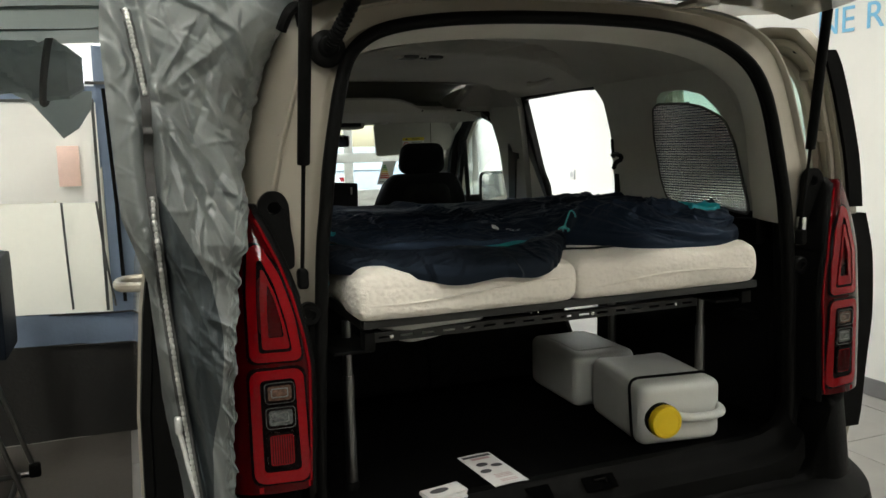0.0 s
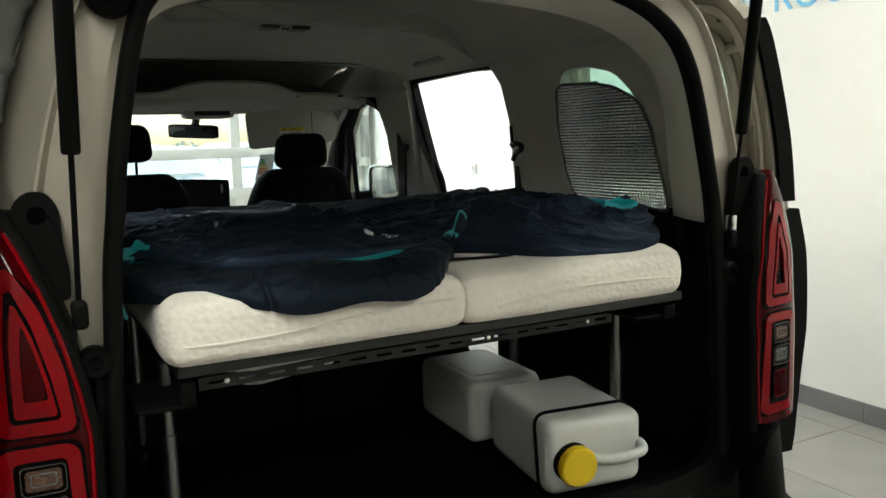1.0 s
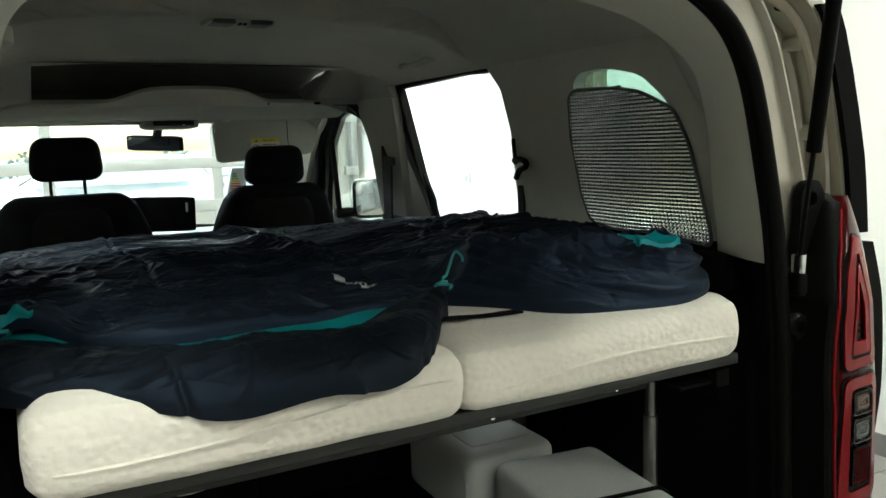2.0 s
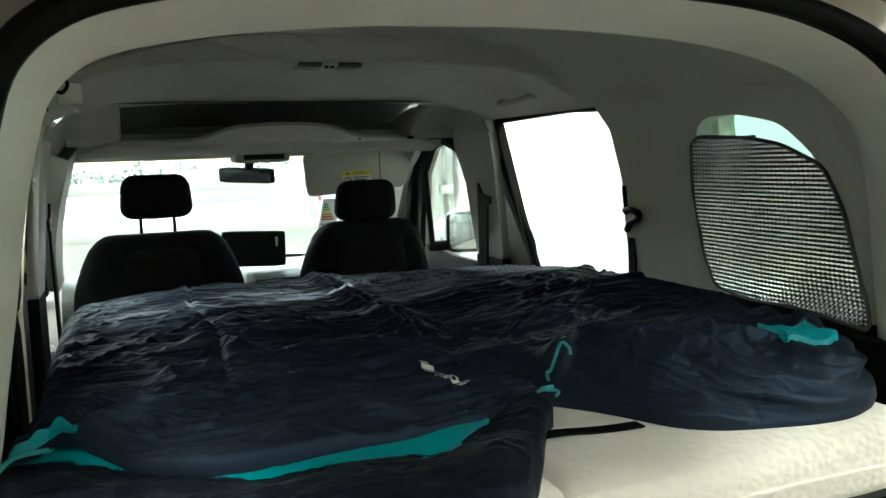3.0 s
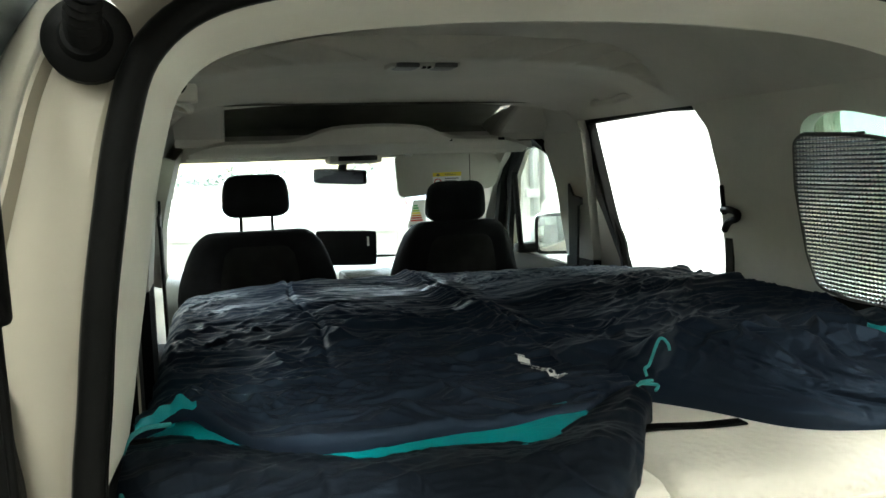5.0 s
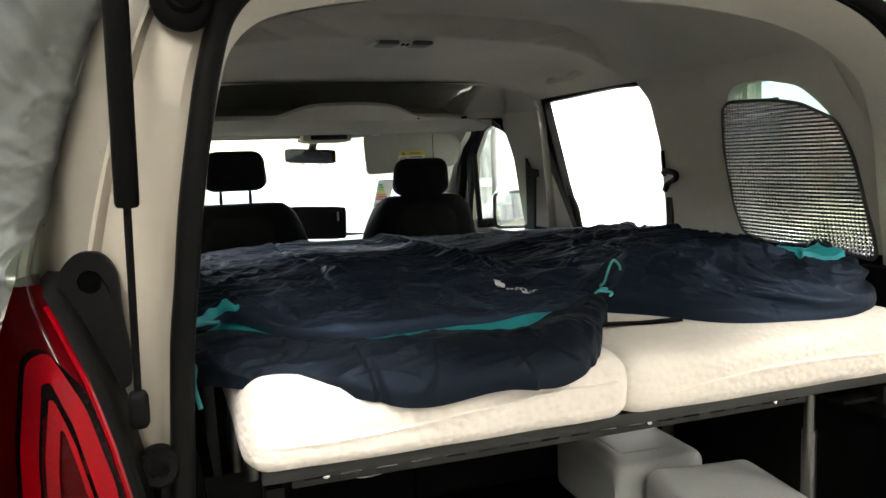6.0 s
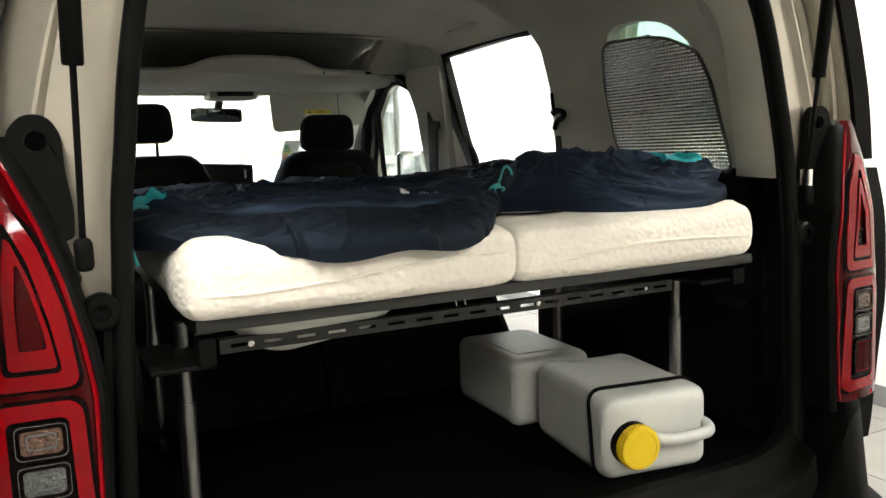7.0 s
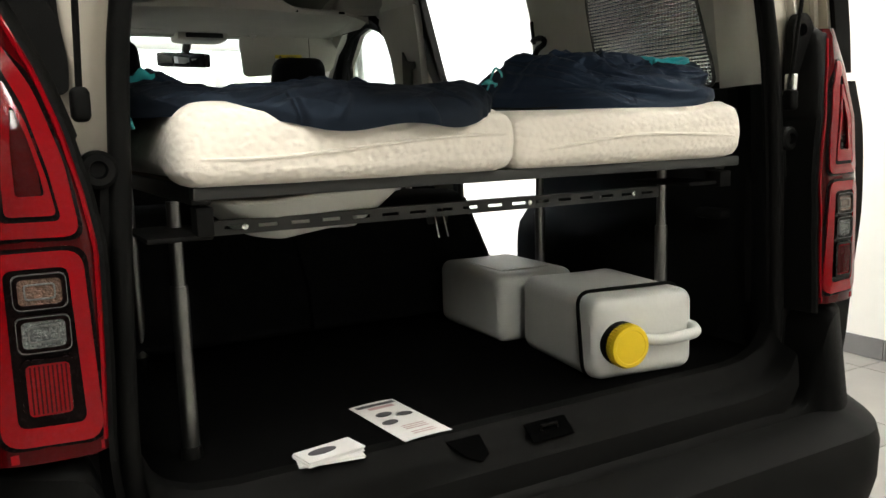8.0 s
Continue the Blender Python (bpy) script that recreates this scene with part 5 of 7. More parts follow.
    for x in (-.035, -.022):
        part("switch", boxes((x - .004, x + .004, 1.027, 1.045, 1.767, 1.774), bevel=.0015), BLACK, d)
    for s in (1, -1):
        bm = bmesh.new()
        tube(bm, smooth_curve([(s * .625, 1.225, 1.722), (s * .592, 1.235, 1.712), (s * .575, 1.26, 1.704), (s * .575, 1.37, 1.702), (s * .592, 1.40, 1.710), (s * .625, 1.41, 1.720)], 4), .011, 8)
        part("grab_handle", bm, LINER, VAN, "pale grey grab handle")
        bm = bmesh.new()
        tube(bm, smooth_curve([(s * .705, .935, 1.465), (s * .700, .925, 1.44), (s * .694, .912, 1.415), (s * .692, .905, 1.395)], 4), .006, 8)
        tube(bm, smooth_curve([(s * .692, .912, 1.405), (s * .684, .875, 1.408), (s * .680, .84, 1.402), (s * .684, .845, 1.388), (s * .690, .885, 1.376), (s * .696, .91, 1.355)], 4), .009, 8)
        part("belt_guide", bm, BLACK, VAN, "black seat belt guide")
        part("rear_belt", boxes((s * .722 - .003, s * .722 + .003, .908, .938, 1.06, 1.44)), BLACK, VAN)
        slot = round_poly([(1.806, 1.460), (1.768, 1.418), (1.705, 1.412), (1.703, 1.386), (1.728, 1.382), (1.748, 1.02), (1.800, 1.02)], .006)
        part("front_belt", flat_prism(slot if s > 0 else slot[::-1], s * -.008, lambda a, b, d: Vector((s * .694 + d, a, b))), BLACK, VAN, "black belt slot in the pillar trim")
    # clip hung on the left rail
    part("hanging_clip", tube(bmesh.new(), smooth_curve([(-.575, .72, 1.715), (-.565, .71, 1.70), (-.575, .70, 1.685), (-.59, .70, 1.69), (-.60, .70, 1.67), (-.60, .70, 1.655)], 5), .0032, 8), BLACK, VAN, "bent black hook")
    part("clip_block", boxes((-.585, -.545, .74, .79, 1.672, 1.705), bevel=.006), TRIM, VAN)


def front_seat(x, raised, wide):
    top = 1.525 if raised else 1.472
    s = thing("front_seat", "black cloth front seat, headrest %s" % ("raised on its posts" if raised else "pushed down"), "car seat", (x, 2.2, .44), "front seats")
    def bend(q, h):
        k = (q.z / h.z + 1) / 2
        q.x *= 1 - .30 * max(0, k - .62) ** 1.5 / .38 ** 1.5
        q.y += -.10 * k + .03 * (q.x / .27) ** 2
        return q
    part("backrest", soft_box(bmesh.new(), (x, 2.36, .985), (wide, .15, .66), .07, 12, shape=bend), SEATCLOTH, s)
    part("back_panel", soft_box(bmesh.new(), (x, 2.335, 1.02), (.36, .12, .52), .06, 10, shape=bend), SEATGREY, s, "charcoal cloth back panel")
    part("cushion", soft_box(bmesh.new(), (x, 2.55, .66), (.52, .50, .16), .06, 8), SEATCLOTH, s)
    part("seat_base", boxes((x - .22, x + .22, 2.35, 2.75, .44, .60), bevel=.02), BLACK, s)
    def head(q, h):
        k = (q.z / h.z + 1) / 2
        q.x *= 1 - .12 * k * k
        q.y += -.02 * k - .015 * (1 - (q.x / h.x) ** 2)
        return q
    part("headrest", soft_box(bmesh.new(), (x, 2.29, top - .08), (.252, .10, .16), .045, 10, shape=head), SEATCLOTH, s)
    for dx in (-.058, .058):
        part("headrest_post", tube(bmesh.new(), [(x + dx, 2.30, 1.25), (x + dx, 2.295, top - .14)], .006, 8), BLACK, s)
    return s


build_shell()
build_boot()
build_tail_lamps()
build_tailgate()
build_sliding_doors()
build_cabin()
front_seat(-.375, True, .61)
front_seat(.41, False, .545)

# ---- the bed ----
def build_bed():
    b = thing("camping_bed", "dark grey steel camping bed on telescopic legs", "camping bed", (0, .8, .6))
    front = part("front_rail", boxes((-.575, .560, -.004, .030, 1.044, 1.064), bevel=.003), RAILGREY, b)
    part("rear_rail", boxes((-.57, .555, 1.58, 1.615, 1.035, 1.064), bevel=.003), RAILGREY, b)
    for x in (-.572, .528):
        part("side_rail", boxes((x, x + .030, .031, 1.58, 1.035, 1.064), bevel=.003), RAILGREY, b)
    for y in (.42, .80, 1.2):
        part("cross_rail", boxes((-.54, .526, y, y + .03, 1.030, 1.060), bevel=.003), RAILGREY, b)
    # angle brackets at the corners
    part("corner_bracket", boxes((-.570, -.545, .01, .05, .990, 1.033), (-.640, -.545, .02, .20, .984, .992), bevel=.002), BLACK, b)
    part("corner_bracket", boxes((.44, .553, .02, .19, 1.005, 1.013), (.520, .553, .01, .05, 1.000, 1.033), bevel=.002), BLACK, b)
    # slotted cross bar
    bm = bmesh.new()
    x0, x1, y0, y1, z0, z1 = -.515, .475, .143, .147, .974, .998
    zs0, zs1 = .983, .989
    n, pitch, L = 17, .0575, .034
    box(bm, x0, x1, y0, y1, zs1, z1)
    box(bm, x0, x1, y0, y1, z0, zs0)
    box(bm, x0, x1, .147, .165, z1 - .003, z1)
    edges = [x0] + [v for k in range(n) for v in (x0 + .018 + k * pitch, x0 + .018 + k * pitch + L)] + [x1]
    for a, c in zip(edges[::2], edges[1::2]):
        box(bm, a, c, y0, y1, zs0, zs1)
    part("slotted_bar", bm, RAILGREY, b, "grey slotted steel bar", smooth=0)
    for x in (-.463, .12, .40):
        part("bolt", disc_bar(bmesh.new(), (x, .143, .986), (0, -1, 0), [(0, .006), (.002, .0055), (.003, .003)], 12), CHROME, b)
    for x, y, zt in ((-.573, .163, 1.034), (.511, .171, 1.034), (.515, .645, 1.034), (-.55, .80, 1.034), (-.55, 1.45, 1.034), (.515, 1.45, 1.034)):
        zc = .895 if x < 0 else .905
        leg = part("leg", disc_bar(bmesh.new(), (x, y, .60), (0, 0, 1), [(0, .0165), (.016, .0165), (.017, .0145), (zc - .6 - .012, .0145), (zc - .6, .0140)], 20), STEEL, b, "round steel telescopic leg")
        part("inner_tube", disc_bar(bmesh.new(), (x, y, zc), (0, 0, 1), [(0, .0112), (zt - zc, .0112)], 18), STEEL, leg)
        part("foot", disc_bar(bmesh.new(), (x, y, .600), (0, 0, 1), [(0, .0185), (.012, .0185), (.02, .017)], 18), RUBBER, leg)
    # board
    tagged(part("bed_board", boxes((-.565, .552, .045, 1.60, 1.0645, 1.0705), bevel=.001), PLY), "thin brown plywood board lying on the bed frame", "board")


def mattress(name, x0, x1, y0, y1, z0, z1, label, swell):
    w, d, h = x1 - x0, y1 - y0, z1 - z0
    t = thing(name, label, "mattress", ((x0 + x1) / 2, (y0 + y1) / 2, z0), "mattress halves")
    def shape(q, hf):
        k = q.z / hf.z
        u, v = q.x / hf.x, q.y / hf.y
        if k > 0:
            q.z += k * (swell(u, v) + .004 * noise.noise(Vector((q.x * 7, q.y * 7, 3.1))))
        if v < -.85 and k < -.4:
            q.z -= .011
        q.y += (-.012 * (1 - u * u) * (1 - k * k) if v < 0 else 0) + .004 * noise.noise(Vector((q.x * 9, q.z * 20, 1.7))) * (1 if v < -.9 else 0)
        q.x += .010 * u * (1 - k * k) * (1 if abs(u) > .8 else 0)
        return q
    body = part("cover", soft_box(bmesh.new(), ((x0 + x1) / 2, (y0 + y1) / 2, (z0 + z1) / 2), (w, d, h), .030, 44, shape=shape), FOAM, t)
    # seam running along the front
    pts = []
    for u in np.linspace(-.97, .97, 60):
        z = (z0 + z1) / 2 - .004 + .012 * math.sin(u * 2.1) if x0 < -.3 else z0 + .012 + .034 * min(1, (u + 1) / .9) ** .7 - .012 * max(0, u) ** 2
        k = (z - (z0 + z1) / 2) / (h / 2)
        dz = max(0, abs(z - (z0 + z1) / 2) - (h / 2 - .03))
        back = .03 - math.sqrt(max(0, .03 ** 2 - dz ** 2))
        pts.append(((x0 + x1) / 2 + u * w / 2, y0 - .012 * (1 - u * u) * (1 - k * k) + back + .028 * max(0, (abs(u) - .90) / .10) ** 2.2 - .001, z))
    part("seam", tube(bmesh.new(), pts, .0032, 6), FOAM, t)
    return t


def build_mattresses():
    mattress("mattress", -.590, -.033, -.030, 1.60, 1.0712, 1.166, "cream knitted foam mattress half, seam along its front", lambda u, v: .018 * math.exp(-((u + .8) / .35) ** 2) * math.exp(-((v + 1) / .3) ** 2) + .004)
    mattress("mattress", -.030, .537, -.028, 1.60, 1.0712, 1.164, "cream knitted foam mattress half, smooth top edge", lambda u, v: .012 * math.exp(-((u - .9) / .3) ** 2) * math.exp(-((v + 1) / .3) ** 2) + .003)
    # dark strap lying across the joint
    bm = bmesh.new()
    pts = [(.0 + t * .16, .135 - t * .02 + .004 * math.sin(t * 5), 1.1745 + .001 * math.sin(t * 8)) for t in np.linspace(-.2, 1, 14)]
    loft(bm, [[Vector((x, y - .011, z)), Vector((x, y + .011, z)), Vector((x, y + .011, z - .003)), Vector((x, y - .011, z - .003))] for x, y, z in pts], closed=True)
    tagged(part("strap", bm, BLACK), "flat black webbing strap lying on the mattress", "strap")


# ---- the sleeping bags ----
def sharp(x, y, p=1.5):
    return ridged(x, y) ** p


def soft_interp(X, table, width=.025):
    """A table read as a smooth curve."""
    xs, ys = zip(*table)
    g = np.linspace(xs[0] - .2, xs[-1] + .2, 900)
    k = np.exp(-(np.linspace(-2.5, 2.5, int(5 * width / (g[1] - g[0])) | 1)) ** 2 / 2)
    pad = len(k) // 2
    f = np.convolve(np.pad(np.interp(g, xs, ys), pad, mode="edge"), k / k.sum(), mode="valid")
    return np.interp(X, g, f)


def fold_field(X, Y, seed, amp=1.0):
    """Cloth relief: soft billows, then thin wandering ridges of pulled nylon at three sizes, in metres."""
    s = seed * 17.3
    w, w2 = vnoise(X * 2.6 + s, Y * 2.1 + s) - .5, vnoise(X * 6.1 - s, Y * 5.3 + s) - .5
    w3 = vnoise(X * 13 + s, Y * 12 - s) - .5
    a = -.06 + 1.0 * w + .30 * np.sin(X * 3.1 + Y * 1.7 + seed)
    U, V = X * np.cos(a) + Y * np.sin(a), -X * np.sin(a) + Y * np.cos(a) + .020 * w2 + .008 * w3
    big = .016 * (vnoise(X * 4.2 + s, Y * 3.6 + s) - .5) + .008 * (vnoise(X * 10 - s, Y * 9 + s) - .5)
    here = .25 + 1.3 * vnoise(X * 5 + s, Y * 5)
    one = .0140 * (sharp(U * 4.2 + 5 + s, V * 15, 2.4) - .30) * (.5 + .8 * vnoise(X * 3 - s, Y * 4))
    two = .0100 * (sharp(U * 8.0 + s + w2, V * 32 + 3, 2.4) - .30) * here
    three = .0040 * (sharp(U * 17 + s, V * 66, 2.0) - .33) * (.2 + 1.3 * vnoise(X * 8 - s, Y * 8))
    calm = 1 - .55 * np.clip((Y - .75) / .45, 0, 1)
    k = int(seed * 10)
    folds = creases(X, Y, k, 170, (.08, .32), (.006, .011), (.003, .0075), -4, 20, (X.min(), X.max(), Y.min(), Y.max()))
    return amp * calm * (big + one + two + three + folds - .002)


def skirted_sheet(X, Y, Z, drop):
    """A sheet from coordinate arrays with its rim turned down."""
    nv, nu = X.shape
    V = np.stack([X, Y, Z], -1).reshape(-1, 3)
    idx = np.arange(nu * nv).reshape(nv, nu)
    F = np.stack([idx[:-1, :-1], idx[:-1, 1:], idx[1:, 1:], idx[1:, :-1]], -1).reshape(-1, 4)
    rim = np.array(list(idx[0, :]) + list(idx[1:, -1]) + list(idx[-1, -2::-1]) + list(idx[-2:0:-1, 0]))
    low = V[rim].copy()
    low[:, 2] -= drop
    k, n = len(V), len(rim)
    j = (np.arange(n) + 1) % n
    S = np.stack([rim[j], rim, np.arange(n) + k, j + k], -1)
    me = bpy.data.meshes.new("sheet")
    me.from_pydata(np.vstack([V, low]).tolist(), [], np.vstack([F, S]).tolist())
    me.polygons.foreach_set("use_smooth", [True] * len(me.polygons))
    return me


def pucker(X, Y, x0, wander, pitch, reach, height):
    """A gathered seam along y: short ridges that run out from the stitching on both sides."""
    d = X - x0 - wander * np.sin(Y * 9)
    ph = Y / pitch + 1.4 * np.sin(Y * 23) + 2.2 * (vnoise(Y * 14, X * 3) - .5) + d * 9
    return height * np.sin(ph * math.tau) * np.exp(-(np.abs(d) / reach)) - height * 1.3 * np.exp(-(d / .007) ** 2)


def sleeping_bags():
    # ---- the bag spread open on one half
    t = thing("sleeping_bag", "navy nylon sleeping bag with teal lining, spread open", "sleeping bag", (-.27, .8, 1.17), "sleeping bags")
    yf = [(-.66, .12), (-.63, .07), (-.58, .035), (-.50, -.005), (-.45, -.04), (-.40, -.062), (-.27, -.066), (-.14, -.058), (-.09, -.035), (-.05, .01), (-.015, .07), (.02, .13), (.06, .19)]
    yu = [(-.66, .25), (-.62, .275), (-.565, .265), (-.525, .215), (-.49, .160), (-.42, .126), (-.36, .128), (-.30, .134), (-.233, .142), (-.141, .145), (-.07, .150), (-.03, .18), (.06, .26)]
    yb = [(-.66, .235), (-.62, .235), (-.565, .218), (-.53, .195), (-.50, .172), (-.455, .140), (-.42, .112), (-.372, .070), (-.33, .083), (-.28, .092), (-.216, .085), (-.141, .062), (-.11, .09), (-.07, .150), (0, .21), (.06, .25)]
    nu, nv = 400, 620
    u, v = np.meshgrid(np.linspace(0, 1, nu), np.linspace(0, 1, nv))
    X = -.648 + u * (.078 + .648)
    YU = soft_interp(X, yu)
    far = np.interp(X, [-.65, -.5, -.2, .1], [1.42, 1.55, 1.60, 1.61])
    Y = YU + v ** 1.15 * (far - YU)
    Z = 1.204 + fold_field(X, Y, 1.0, 1.0) * np.clip(.45 + (Y - YU) * 14, 0, 1) + .014 * np.exp(-((X + .30) / .25) ** 2)
    Z += (creases(X, Y, 61, 90, (.10, .34), (.006, .012), (.005, .010), 6, 16, (-.64, .06, .20, .95)) - .003) * np.clip((Y - YU) / .05, 0, 1)
    Z += .0045 * (sharp(X * 34 + 3, Y * 5, 2.0) - .35) * np.exp(-(Y - YU) / .07) * np.clip((Y - YU) / .008, 0, 1)
    along = np.clip((Y - .42) / .2, 0, 1)
    Z += along * (.020 * np.exp(-((X - .030) / .035) ** 2) + pucker(X, Y, .030, .006, .024, .030, .0075))
    Z += np.clip((Y - .45) / .15, 0, 1) * pucker(X, Y, -.345, .010, .034, .055, .0060)
    # the hood's mouth stands up at the corner, the hem sags between
    Z += .034 * np.exp(-((X + .575) / .055) ** 2 - ((Y - .29) / .075) ** 2) - .010 * np.exp(-((X + .47) / .04) ** 2 - ((Y - .25) / .08) ** 2)
    Z -= .034 * np.clip((-.60 - X) / .048, 0, 1) ** 2 * np.clip((Y - .30) / .1, 0, 1) + .045 * np.clip((v - .965) / .035, 0, 1) ** 2 + .012 * np.clip((.012 - v) / .012, 0, 1) ** 2
    XL, YL, ZL = X, Y, Z
    part_mesh("top_shell", skirted_sheet(X, Y, Z, .012), NAVY, t, "navy crinkled nylon shell")
    # the lower half of the bag, hanging over the mattress edge
    nu, nv = 300, 90
    u, v = np.meshgrid(np.linspace(0, 1, nu), np.linspace(0, 1, nv))
    X = -.652 + u * (.055 + .652)
    A, B = soft_interp(X, yf), soft_interp(X, yb, .014) + .030 * np.clip((-.06 - X) / .1, 0, 1)
    th = v * math.pi * .62
    yy, zz = (1 - np.cos(th)), np.sin(th)
    Y = A + (B - A) * yy / yy.max()
    over = np.clip((.0 - A) / .06, 0, 1)
    lowz = 1.178 - .023 * over - .005 * np.sin(X * 31) * over
    crest = 1.213 + .014 * np.exp(-((X + .10) / .07) ** 2) + .014 * np.exp(-((X + .60) / .06) ** 2) + .005 * np.sin(X * 14)
    Z = lowz + (crest - lowz) * zz - .020 * np.clip((v - .6) / .4, 0, 1)
    Z += fold_field(X, Y, 2.0, .45) * np.clip(v * 6, 0, 1)
    soft = np.clip((.85 - v) * 4, 0, 1)
    Y -= soft * (creases(X, v * .16, 44, 26, (.08, .22), (.012, .026), (.005, .012), 70, 28, (-.65, .06, 0, .16)) + .010 * (vnoise(X * 9, v * 3) - .5))
    Y += soft * .010 * np.exp(-((X + .42 + .02 * v) / .006) ** 2)
    part_mesh("front_roll", skirted_sheet(X, Y, Z, .012), NAVYDULL, t, "navy padded lower edge")
    # teal lining between the two, running into the hood
    nu, nv = 150, 16
    u, v = np.meshgrid(np.linspace(0, 1, nu), np.linspace(0, 1, nv))
    X = -.642 + u * (.590)
    front, back = soft_interp(X, yb, .014) - .035, soft_interp(X, yu) + .045
    Y = front + v * (back - front)
    Z = 1.1985 + .0015 * np.sin(X * 40) + .005 * np.clip((X + .16) / .06, 0, 1) + .012 * np.exp(-((X + .58) / .06) ** 2) + .004 * (vnoise(X * 18, Y * 20) - .5) - .008 * (1 - v) ** 2
    part_mesh("lining", skirted_sheet(X, Y, Z, .004), TEAL, t, "teal lining")
    bm = bmesh.new()
    def mouth(a, b):
        x = -.645 + a * .078
        top = sheet_top(XL, YL, ZL, min(-.52, x + .01), float(soft_interp(np.array([x]), yu)[0]) + .012)
        return Vector((x, float(soft_interp(np.array([x]), yu)[0]) + .004 - .004 * math.sin(b * math.pi), top - .004 - b * .034 * math.sin(math.pi * (.08 + .84 * a)) + .003 * math.sin(a * 19)))
    grid_mesh(bm, 26, 8, mouth)
    part("hood_lining", bm, TEAL, t, "teal hood lining")
    # drawcords
    part("drawcord", tube(bmesh.new(), smooth_curve([(-.600, .245, 1.222), (-.632, .225, 1.226), (-.648, .19, 1.222), (-.650, .15, 1.205), (-.646, .09, 1.19), (-.650, .05, 1.178), (-.644, .03, 1.15)], 6), .0032, 8), CORD, t, "teal drawcord")
    part("cord_lock", soft_box(bmesh.new(), (-.640, .205, 1.214), (.040, .014, .013), .005, 4), BLACK, t, "black cord lock")
    # woven mark: pale strokes
    bm = bmesh.new()
    d, n2 = Vector((.12, -1, 0)).normalized(), Vector((1, .12, 0)).normalized()
    o = Vector((-.052, .425, 0))
    def stroke(pts, w):
        for a, b_ in zip(pts, pts[1:]):
            q = (b_ - a).normalized()
            e = Vector((-q.y, q.x, 0)) * w / 2
            bm.faces.new([bm.verts.new((c.x, c.y, sheet_top(XL, YL, ZL, c.x, c.y) + .0025)) for c in (a - e, b_ - e, b_ + e, a + e)])
    for k in range(6):
        c = o + d * (.046 + k * .0165) + n2 * .008
        loop = [c + d * .0055 * math.cos(g) + n2 * .0065 * math.sin(g) for g in np.linspace(.4 + k, 5.6 + k, 7)]
        stroke(loop, .0032)
        stroke([c + d * .0055 - n2 * (.012 if k in (2, 5) else .006), c + d * .0055 + n2 * .008], .0032)
    for k in range(3):
        stroke([o + d * (k * .009) - n2 * .004, o + d * (k * .009 + .007) + n2 * (.010 + .005 * k)], .0055)
    part("woven_mark", bm, WHITECORD, t, "small pale woven mark", smooth=0)
    # ---- the bag with its head end folded into a lump
    t = thing("sleeping_bag", "navy nylon sleeping bag, head end folded into a lump", "sleeping bag", (.33, .8, 1.17), "sleeping bags")
    yf = [(.015, .36), (.055, .32), (.10, .27), (.14, .20), (.17, .135), (.206, .080), (.25, .052), (.314, .030), (.37, .014), (.443, .002), (.49, .010), (.53, .042), (.566, .09), (.60, .16), (.655, .24)]
    crest = [(.015, .0), (.06, .0), (.085, .004), (.115, .016), (.15, .040), (.20, .070), (.235, .080), (.28, .082), (.33, .084), (.40, .084), (.47, .086), (.53, .086), (.57, .078), (.61, .055), (.655, .030)]
    nu, nv = 380, 640
    u, v = np.meshgrid(np.linspace(0, 1, nu), np.linspace(0, 1, nv))
    X = .015 + u * (.655 - .015)
    Y0 = soft_interp(X, yf, .018)
    far = np.interp(X, [0, .3, .65], [1.61, 1.60, 1.50])
    vv = np.where(v < .22, v / .22 * .10, .10 + (v - .22) / .78 * .90)
    Y = Y0 + vv * (far - Y0)
    D = Y - Y0
    C = soft_interp(X, crest)
    reach = soft_interp(X, [(0, .09), (.1, .12), (.2, .17), (.45, .16), (.55, .11), (.65, .07)], .04)
    rise = np.clip(D / reach, 0, 1)
    dome = np.sin(rise * math.pi / 2) ** .62
    fall = np.exp(-(np.clip(D - reach * .95, 0, None) / .075) ** 2)
    level = np.clip((X - .14) / .32, 0, 1) * .048 * np.clip((1.5 - Y) / .5, 0, 1) * np.clip((D - .04) / .12, 0, 1)
    Z = 1.166 + .036 * dome + np.maximum(C * dome * fall, level) - .012 * np.exp(-((D - reach - .12) / .04) ** 2) * np.clip((X - .2) / .2, 0, 1)
    soft = np.clip(D / .03, 0, 1)
    calm = 1 - .62 * np.clip((reach + .02 - D) / .05, 0, 1)
    Z += fold_field(X, Y, 3.0, 1.0) * soft * calm
    lump = creases(X, Y, 91, 13, (.18, .42), (.016, .036), (.010, .022), 14, 22, (.10, .58, .06, .30)) + creases(X, Y, 92, 26, (.08, .22), (.008, .014), (.003, .008), -50, 30, (.12, .56, .0, .26))
    Z += soft * dome * (.050 * (facet(X * 7 + Y * 3, Y * 9 - X * 4) - .5) + .018 * (facet(X * 17 - Y * 6, Y * 20 + X * 8) - .5)) * np.clip((reach + .16 - D) / .06, 0, 1)
    Z += soft * (dome > .3) * np.clip(dome * 1.4 - .4, 0, 1) * np.clip((reach + .14 - D) / .06, 0, 1) * (lump - .006)
    Z += .026 * np.exp(-((X - .50) / .10) ** 2 - ((Y - .33) / .05) ** 2) + .020 * np.exp(-((X - .47) / .075) ** 2 - ((Y - .185) / .020) ** 2) - .012 * np.exp(-((X - .46) / .055) ** 2 - ((Y - .135) / .035) ** 2) + .002 * np.exp(-((X - .46) / .08) ** 2 - ((Y - .088) / .018) ** 2)
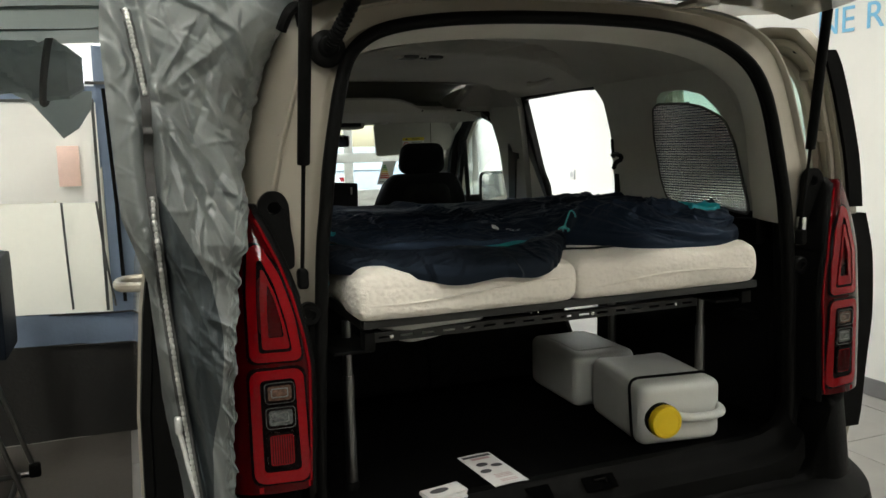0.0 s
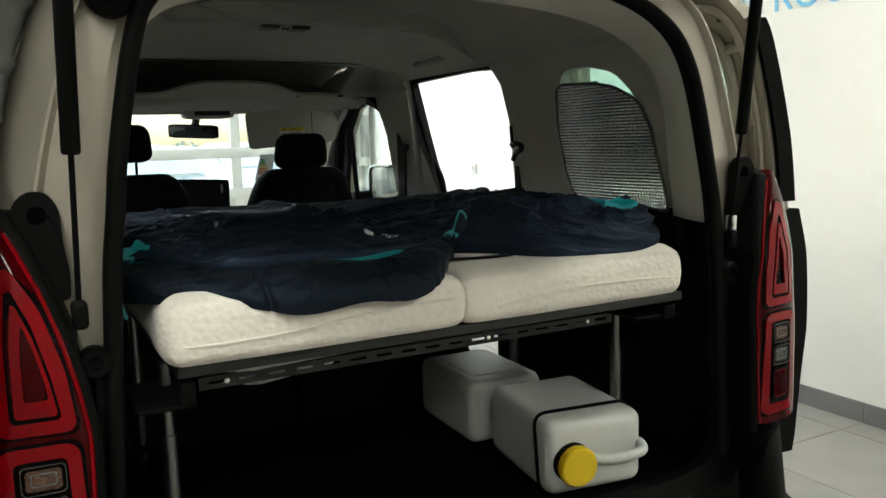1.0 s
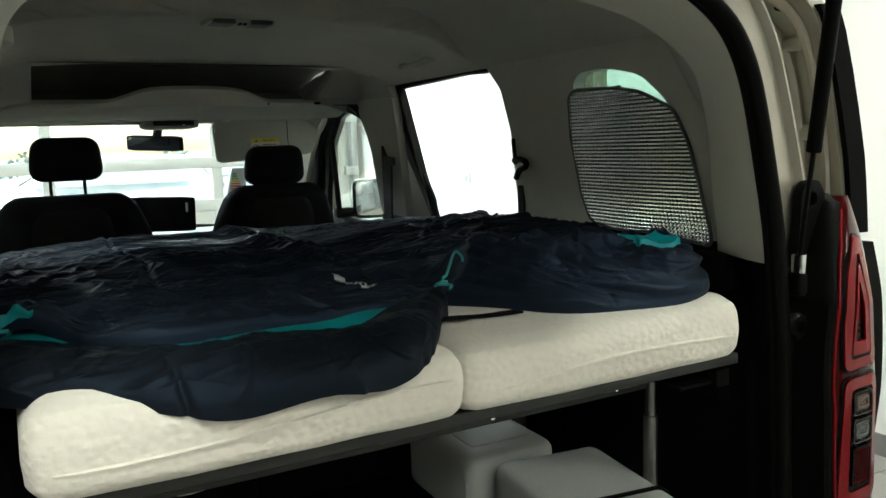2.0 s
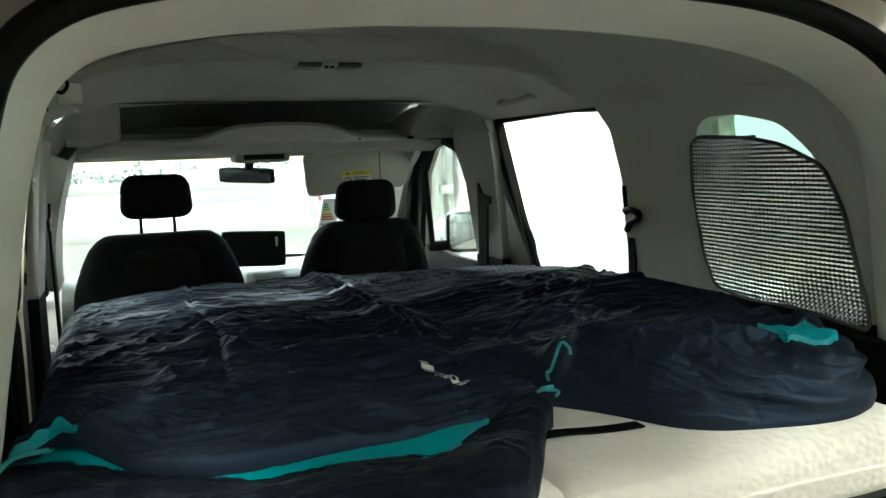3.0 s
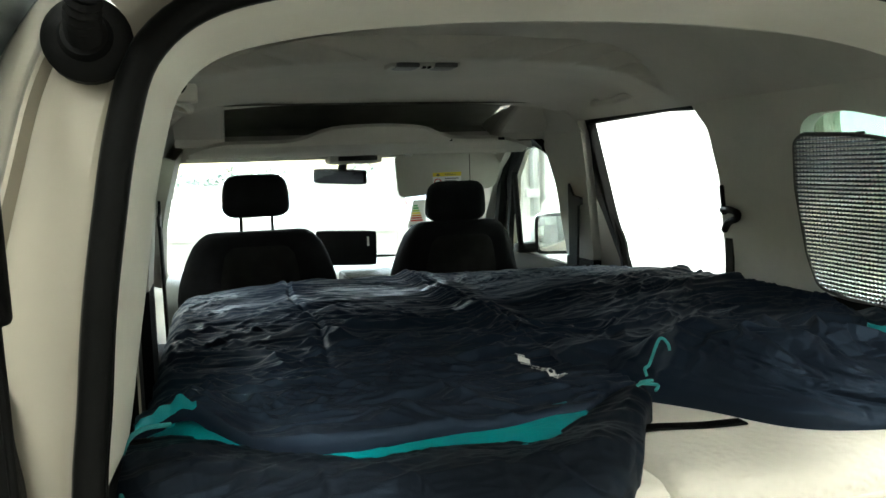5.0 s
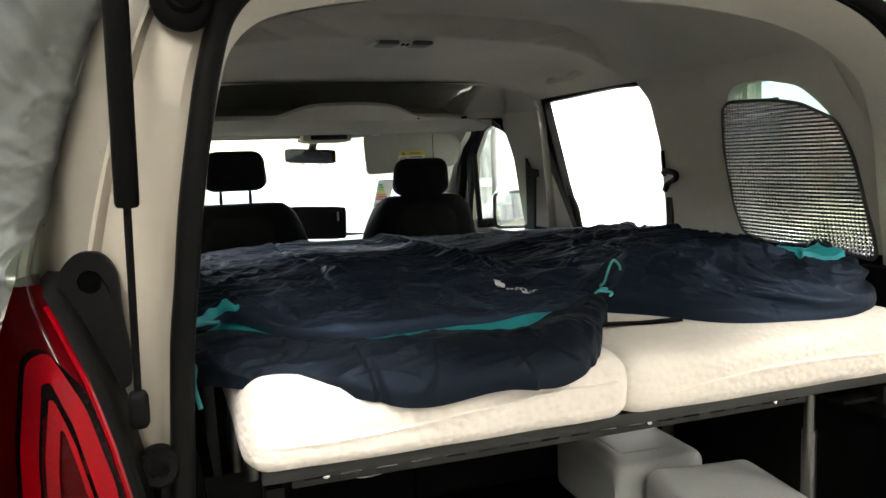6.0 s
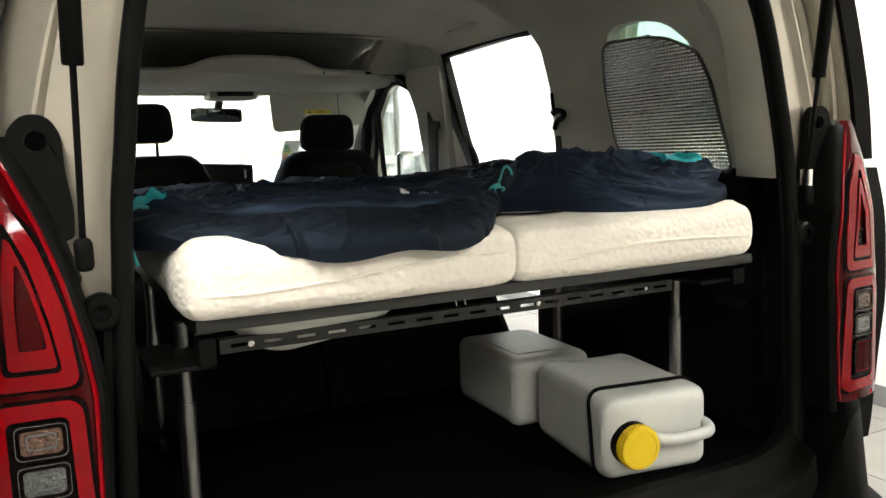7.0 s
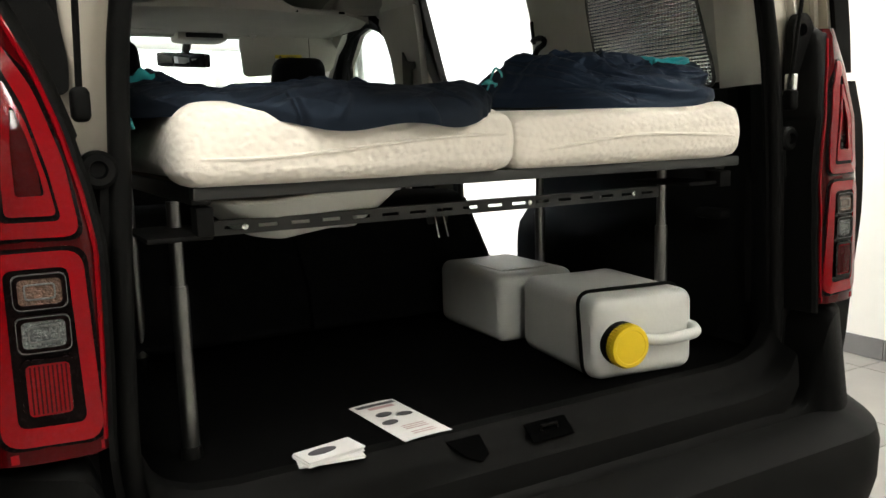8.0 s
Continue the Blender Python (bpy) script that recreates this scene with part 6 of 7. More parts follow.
    Z += .012 * np.exp(-((X - .075) / .04) ** 2) * np.clip((Y - .5) / .3, 0, 1)
    Z -= .04 * np.clip((X - .632) / .023, 0, 1) ** 2 * np.clip((Y - .3) / .1, 0, 1) + .045 * np.clip((v - .965) / .035, 0, 1) ** 2
    Y = Y - .012 * np.sin(np.clip(D / .085, 0, 1) * math.pi) * (D < .085)
    front = np.clip((reach * 1.15 - D) / .05, 0, 1) * np.clip((Z - 1.17) / .02, 0, 1)
    Y += front * (creases(X, Z, 95, 12, (.14, .36), (.012, .022), (.012, .024), -14, 14, (.14, .60, 1.19, 1.28)) + creases(X, Z, 96, 22, (.05, .16), (.005, .010), (.004, .010), 35, 50, (.14, .60, 1.17, 1.29)) - .010)
    part_mesh("shell", skirted_sheet(X, Y, Z, .010), NAVY, t, "navy crinkled nylon shell")
    bm = bmesh.new()
    def turned(a, b):
        x, y = .412 + a * .088 + .012 * b + .010 * math.sin(b * 6), .096 + b * .072 - a * .02 + .008 * math.sin(a * 7)
        rim = math.sin(a * math.pi) * math.sin(b * math.pi)
        return Vector((x, y, sheet_top(X, Y, Z, x, y) + .005 + .005 * rim ** .6 + .003 * math.sin(a * 9 + b * 4) * rim - .012 * (rim < .02)))
    grid_mesh(bm, 22, 16, turned)
    part("lining", bm, TEAL, t, "teal lining turned out")
    h = [sheet_top(X, Y, Z, .108, .275), sheet_top(X, Y, Z, .137, .262)]
    part("drawcord", tube(bmesh.new(), smooth_curve([(.104, .272, h[0] - .002), (.103, .276, h[0] + .010), (.112, .278, h[0] + .015), (.126, .272, h[1] + .015), (.137, .266, h[1] + .009), (.138, .262, h[1] - .002)], 6), .0026, 8), CORD, t, "teal drawcord loop")
    k = max(sheet_top(X, Y, Z, .045, .24), 1.222)
    part("drawcord", tube(bmesh.new(), smooth_curve([(.032, .175, k), (.040, .166, k + .008), (.054, .172, k + .006), (.048, .184, k + .002), (.036, .172, k + .004), (.058, .164, k + .001), (.050, .156, k - .004)], 6), .0024, 8), CORD, t)


def sheet_top(X, Y, Z, x, y):
    near = (np.abs(X - x) < .007) & (np.abs(Y - y) < .007)
    return float(Z[near].max()) if near.any() else 1.22


# ---- boot things ----
def jerrycan(at, yaw, size, cap, label):
    w, d, h = size
    m = pose(*at, 0, 0, yaw)
    c = thing("jerrycan", label, "jerrycan", at, "jerrycans")
    def shape(q, hf):
        k = q.z / hf.z
        e = 1 - abs(q.y / hf.y)
        if abs(q.x) > hf.x * .9 and e > .12:
            q.x -= math.copysign(.004, q.x) * min(1, e * 4) * (1 - k * k)
        if k > .9 and e > .1:
            q.z -= .005 * min(1, e * 5) * (1 - (q.x / hf.x) ** 2)
        return q
    part("body", soft_box(bmesh.new(), (0, d / 2, h / 2), (w, d, h), .032, 18, shape=shape, m=m), HDPE, c)
    if cap:
        cx, cz = -.066, .082
        part("neck", disc_bar(bmesh.new(), m @ Vector((cx, .004, cz)), m.to_3x3() @ Vector((0, -1, 0)), [(0, .047), (.012, .047), (.020, .046)], 28), BLACK, c)
        bm = disc_bar(bmesh.new(), m @ Vector((cx, -.016, cz)), m.to_3x3() @ Vector((0, -1, 0)), [(0, .044), (.002, .0455), (.020, .0455), (.024, .043), (.0245, .036), (.0235, .035)], 40)
        part("cap", bm, YELLOW, c, "yellow screw cap")
        ribs = bmesh.new()
        for k in range(40):
            a = k * math.tau / 40
            p = Vector((cx + .0455 * math.cos(a), -.026, cz + .0455 * math.sin(a)))
            box(ribs, p.x - .0012, p.x + .0012, p.y - .008, p.y + .008, p.z - .0012, p.z + .0012, m=m)
        part("cap_ribs", ribs, YELLOW, c)
        bm = bmesh.new()
        tube(bm, [m @ p for p in smooth_curve([Vector(q) for q in ((-.02, .006, .088), (-.005, -.018, .086), (.03, -.028, .085), (.085, -.028, .088), (.108, -.024, .092), (.118, -.005, .096), (.118, .012, .098))], 5)], .0125, 12)
        part("handle", bm, HDPE, c, "moulded carrying handle")
        # dark elastic cord round the body
        ys = .055
        loop = [m @ Vector((x, ys + .012 * (z - .09) / .09, z)) for x, z in [(px * 1.0, pz) for px, pz in round_poly([(-w / 2 - .001, -.001 + .004), (w / 2 + .001, .003), (w / 2 + .001, h + .001), (-w / 2 - .001, h + .001)], .034, 6)]]
        part("elastic_cord", tube(bmesh.new(), loop, .0042, 8, closed=True), BLACK, c, "black elastic cord")
    else:
        part("top_panel", soft_box(bmesh.new(), (0, d / 2, h - .005), (w - .085, d - .12, .010), .0045, 6, m=m), HDPE, c, "raised flat panel on top")
    return c


def build_boot_things():
    jerrycan((.357, .056, .601), -8, (.258, .335, .183), True, "frosted white jerrycan with a yellow cap, lying in the boot")
    jerrycan((.358, .440, .601), -2, (.235, .33, .178), False, "frosted white jerrycan lying behind the other one")
    # white tub slung under the bed
    c = thing("washing_tub", "white plastic tub stowed under the bed frame", "tub", (-.33, .25, .97))
    bm = bmesh.new()
    rings = []
    for k, (sx, sy, z) in enumerate(((.176, .150, 1.031), (.172, .146, 1.027), (.145, .125, 1.000), (.112, .10, .972), (.100, .09, .962), (.085, .075, .959))):
        rings.append([Vector((-.335 + sx * p[0], .27 + sy * p[1], z + .006 * math.sin(3 * p[0]))) for p in round_poly([(-1, -1), (1, -1), (1, 1), (-1, 1)], .5, 6)])
    vs = loft(bm, rings, closed=True)
    bm.faces.new(vs[-1])
    part("bowl", bm, TUB, c)
    bm = bmesh.new()
    tube(bm, rings[0], .005, 8, closed=True)
    part("rim", bm, TUB, c)
    # flyer
    f = thing("flyer", "white printed flyer lying on the boot floor", "flyer", (-.21, .11, .60))
    o, e1, e2 = Vector((-.262, .222, 0)), Vector((.097, .004, 0)), Vector((.016, -.213, 0))
    put = lambda u, v, d: Vector((o.x + e1.x * u + e2.x * v, o.y + e1.y * u + e2.y * v, .6042 + .002 * math.sin(u * 3) + d))
    bm = bmesh.new()
    grid_mesh(bm, 8, 8, lambda a, b: put(a, b, 0))
    part("sheet", bm, PAPER, f)
    for nm, u0, u1, v0, v1, mt in (("heading", .08, .92, .05, .11, INK), ("subheading", .25, .80, .14, .20, PINKINK)):
        part(nm, flat_prism([(u0, v0), (u1, v0), (u1, v1), (u0, v1)], .0004, lambda a, b, d: put(a, b, .0012 + d)), mt, f)
    for cx, cy, rx, ry in ((.36, .36, .17, .055), (.72, .44, .17, .05), (.25, .56, .16, .055)):
        part("picture", flat_prism([(cx + rx * math.cos(a), cy + ry * math.sin(a)) for a in np.linspace(0, math.tau, 19)[:18]], .0004, lambda a, b, d: put(a, b, .0012 + d)), INK, f)
    for v in (.70, .74, .78, .86, .90):
        part("text_line", flat_prism([(.30, v), (.78, v), (.78, v + .012), (.30, v + .012)], .0004, lambda a, b, d: put(a, b, .0012 + d)), PINKINK, f)
    # cards
    c = thing("card_stack", "small stack of white printed cards on the boot floor", "cards", (-.385, .015, .60))
    rnd = random.Random(8)
    for k in range(12):
        dx, dy, a = rnd.uniform(-.002, .002), rnd.uniform(-.002, .002), rnd.uniform(-3, 3) - 8 if k < 5 else rnd.uniform(-1, 1) + 10
        z = .6045 + k * .0012
        bm = bmesh.new()
        box(bm, -.0525, .0525, -.027, .027, 0, .0010, m=pose(-.382 + dx, .018 + dy, z, 0, 0, a))
        part("card", bm, PAPER, c, smooth=0)
    mm = pose(-.382, .018, .6045 + 12 * .0012 + .0003, 0, 0, 10)
    bm = flat_prism([(-.012 + .026 * math.cos(a), .002 + .012 * math.sin(a)) for a in np.linspace(0, math.tau, 25)[:24]], .0003, lambda u, v, d: mm @ Vector((u, v, d)))
    part("mark", bm, INK, c)
    # foil shade in the quarter window
    s = thing("window_shade", "silver bubble foil shade covering the quarter window", "window shade", (.70, .45, 1.24))
    out = round_poly([(.212, 1.222), (.216, 1.29), (.256, 1.431), (.300, 1.520), (.385, 1.560), (.467, 1.574), (.63, 1.581), (.656, 1.566), (.656, 1.48), (.638, 1.32), (.608, 1.252), (.527, 1.240), (.372, 1.242)], .022)
    xs = lambda y, z: interp(z, XIN) - .010 - .004 * math.sin(y * 18) - .003 * math.sin(z * 23 + y * 9)
    bm = plate(out, [], xs, -.005, [("z", z) for z in np.linspace(1.26, 1.54, 8)] + [("y", y) for y in np.linspace(.28, .64, 9)])
    part("foil", bm, FOIL, s)
    part("binding", tube(bmesh.new(), [(xs(y, z) - .003, y, z) for y, z in out], .0045, 6, closed=True), ZIP, s, "dark edge binding")
    part("hanging_tab", boxes((.682, .690, .458, .476, 1.535, 1.580), bevel=.002), BLACK, s)


build_bed()
build_mattresses()
sleeping_bags()
build_boot_things()

FADED = mat("faded_orange_film", (0.80, 0.58, 0.51), 0.6, 0, 8, 0.1)


# ---- the awning tent beside the van ----
def build_tent():
    t = thing("awning_tent", "grey nylon van awning with blue and cream wall panels", "tent", (-2.2, 1.4, 0))
    # sleeve drawn round the van's rear corner
    L = [(0.05, -.985), (.50, -.998), (.70, -1.008), (1.00, -1.016), (1.20, -1.028), (1.28, -1.052), (1.33, -1.068), (1.50, -1.076), (1.64, -1.082), (1.70, -1.083), (1.85, -1.07), (1.98, -1.05)]
    R = [(0.05, -.915), (.70, -.893), (.84, -.888), (1.08, -.880), (1.25, -.858), (1.34, -.836), (1.42, -.818), (1.536, -.784), (1.60, -.762), (1.67, -.735), (1.76, -.690), (1.85, -.640), (1.98, -.58)]
    nu, nv = 170, 520
    u, v = np.meshgrid(np.linspace(0, 1, nu), np.linspace(0, 1, nv))
    Z = .05 + v * 1.90
    xl, xr = np.interp(Z, *zip(*L)), np.interp(Z, *zip(*R))
    X = xl + (xr - xl) * u
    edge = np.interp(Z, [0, 1.28, 1.40, 1.6, 2.0], [-.125, -.125, -.02, .045, .05])
    Y = (.06 + .03 * np.sin(Z * 3)) * (1 - u) + edge * u + .10 * np.clip((Z - 1.36) / .12, 0, 1) * u ** 8 - .045 * np.sin(u * math.pi) ** .8
    # long hanging folds, a fan of creases from the zip's knee, crumples, and the gathered elastic edge
    Y -= creases(X, Z, 5, 7, (.5, 1.4), (.016, .038), (.012, .026), 100, 7, (-1.08, -.86, .1, 1.9))
    Y -= creases(X, Z, 6, 34, (.12, .42), (.012, .030), (.008, .020), -58, 20, (-1.02, -.80, 1.05, 1.75))
    Y += creases(X, Z, 7, 30, (.10, .36), (.012, .028), (.006, .016), 60, 25, (-1.05, -.72, .9, 1.95))
    Y -= creases(X, Z, 8, 260, (.04, .17), (.004, .009), (.003, .008), 115, 45, (-1.10, -.66, .1, 1.95))
    Y += .060 * (facet(X * 8 + Z * 3.2, Z * 3.4 - X * 6) - .5) + .016 * (facet(X * 17 - Z * 7, Z * 9 + X * 10) - .5) + .003 * (facet(X * 44 + Z * 16, Z * 26 - X * 24) - .5)
    for ang, ln, h in ((-48, .55, .030), (-62, .75, .034), (-76, .60, .020), (38, .40, .018), (58, .45, .022), (20, .30, .012)):
        ca, sa = math.cos(radians(ang)), math.sin(radians(ang))
        du, dv = (X + 1.005) * ca + (Z - 1.555) * sa, -(X + 1.005) * sa + (Z - 1.555) * ca
        wd = .010 + .050 * np.clip(du / ln, 0, 1)
        Y -= h * np.clip(1 - np.abs(dv) / wd, 0, 1) * np.clip(du / .05, 0, 1) * np.clip((ln - du) / .2, 0, 1)
    knee = np.interp(Z, [.05, .72, 1.07, 1.37, 1.56, 1.735, 1.95], [-.90, -.940, -.985, -1.010, -1.008, -1.032, -1.05])
    Y -= .030 * np.exp(-((X - knee + .030) / .018) ** 2) + .016 * np.exp(-((X - knee - .022) / .010) ** 2)
    Y += .045 * np.exp(-((X - knee - .002) / .010) ** 2) * np.clip((1.55 - Z) / .1, 0, 1)
    ruffle = np.clip((u - .82) / .18, 0, 1)
    Y -= ruffle * creases(u, Z, 9, 150, (.2, .5), (.004, .011), (.008, .020), 10, 18, (.8, 1.05, .1, 1.95))
    X = X + .017 * np.clip((Z - 1.36) / .12, 0, 1) * u ** 8 + ruffle * .012 * (vnoise(Z * 62, Z * 9) - .5)
    Y += .13 * np.clip((u - .955) / .045, 0, 1) * np.clip((Z - 1.36) / .08, 0, 1)
    low = np.clip((.9 - Z) / .6, 0, 1)
    Y += .20 * np.clip(Z - 1.75, -.5, 0) * (1 - .8 * u) + .12 * np.clip(1.0 - Z, 0, 1) + .16 * np.clip(1.30 - Z, 0, .6) * (1 - u ** 2)
    Y += low * .03 * np.sin(u * 9)
    sleeve = part_mesh("sleeve", array_sheet(X[:, ::-1], Y[:, ::-1], Z[:, ::-1]), TENT, t, "grey crinkled nylon sleeve, shade painted in below its fold")
    # shade below the draped fold, painted as a darker face colour
    sleeve.data.materials.append(TENTSHADE)
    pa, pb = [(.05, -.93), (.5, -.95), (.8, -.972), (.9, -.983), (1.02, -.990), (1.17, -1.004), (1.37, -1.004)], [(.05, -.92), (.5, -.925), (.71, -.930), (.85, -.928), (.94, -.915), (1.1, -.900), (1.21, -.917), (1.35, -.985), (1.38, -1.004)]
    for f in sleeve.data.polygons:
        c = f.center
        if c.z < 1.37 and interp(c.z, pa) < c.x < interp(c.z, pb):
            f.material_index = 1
    Xi, Yi, Zi = X, Y, Z
    def on_sleeve(uu, zz):
        j = int(round((zz - .05) / 1.90 * (nv - 1)))
        i = int(round(uu * (nu - 1)))
        a, b = max(0, i - 4), max(0, j - 4)
        return Vector((Xi[j, i], float(Yi[b:j + 5, a:i + 5].min()) - .004, Zi[j, i]))
    at_x = lambda x, z: ((x - float(np.interp(z, *zip(*L)))) / float(np.interp(z, *zip(*R)) - np.interp(z, *zip(*L))), z)
    def zip_line(name, pts, w):
        path = [on_sleeve(a, b) for a, b in pts]
        path = [p for p in smooth_curve(path, 5)]
        bm = bmesh.new()
        loft(bm, [[p + Vector((-w, .003, 0)), p + Vector((-w, -.002, 0)), p + Vector((w, -.002, 0)), p + Vector((w, .003, 0))] for p in path])
        z = part(name, bm, ZIP, t, "grey zip tape")
        bm = bmesh.new()
        tube(bm, [p + Vector((0, -.004, 0)) for p in path], .0045, 6, taper=[.0048 if i % 4 < 3 else .0026 for i in range(len(path))])
        part("zip_teeth", bm, ZIPTEETH, z, "pale zip teeth")
    U = np.linspace(0, 1, 16)
    zip_line("zip", [at_x(-1.032 + .024 * k, 1.735 - .17 * k) for k in U], .009)
    zip_line("zip", [at_x(-1.010 + .075 * k ** 1.3, 1.37 - .85 * k) for k in np.linspace(0, 1, 60)], .010)
    tape = [on_sleeve(*at_x(-1.008 - .002 * k, 1.57 - .20 * k)) for k in np.linspace(0, 1, 14)]
    bm = bmesh.new()
    loft(bm, [[p + Vector((-.009, .003, 0)), p + Vector((-.009, -.002, 0)), p + Vector((.009, -.002, 0)), p + Vector((.009, .003, 0))] for p in smooth_curve(tape, 4)])
    part("zip", bm, ZIP, t, "grey zip tape")
    path = [on_sleeve(*at_x(a, b)) + Vector((0, -.006, 0)) for a, b in ((-.988, .886), (-.980, .84), (-.972, .79), (-.960, .73), (-.945, .60))]
    part("guy_rope", tube(bmesh.new(), smooth_curve(path, 6), .005, 8), WHITECORD, t, "pale twisted rope")
    part("rope_knot", soft_box(bmesh.new(), path[0] + Vector((0, -.004, .01)), (.016, .016, .04), .007, 4), WHITECORD, t)
    # elastic strap with hook at the top corner
    part("elastic_strap", tube(bmesh.new(), smooth_curve([(-.735, -.03, 1.70), (-.72, -.045, 1.735), (-.70, -.04, 1.745), (-.69, -.03, 1.71)], 5), .012, 8), RUBBER, t, "black elastic strap")
    # roof panel and the rolled-up door
    nu, nv = 60, 40
    u, v = np.meshgrid(np.linspace(0, 1, nu), np.linspace(0, 1, nv))
    X = -3.9 + u * 2.86
    Y = .08 + v * 1.24
    Z = 1.825 + .02 * (1 - v) + .012 * np.sin(X * 5) + .02 * (facet(X * 5, Y * 4) - .5)
    part_mesh("roof_panel", array_sheet(X, Y, Z, .003), TENTROOF, t, "grey roof panel")
    for y in (.30, .62, .95):
        part("roof_seam", tube(bmesh.new(), [(x, y, 1.822 + .02 * (1 - (y - .08) / 1.08) + .012 * math.sin(x * 5)) for x in np.linspace(-3.88, -1.06, 50)], .007, 6), TENTROOF, t)
    bm = bmesh.new()
    pts = [(-3.6 + k * 2.44, 1.22 + .01 * math.sin(k * 9), 1.735 - .02 * math.sin(k * 20) + .0) for k in np.linspace(0, 1, 160)]
    rings = []
    ai, ki = np.meshgrid(np.linspace(0, 2.44, 160), np.linspace(0, .62, 48))
    crumple = creases(ai, ki, 21, 120, (.10, .45), (.015, .04), (.010, .032), 75, 30, (0, 2.44, 0, .62)) + creases(ai, ki, 22, 200, (.05, .18), (.008, .02), (.004, .012), 60, 40, (0, 2.44, 0, .62))
    crumple[-1] = crumple[0]
    for i, p in enumerate(pts):
        ring = []
        for k in range(47):
            a = k * math.tau / 47
            sag = abs(math.sin(i * .16 + 1.2 * math.sin(a)))
            r = .072 + .024 * sag ** 2 * max(0, math.sin(a + .6)) + float(crumple[k, i]) + (.012 if k % 16 < 3 else 0) - (.012 * (i - 156) if i > 156 else 0)
            ring.append(Vector((p[0], p[1] + r * math.cos(a), p[2] + r * math.sin(a))))
        rings.append(ring)
    vs = loft(bm, rings, closed=True)
    bm.faces.new(vs[0]), bm.faces.new(vs[-1][::-1])
    part("rolled_door", bm, TENTROOF, t, "rolled-up grey door panel")
    for x in (-1.265, -1.55, -2.3, -3.0):
        part("roll_strap", tube(bmesh.new(), [(x + .02 * math.sin(a), 1.22 + .112 * math.cos(a), 1.735 + .112 * math.sin(a)) for a in np.linspace(0, math.tau, 25)[:24]], .012, 6, closed=True), ZIP, t, "dark webbing strap")
    part("groundsheet", boxes((-3.88, -1.12, .12, 2.68, .002, .005)), GROUNDSHEET, t, "brown groundsheet", smooth=0)
    part("roll_flap", flat_prism([(-1.40, 1.67), (-1.14, 1.67), (-1.147, 1.61), (-1.19, 1.545), (-1.24, 1.511), (-1.28, 1.565), (-1.33, 1.63)], .004, lambda a, b, d: Vector((a, 1.30 + d, b))), TENTROOF, t)
    # far wall: dark skirt, blue bands, cream cloth, clear film window
    yw = 2.70
    def band(name, x0, x1, z0, z1, mt, dy=0.0, label="", wav=.012):
        n = max(3, int((x1 - x0) * 16))
        bm = bmesh.new()
        grid_mesh(bm, n, 8, lambda a, b: Vector((x0 + a * (x1 - x0), yw + dy + wav * math.sin((x0 + a * (x1 - x0)) * 7 + b * 2) + wav * .6 * math.sin((x0 + a * (x1 - x0)) * 17), z0 + b * (z1 - z0) + .015 * math.sin((x0 + a * (x1 - x0)) * 2.2))))
        return part(name, bm, mt, t, label)
    band("ground_skirt", -3.9, -1.03, -.03, .50, TENTDARK, label="dark brown ground skirt")
    band("lower_band", -3.9, -1.03, .49, .66, TENTBLUE, -.004, "blue lower band")
    band("wall_cloth", -3.9, -1.16, .65, 1.72, TENTCREAM, .0, "cream wall cloth")
    band("corner_band", -1.17, -1.03, .65, 2.0, TENTBLUE, -.004, "blue corner band", .006)
    band("upper_band", -3.9, -1.16, 1.72, 1.80, TENTBLUE, -.004)
    band("top_cloth", -3.9, -1.16, 1.80, 2.1, TENTFILM, .02)
    band("film_window", -2.6, -1.185, 1.22, 1.72, TENTFILM, -.012, "milky clear film window")
    part("window_frame", boxes((-2.6, -1.18, yw - .03, yw - .022, 1.715, 1.73), (-1.19, -1.175, yw - .034, yw - .024, .66, 1.73), (-2.6, -1.10, yw - .03, yw - .02, 1.80, 1.815)), ZIP, t, smooth=0)
    for x0, x1 in ((-1.36, -1.345), (-1.20, -1.145)):
        bm = bmesh.new()
        tube(bm, smooth_curve([(x0, yw - .03, 1.22), (x0 * .6 + x1 * .4, yw - .03, .95), (x1, yw - .03, .68)], 8), .006, 6)
        part("zip", bm, ZIP, t)
    part("orange_tag", boxes((-1.36, -1.26, yw - .05, yw - .03, 1.30, 1.50), bevel=.004), FADED, t, "faded orange mark behind the film")
    # piping and the dark tape at the corner
    for z in (.493, .655):
        part("piping", tube(bmesh.new(), [(x, yw - .016 + .012 * math.sin(x * 7), z + .015 * math.sin(x * 2.2)) for x in np.linspace(-3.88, -1.04, 60)], .006, 6), TENTDARK, t)
    part("corner_tape", tube(bmesh.new(), [(-1.098, 2.67, .70), (-1.105, 2.67, 1.2), (-1.128, 2.67, 1.78)], .009, 8), BLACK, t, "dark corner tape")
    for nm, z0, z1, mt in (("flank_cloth", .655, 1.62, TENTCREAM), ("flank_band", .488, .66, TENTBLUE), ("flank_skirt", 0, .495, TENTDARK)):
        bm = bmesh.new()
        grid_mesh(bm, 16, 8, lambda a, b: Vector((-1.028 + .03 * a + .006 * math.sin(a * 17 + b * 3), 2.69 - a * 1.35, z0 + b * (z1 - z0) - .05 * a * (z0 > 0))))
        part(nm, bm, mt, t)
    # left wall
    bm = bmesh.new()
    grid_mesh(bm, 30, 12, lambda a, b: Vector((-3.9 + .02 * math.sin(a * 20), .1 + a * 2.6, b * 1.95)))
    part("side_wall", bm, TENTCREAM, t, "cream side wall")


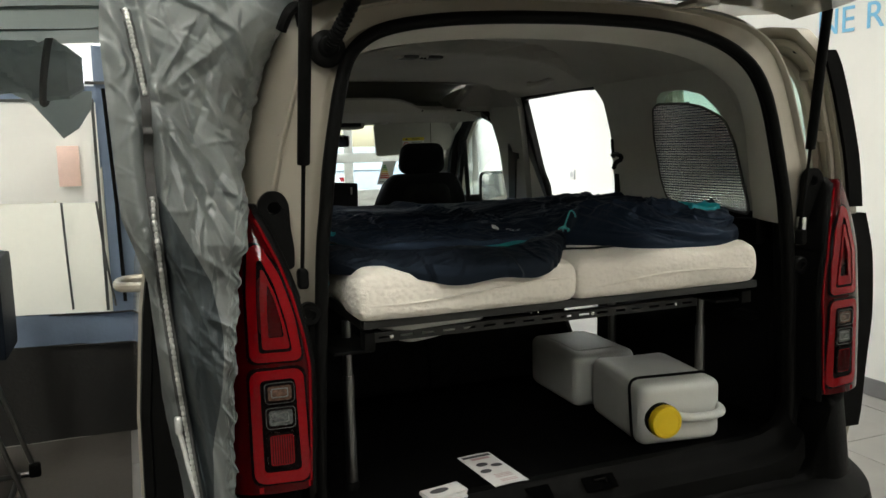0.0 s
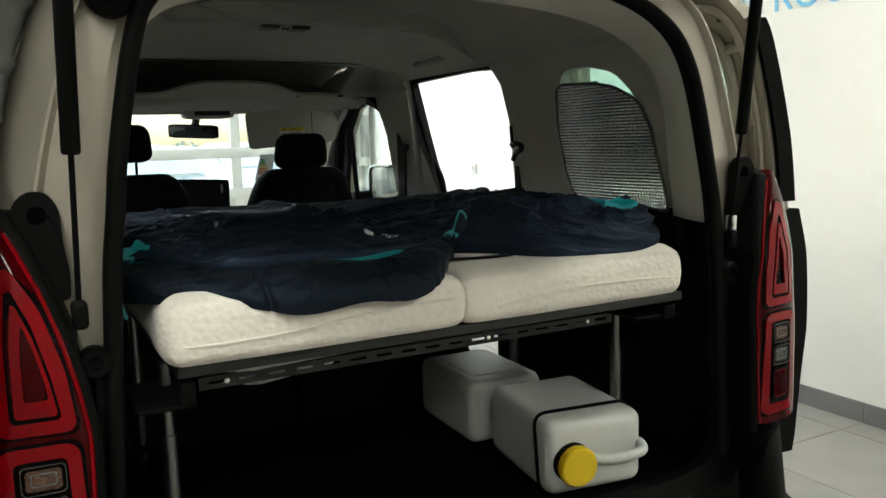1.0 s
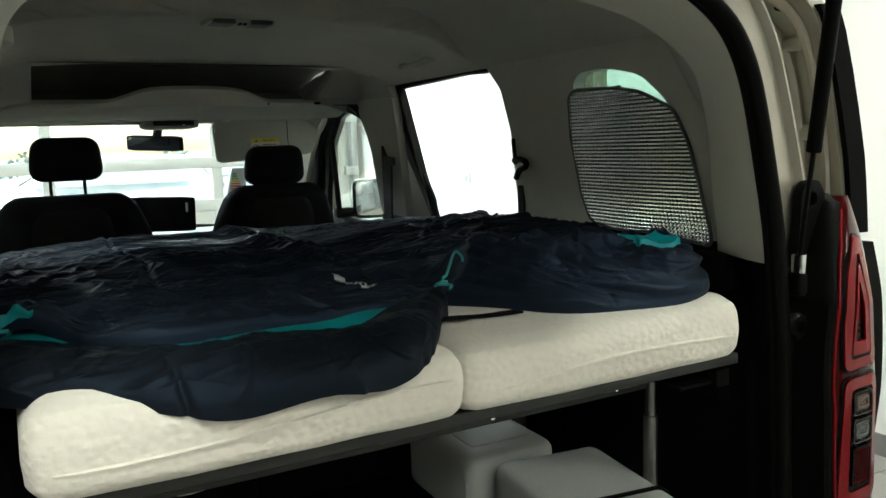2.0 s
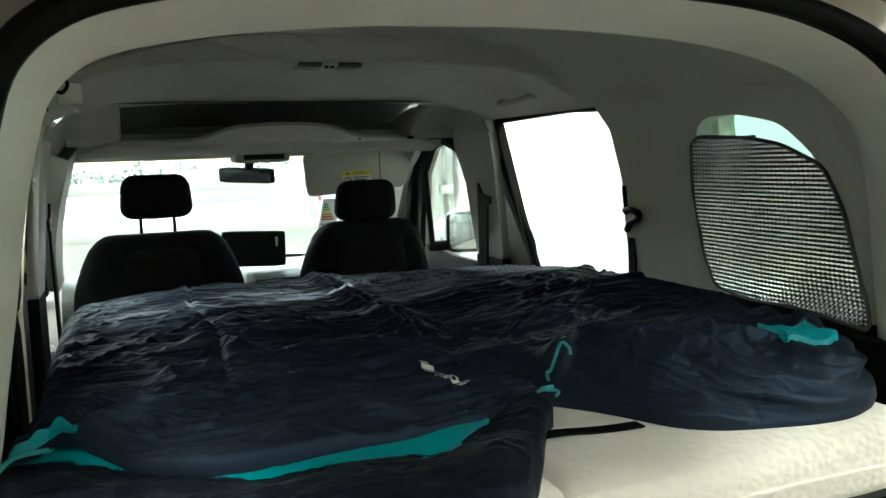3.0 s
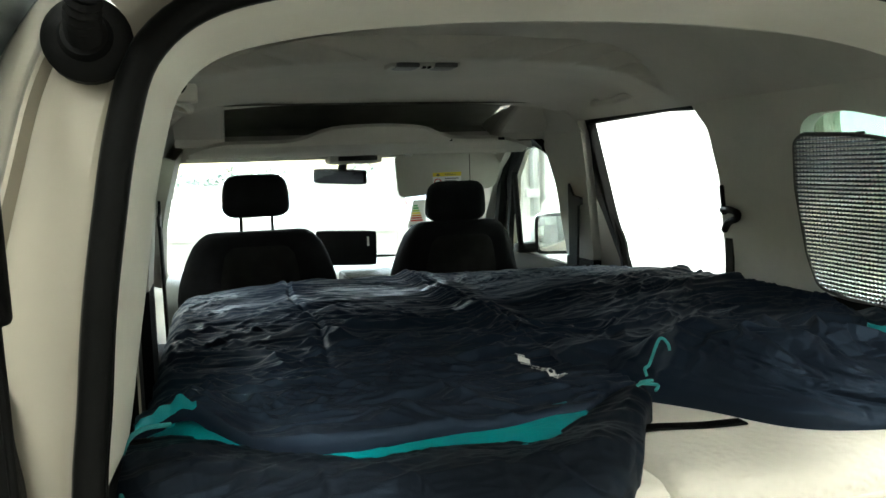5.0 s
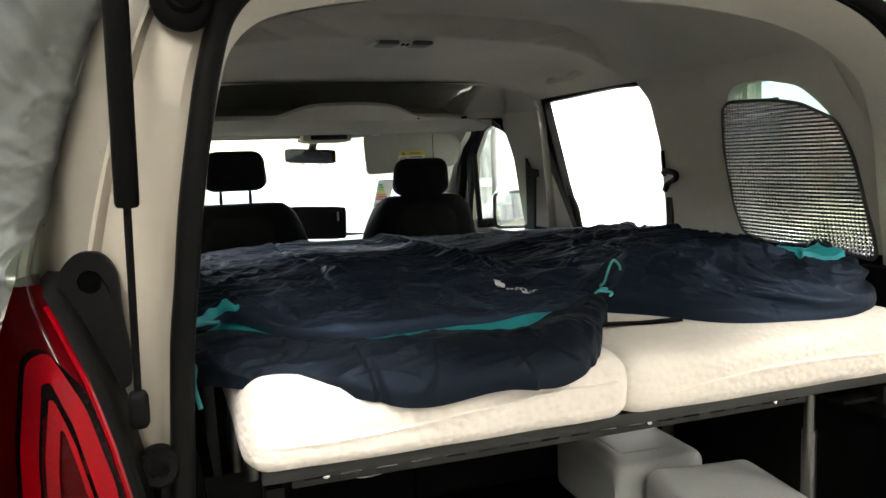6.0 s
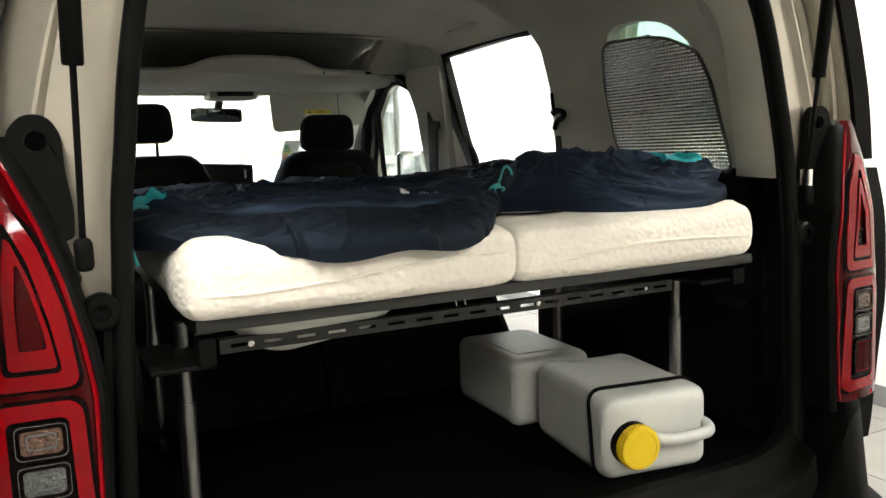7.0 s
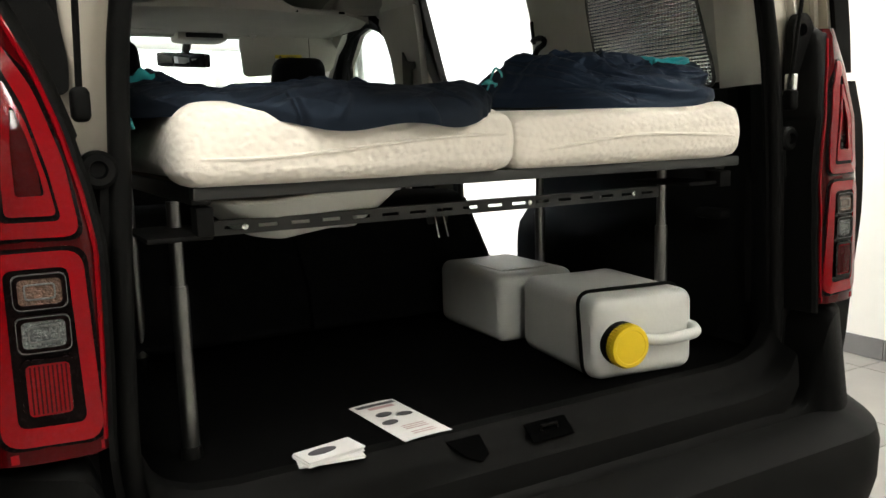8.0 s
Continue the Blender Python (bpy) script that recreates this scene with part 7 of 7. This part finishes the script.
def camp_chair():
    c = thing("camp_chair", "folding camp chair with a silver tube frame and dark seat", "camp chair", (-1.9, 2.05, 0))
    for y in (1.86, 2.22):
        part("leg", tube(bmesh.new(), [(-1.70, y, .60), (-1.64, y, .42), (-1.535, y, .05), (-1.53, y, .03)], .011, 10), STEEL, c)
        part("leg", tube(bmesh.new(), [(-1.66, y + .02, .62), (-2.0, y + .02, .34), (-2.26, y + .02, .04)], .011, 10), STEEL, c)
    part("ground_bar", tube(bmesh.new(), [(-1.60, 1.84, .014), (-1.60, 2.25, .014)], .012, 10), STEEL, c)
    part("ground_bar", tube(bmesh.new(), [(-1.53, 2.22, .020), (-1.60, 2.23, .014), (-2.25, 2.23, .014)], .012, 10), STEEL, c)
    part("end_cap", soft_box(bmesh.new(), (-1.53, 2.22, .035), (.05, .04, .07), .014, 5), BLACK, c)
    part("seat", soft_box(bmesh.new(), (-1.93, 2.04, .47), (.50, .42, .03), .012, 6), TENTDARK, c, "dark cloth seat")
    part("backrest", soft_box(bmesh.new(), (-1.60, 2.30, .80), (.04, .40, .44), .015, 6), NAVYDULL, c)
    for y in (2.10, 2.5):
        part("back_tube", tube(bmesh.new(), [(-1.72, y, .45), (-1.62, y, 1.02)], .011, 10), STEEL, c)


build_tent()
camp_chair()

# ---- floor and skirting tiles ----
def tiles():
    P = .60
    floor = thing("floor", "grey square floor tiles with thin joints", "floor", (0, 0, 0), kind="structure")
    part("grout_bed", boxes((ROOM_W, ROOM_E, ROOM_S, ROOM_N + .02, -.02, -.004)), GROUT, floor, smooth=0)
    bm = bmesh.new()
    box(bm, 0, P - .004, 0, P - .004, -.015, 0, bevel=.0015, seg=1)
    me = bpy.data.meshes.new("tile")
    bm.to_mesh(me)
    bm.free()
    me.materials.append(TILE)
    x = ROOM_W
    while x < ROOM_E - .05:
        y = ROOM_S
        while y < ROOM_N - .05:
            ob = new("tile", me)
            ob.parent = floor
            ob.location = (x, y, 0)
            ob.scale = (min(1, (ROOM_E - x) / P), min(1, (ROOM_N - y) / P), 1)
            y += P
        x += P
    sk = thing("baseboard", "grey tiled skirting along the wall", "baseboard", (ROOM_E, 0, 0), kind="structure")
    bm = bmesh.new()
    box(bm, -.012, 0, 0, P - .004, 0, .10, bevel=.0015, seg=1)
    me = bpy.data.meshes.new("skirting_tile")
    bm.to_mesh(me)
    bm.free()
    me.materials.append(SKIRT)
    y = ROOM_S
    while y < ROOM_N - .7:
        ob = new("skirting_tile", me)
        ob.parent = sk
        ob.location = (0, y, 0.001)
        y += P


tiles()
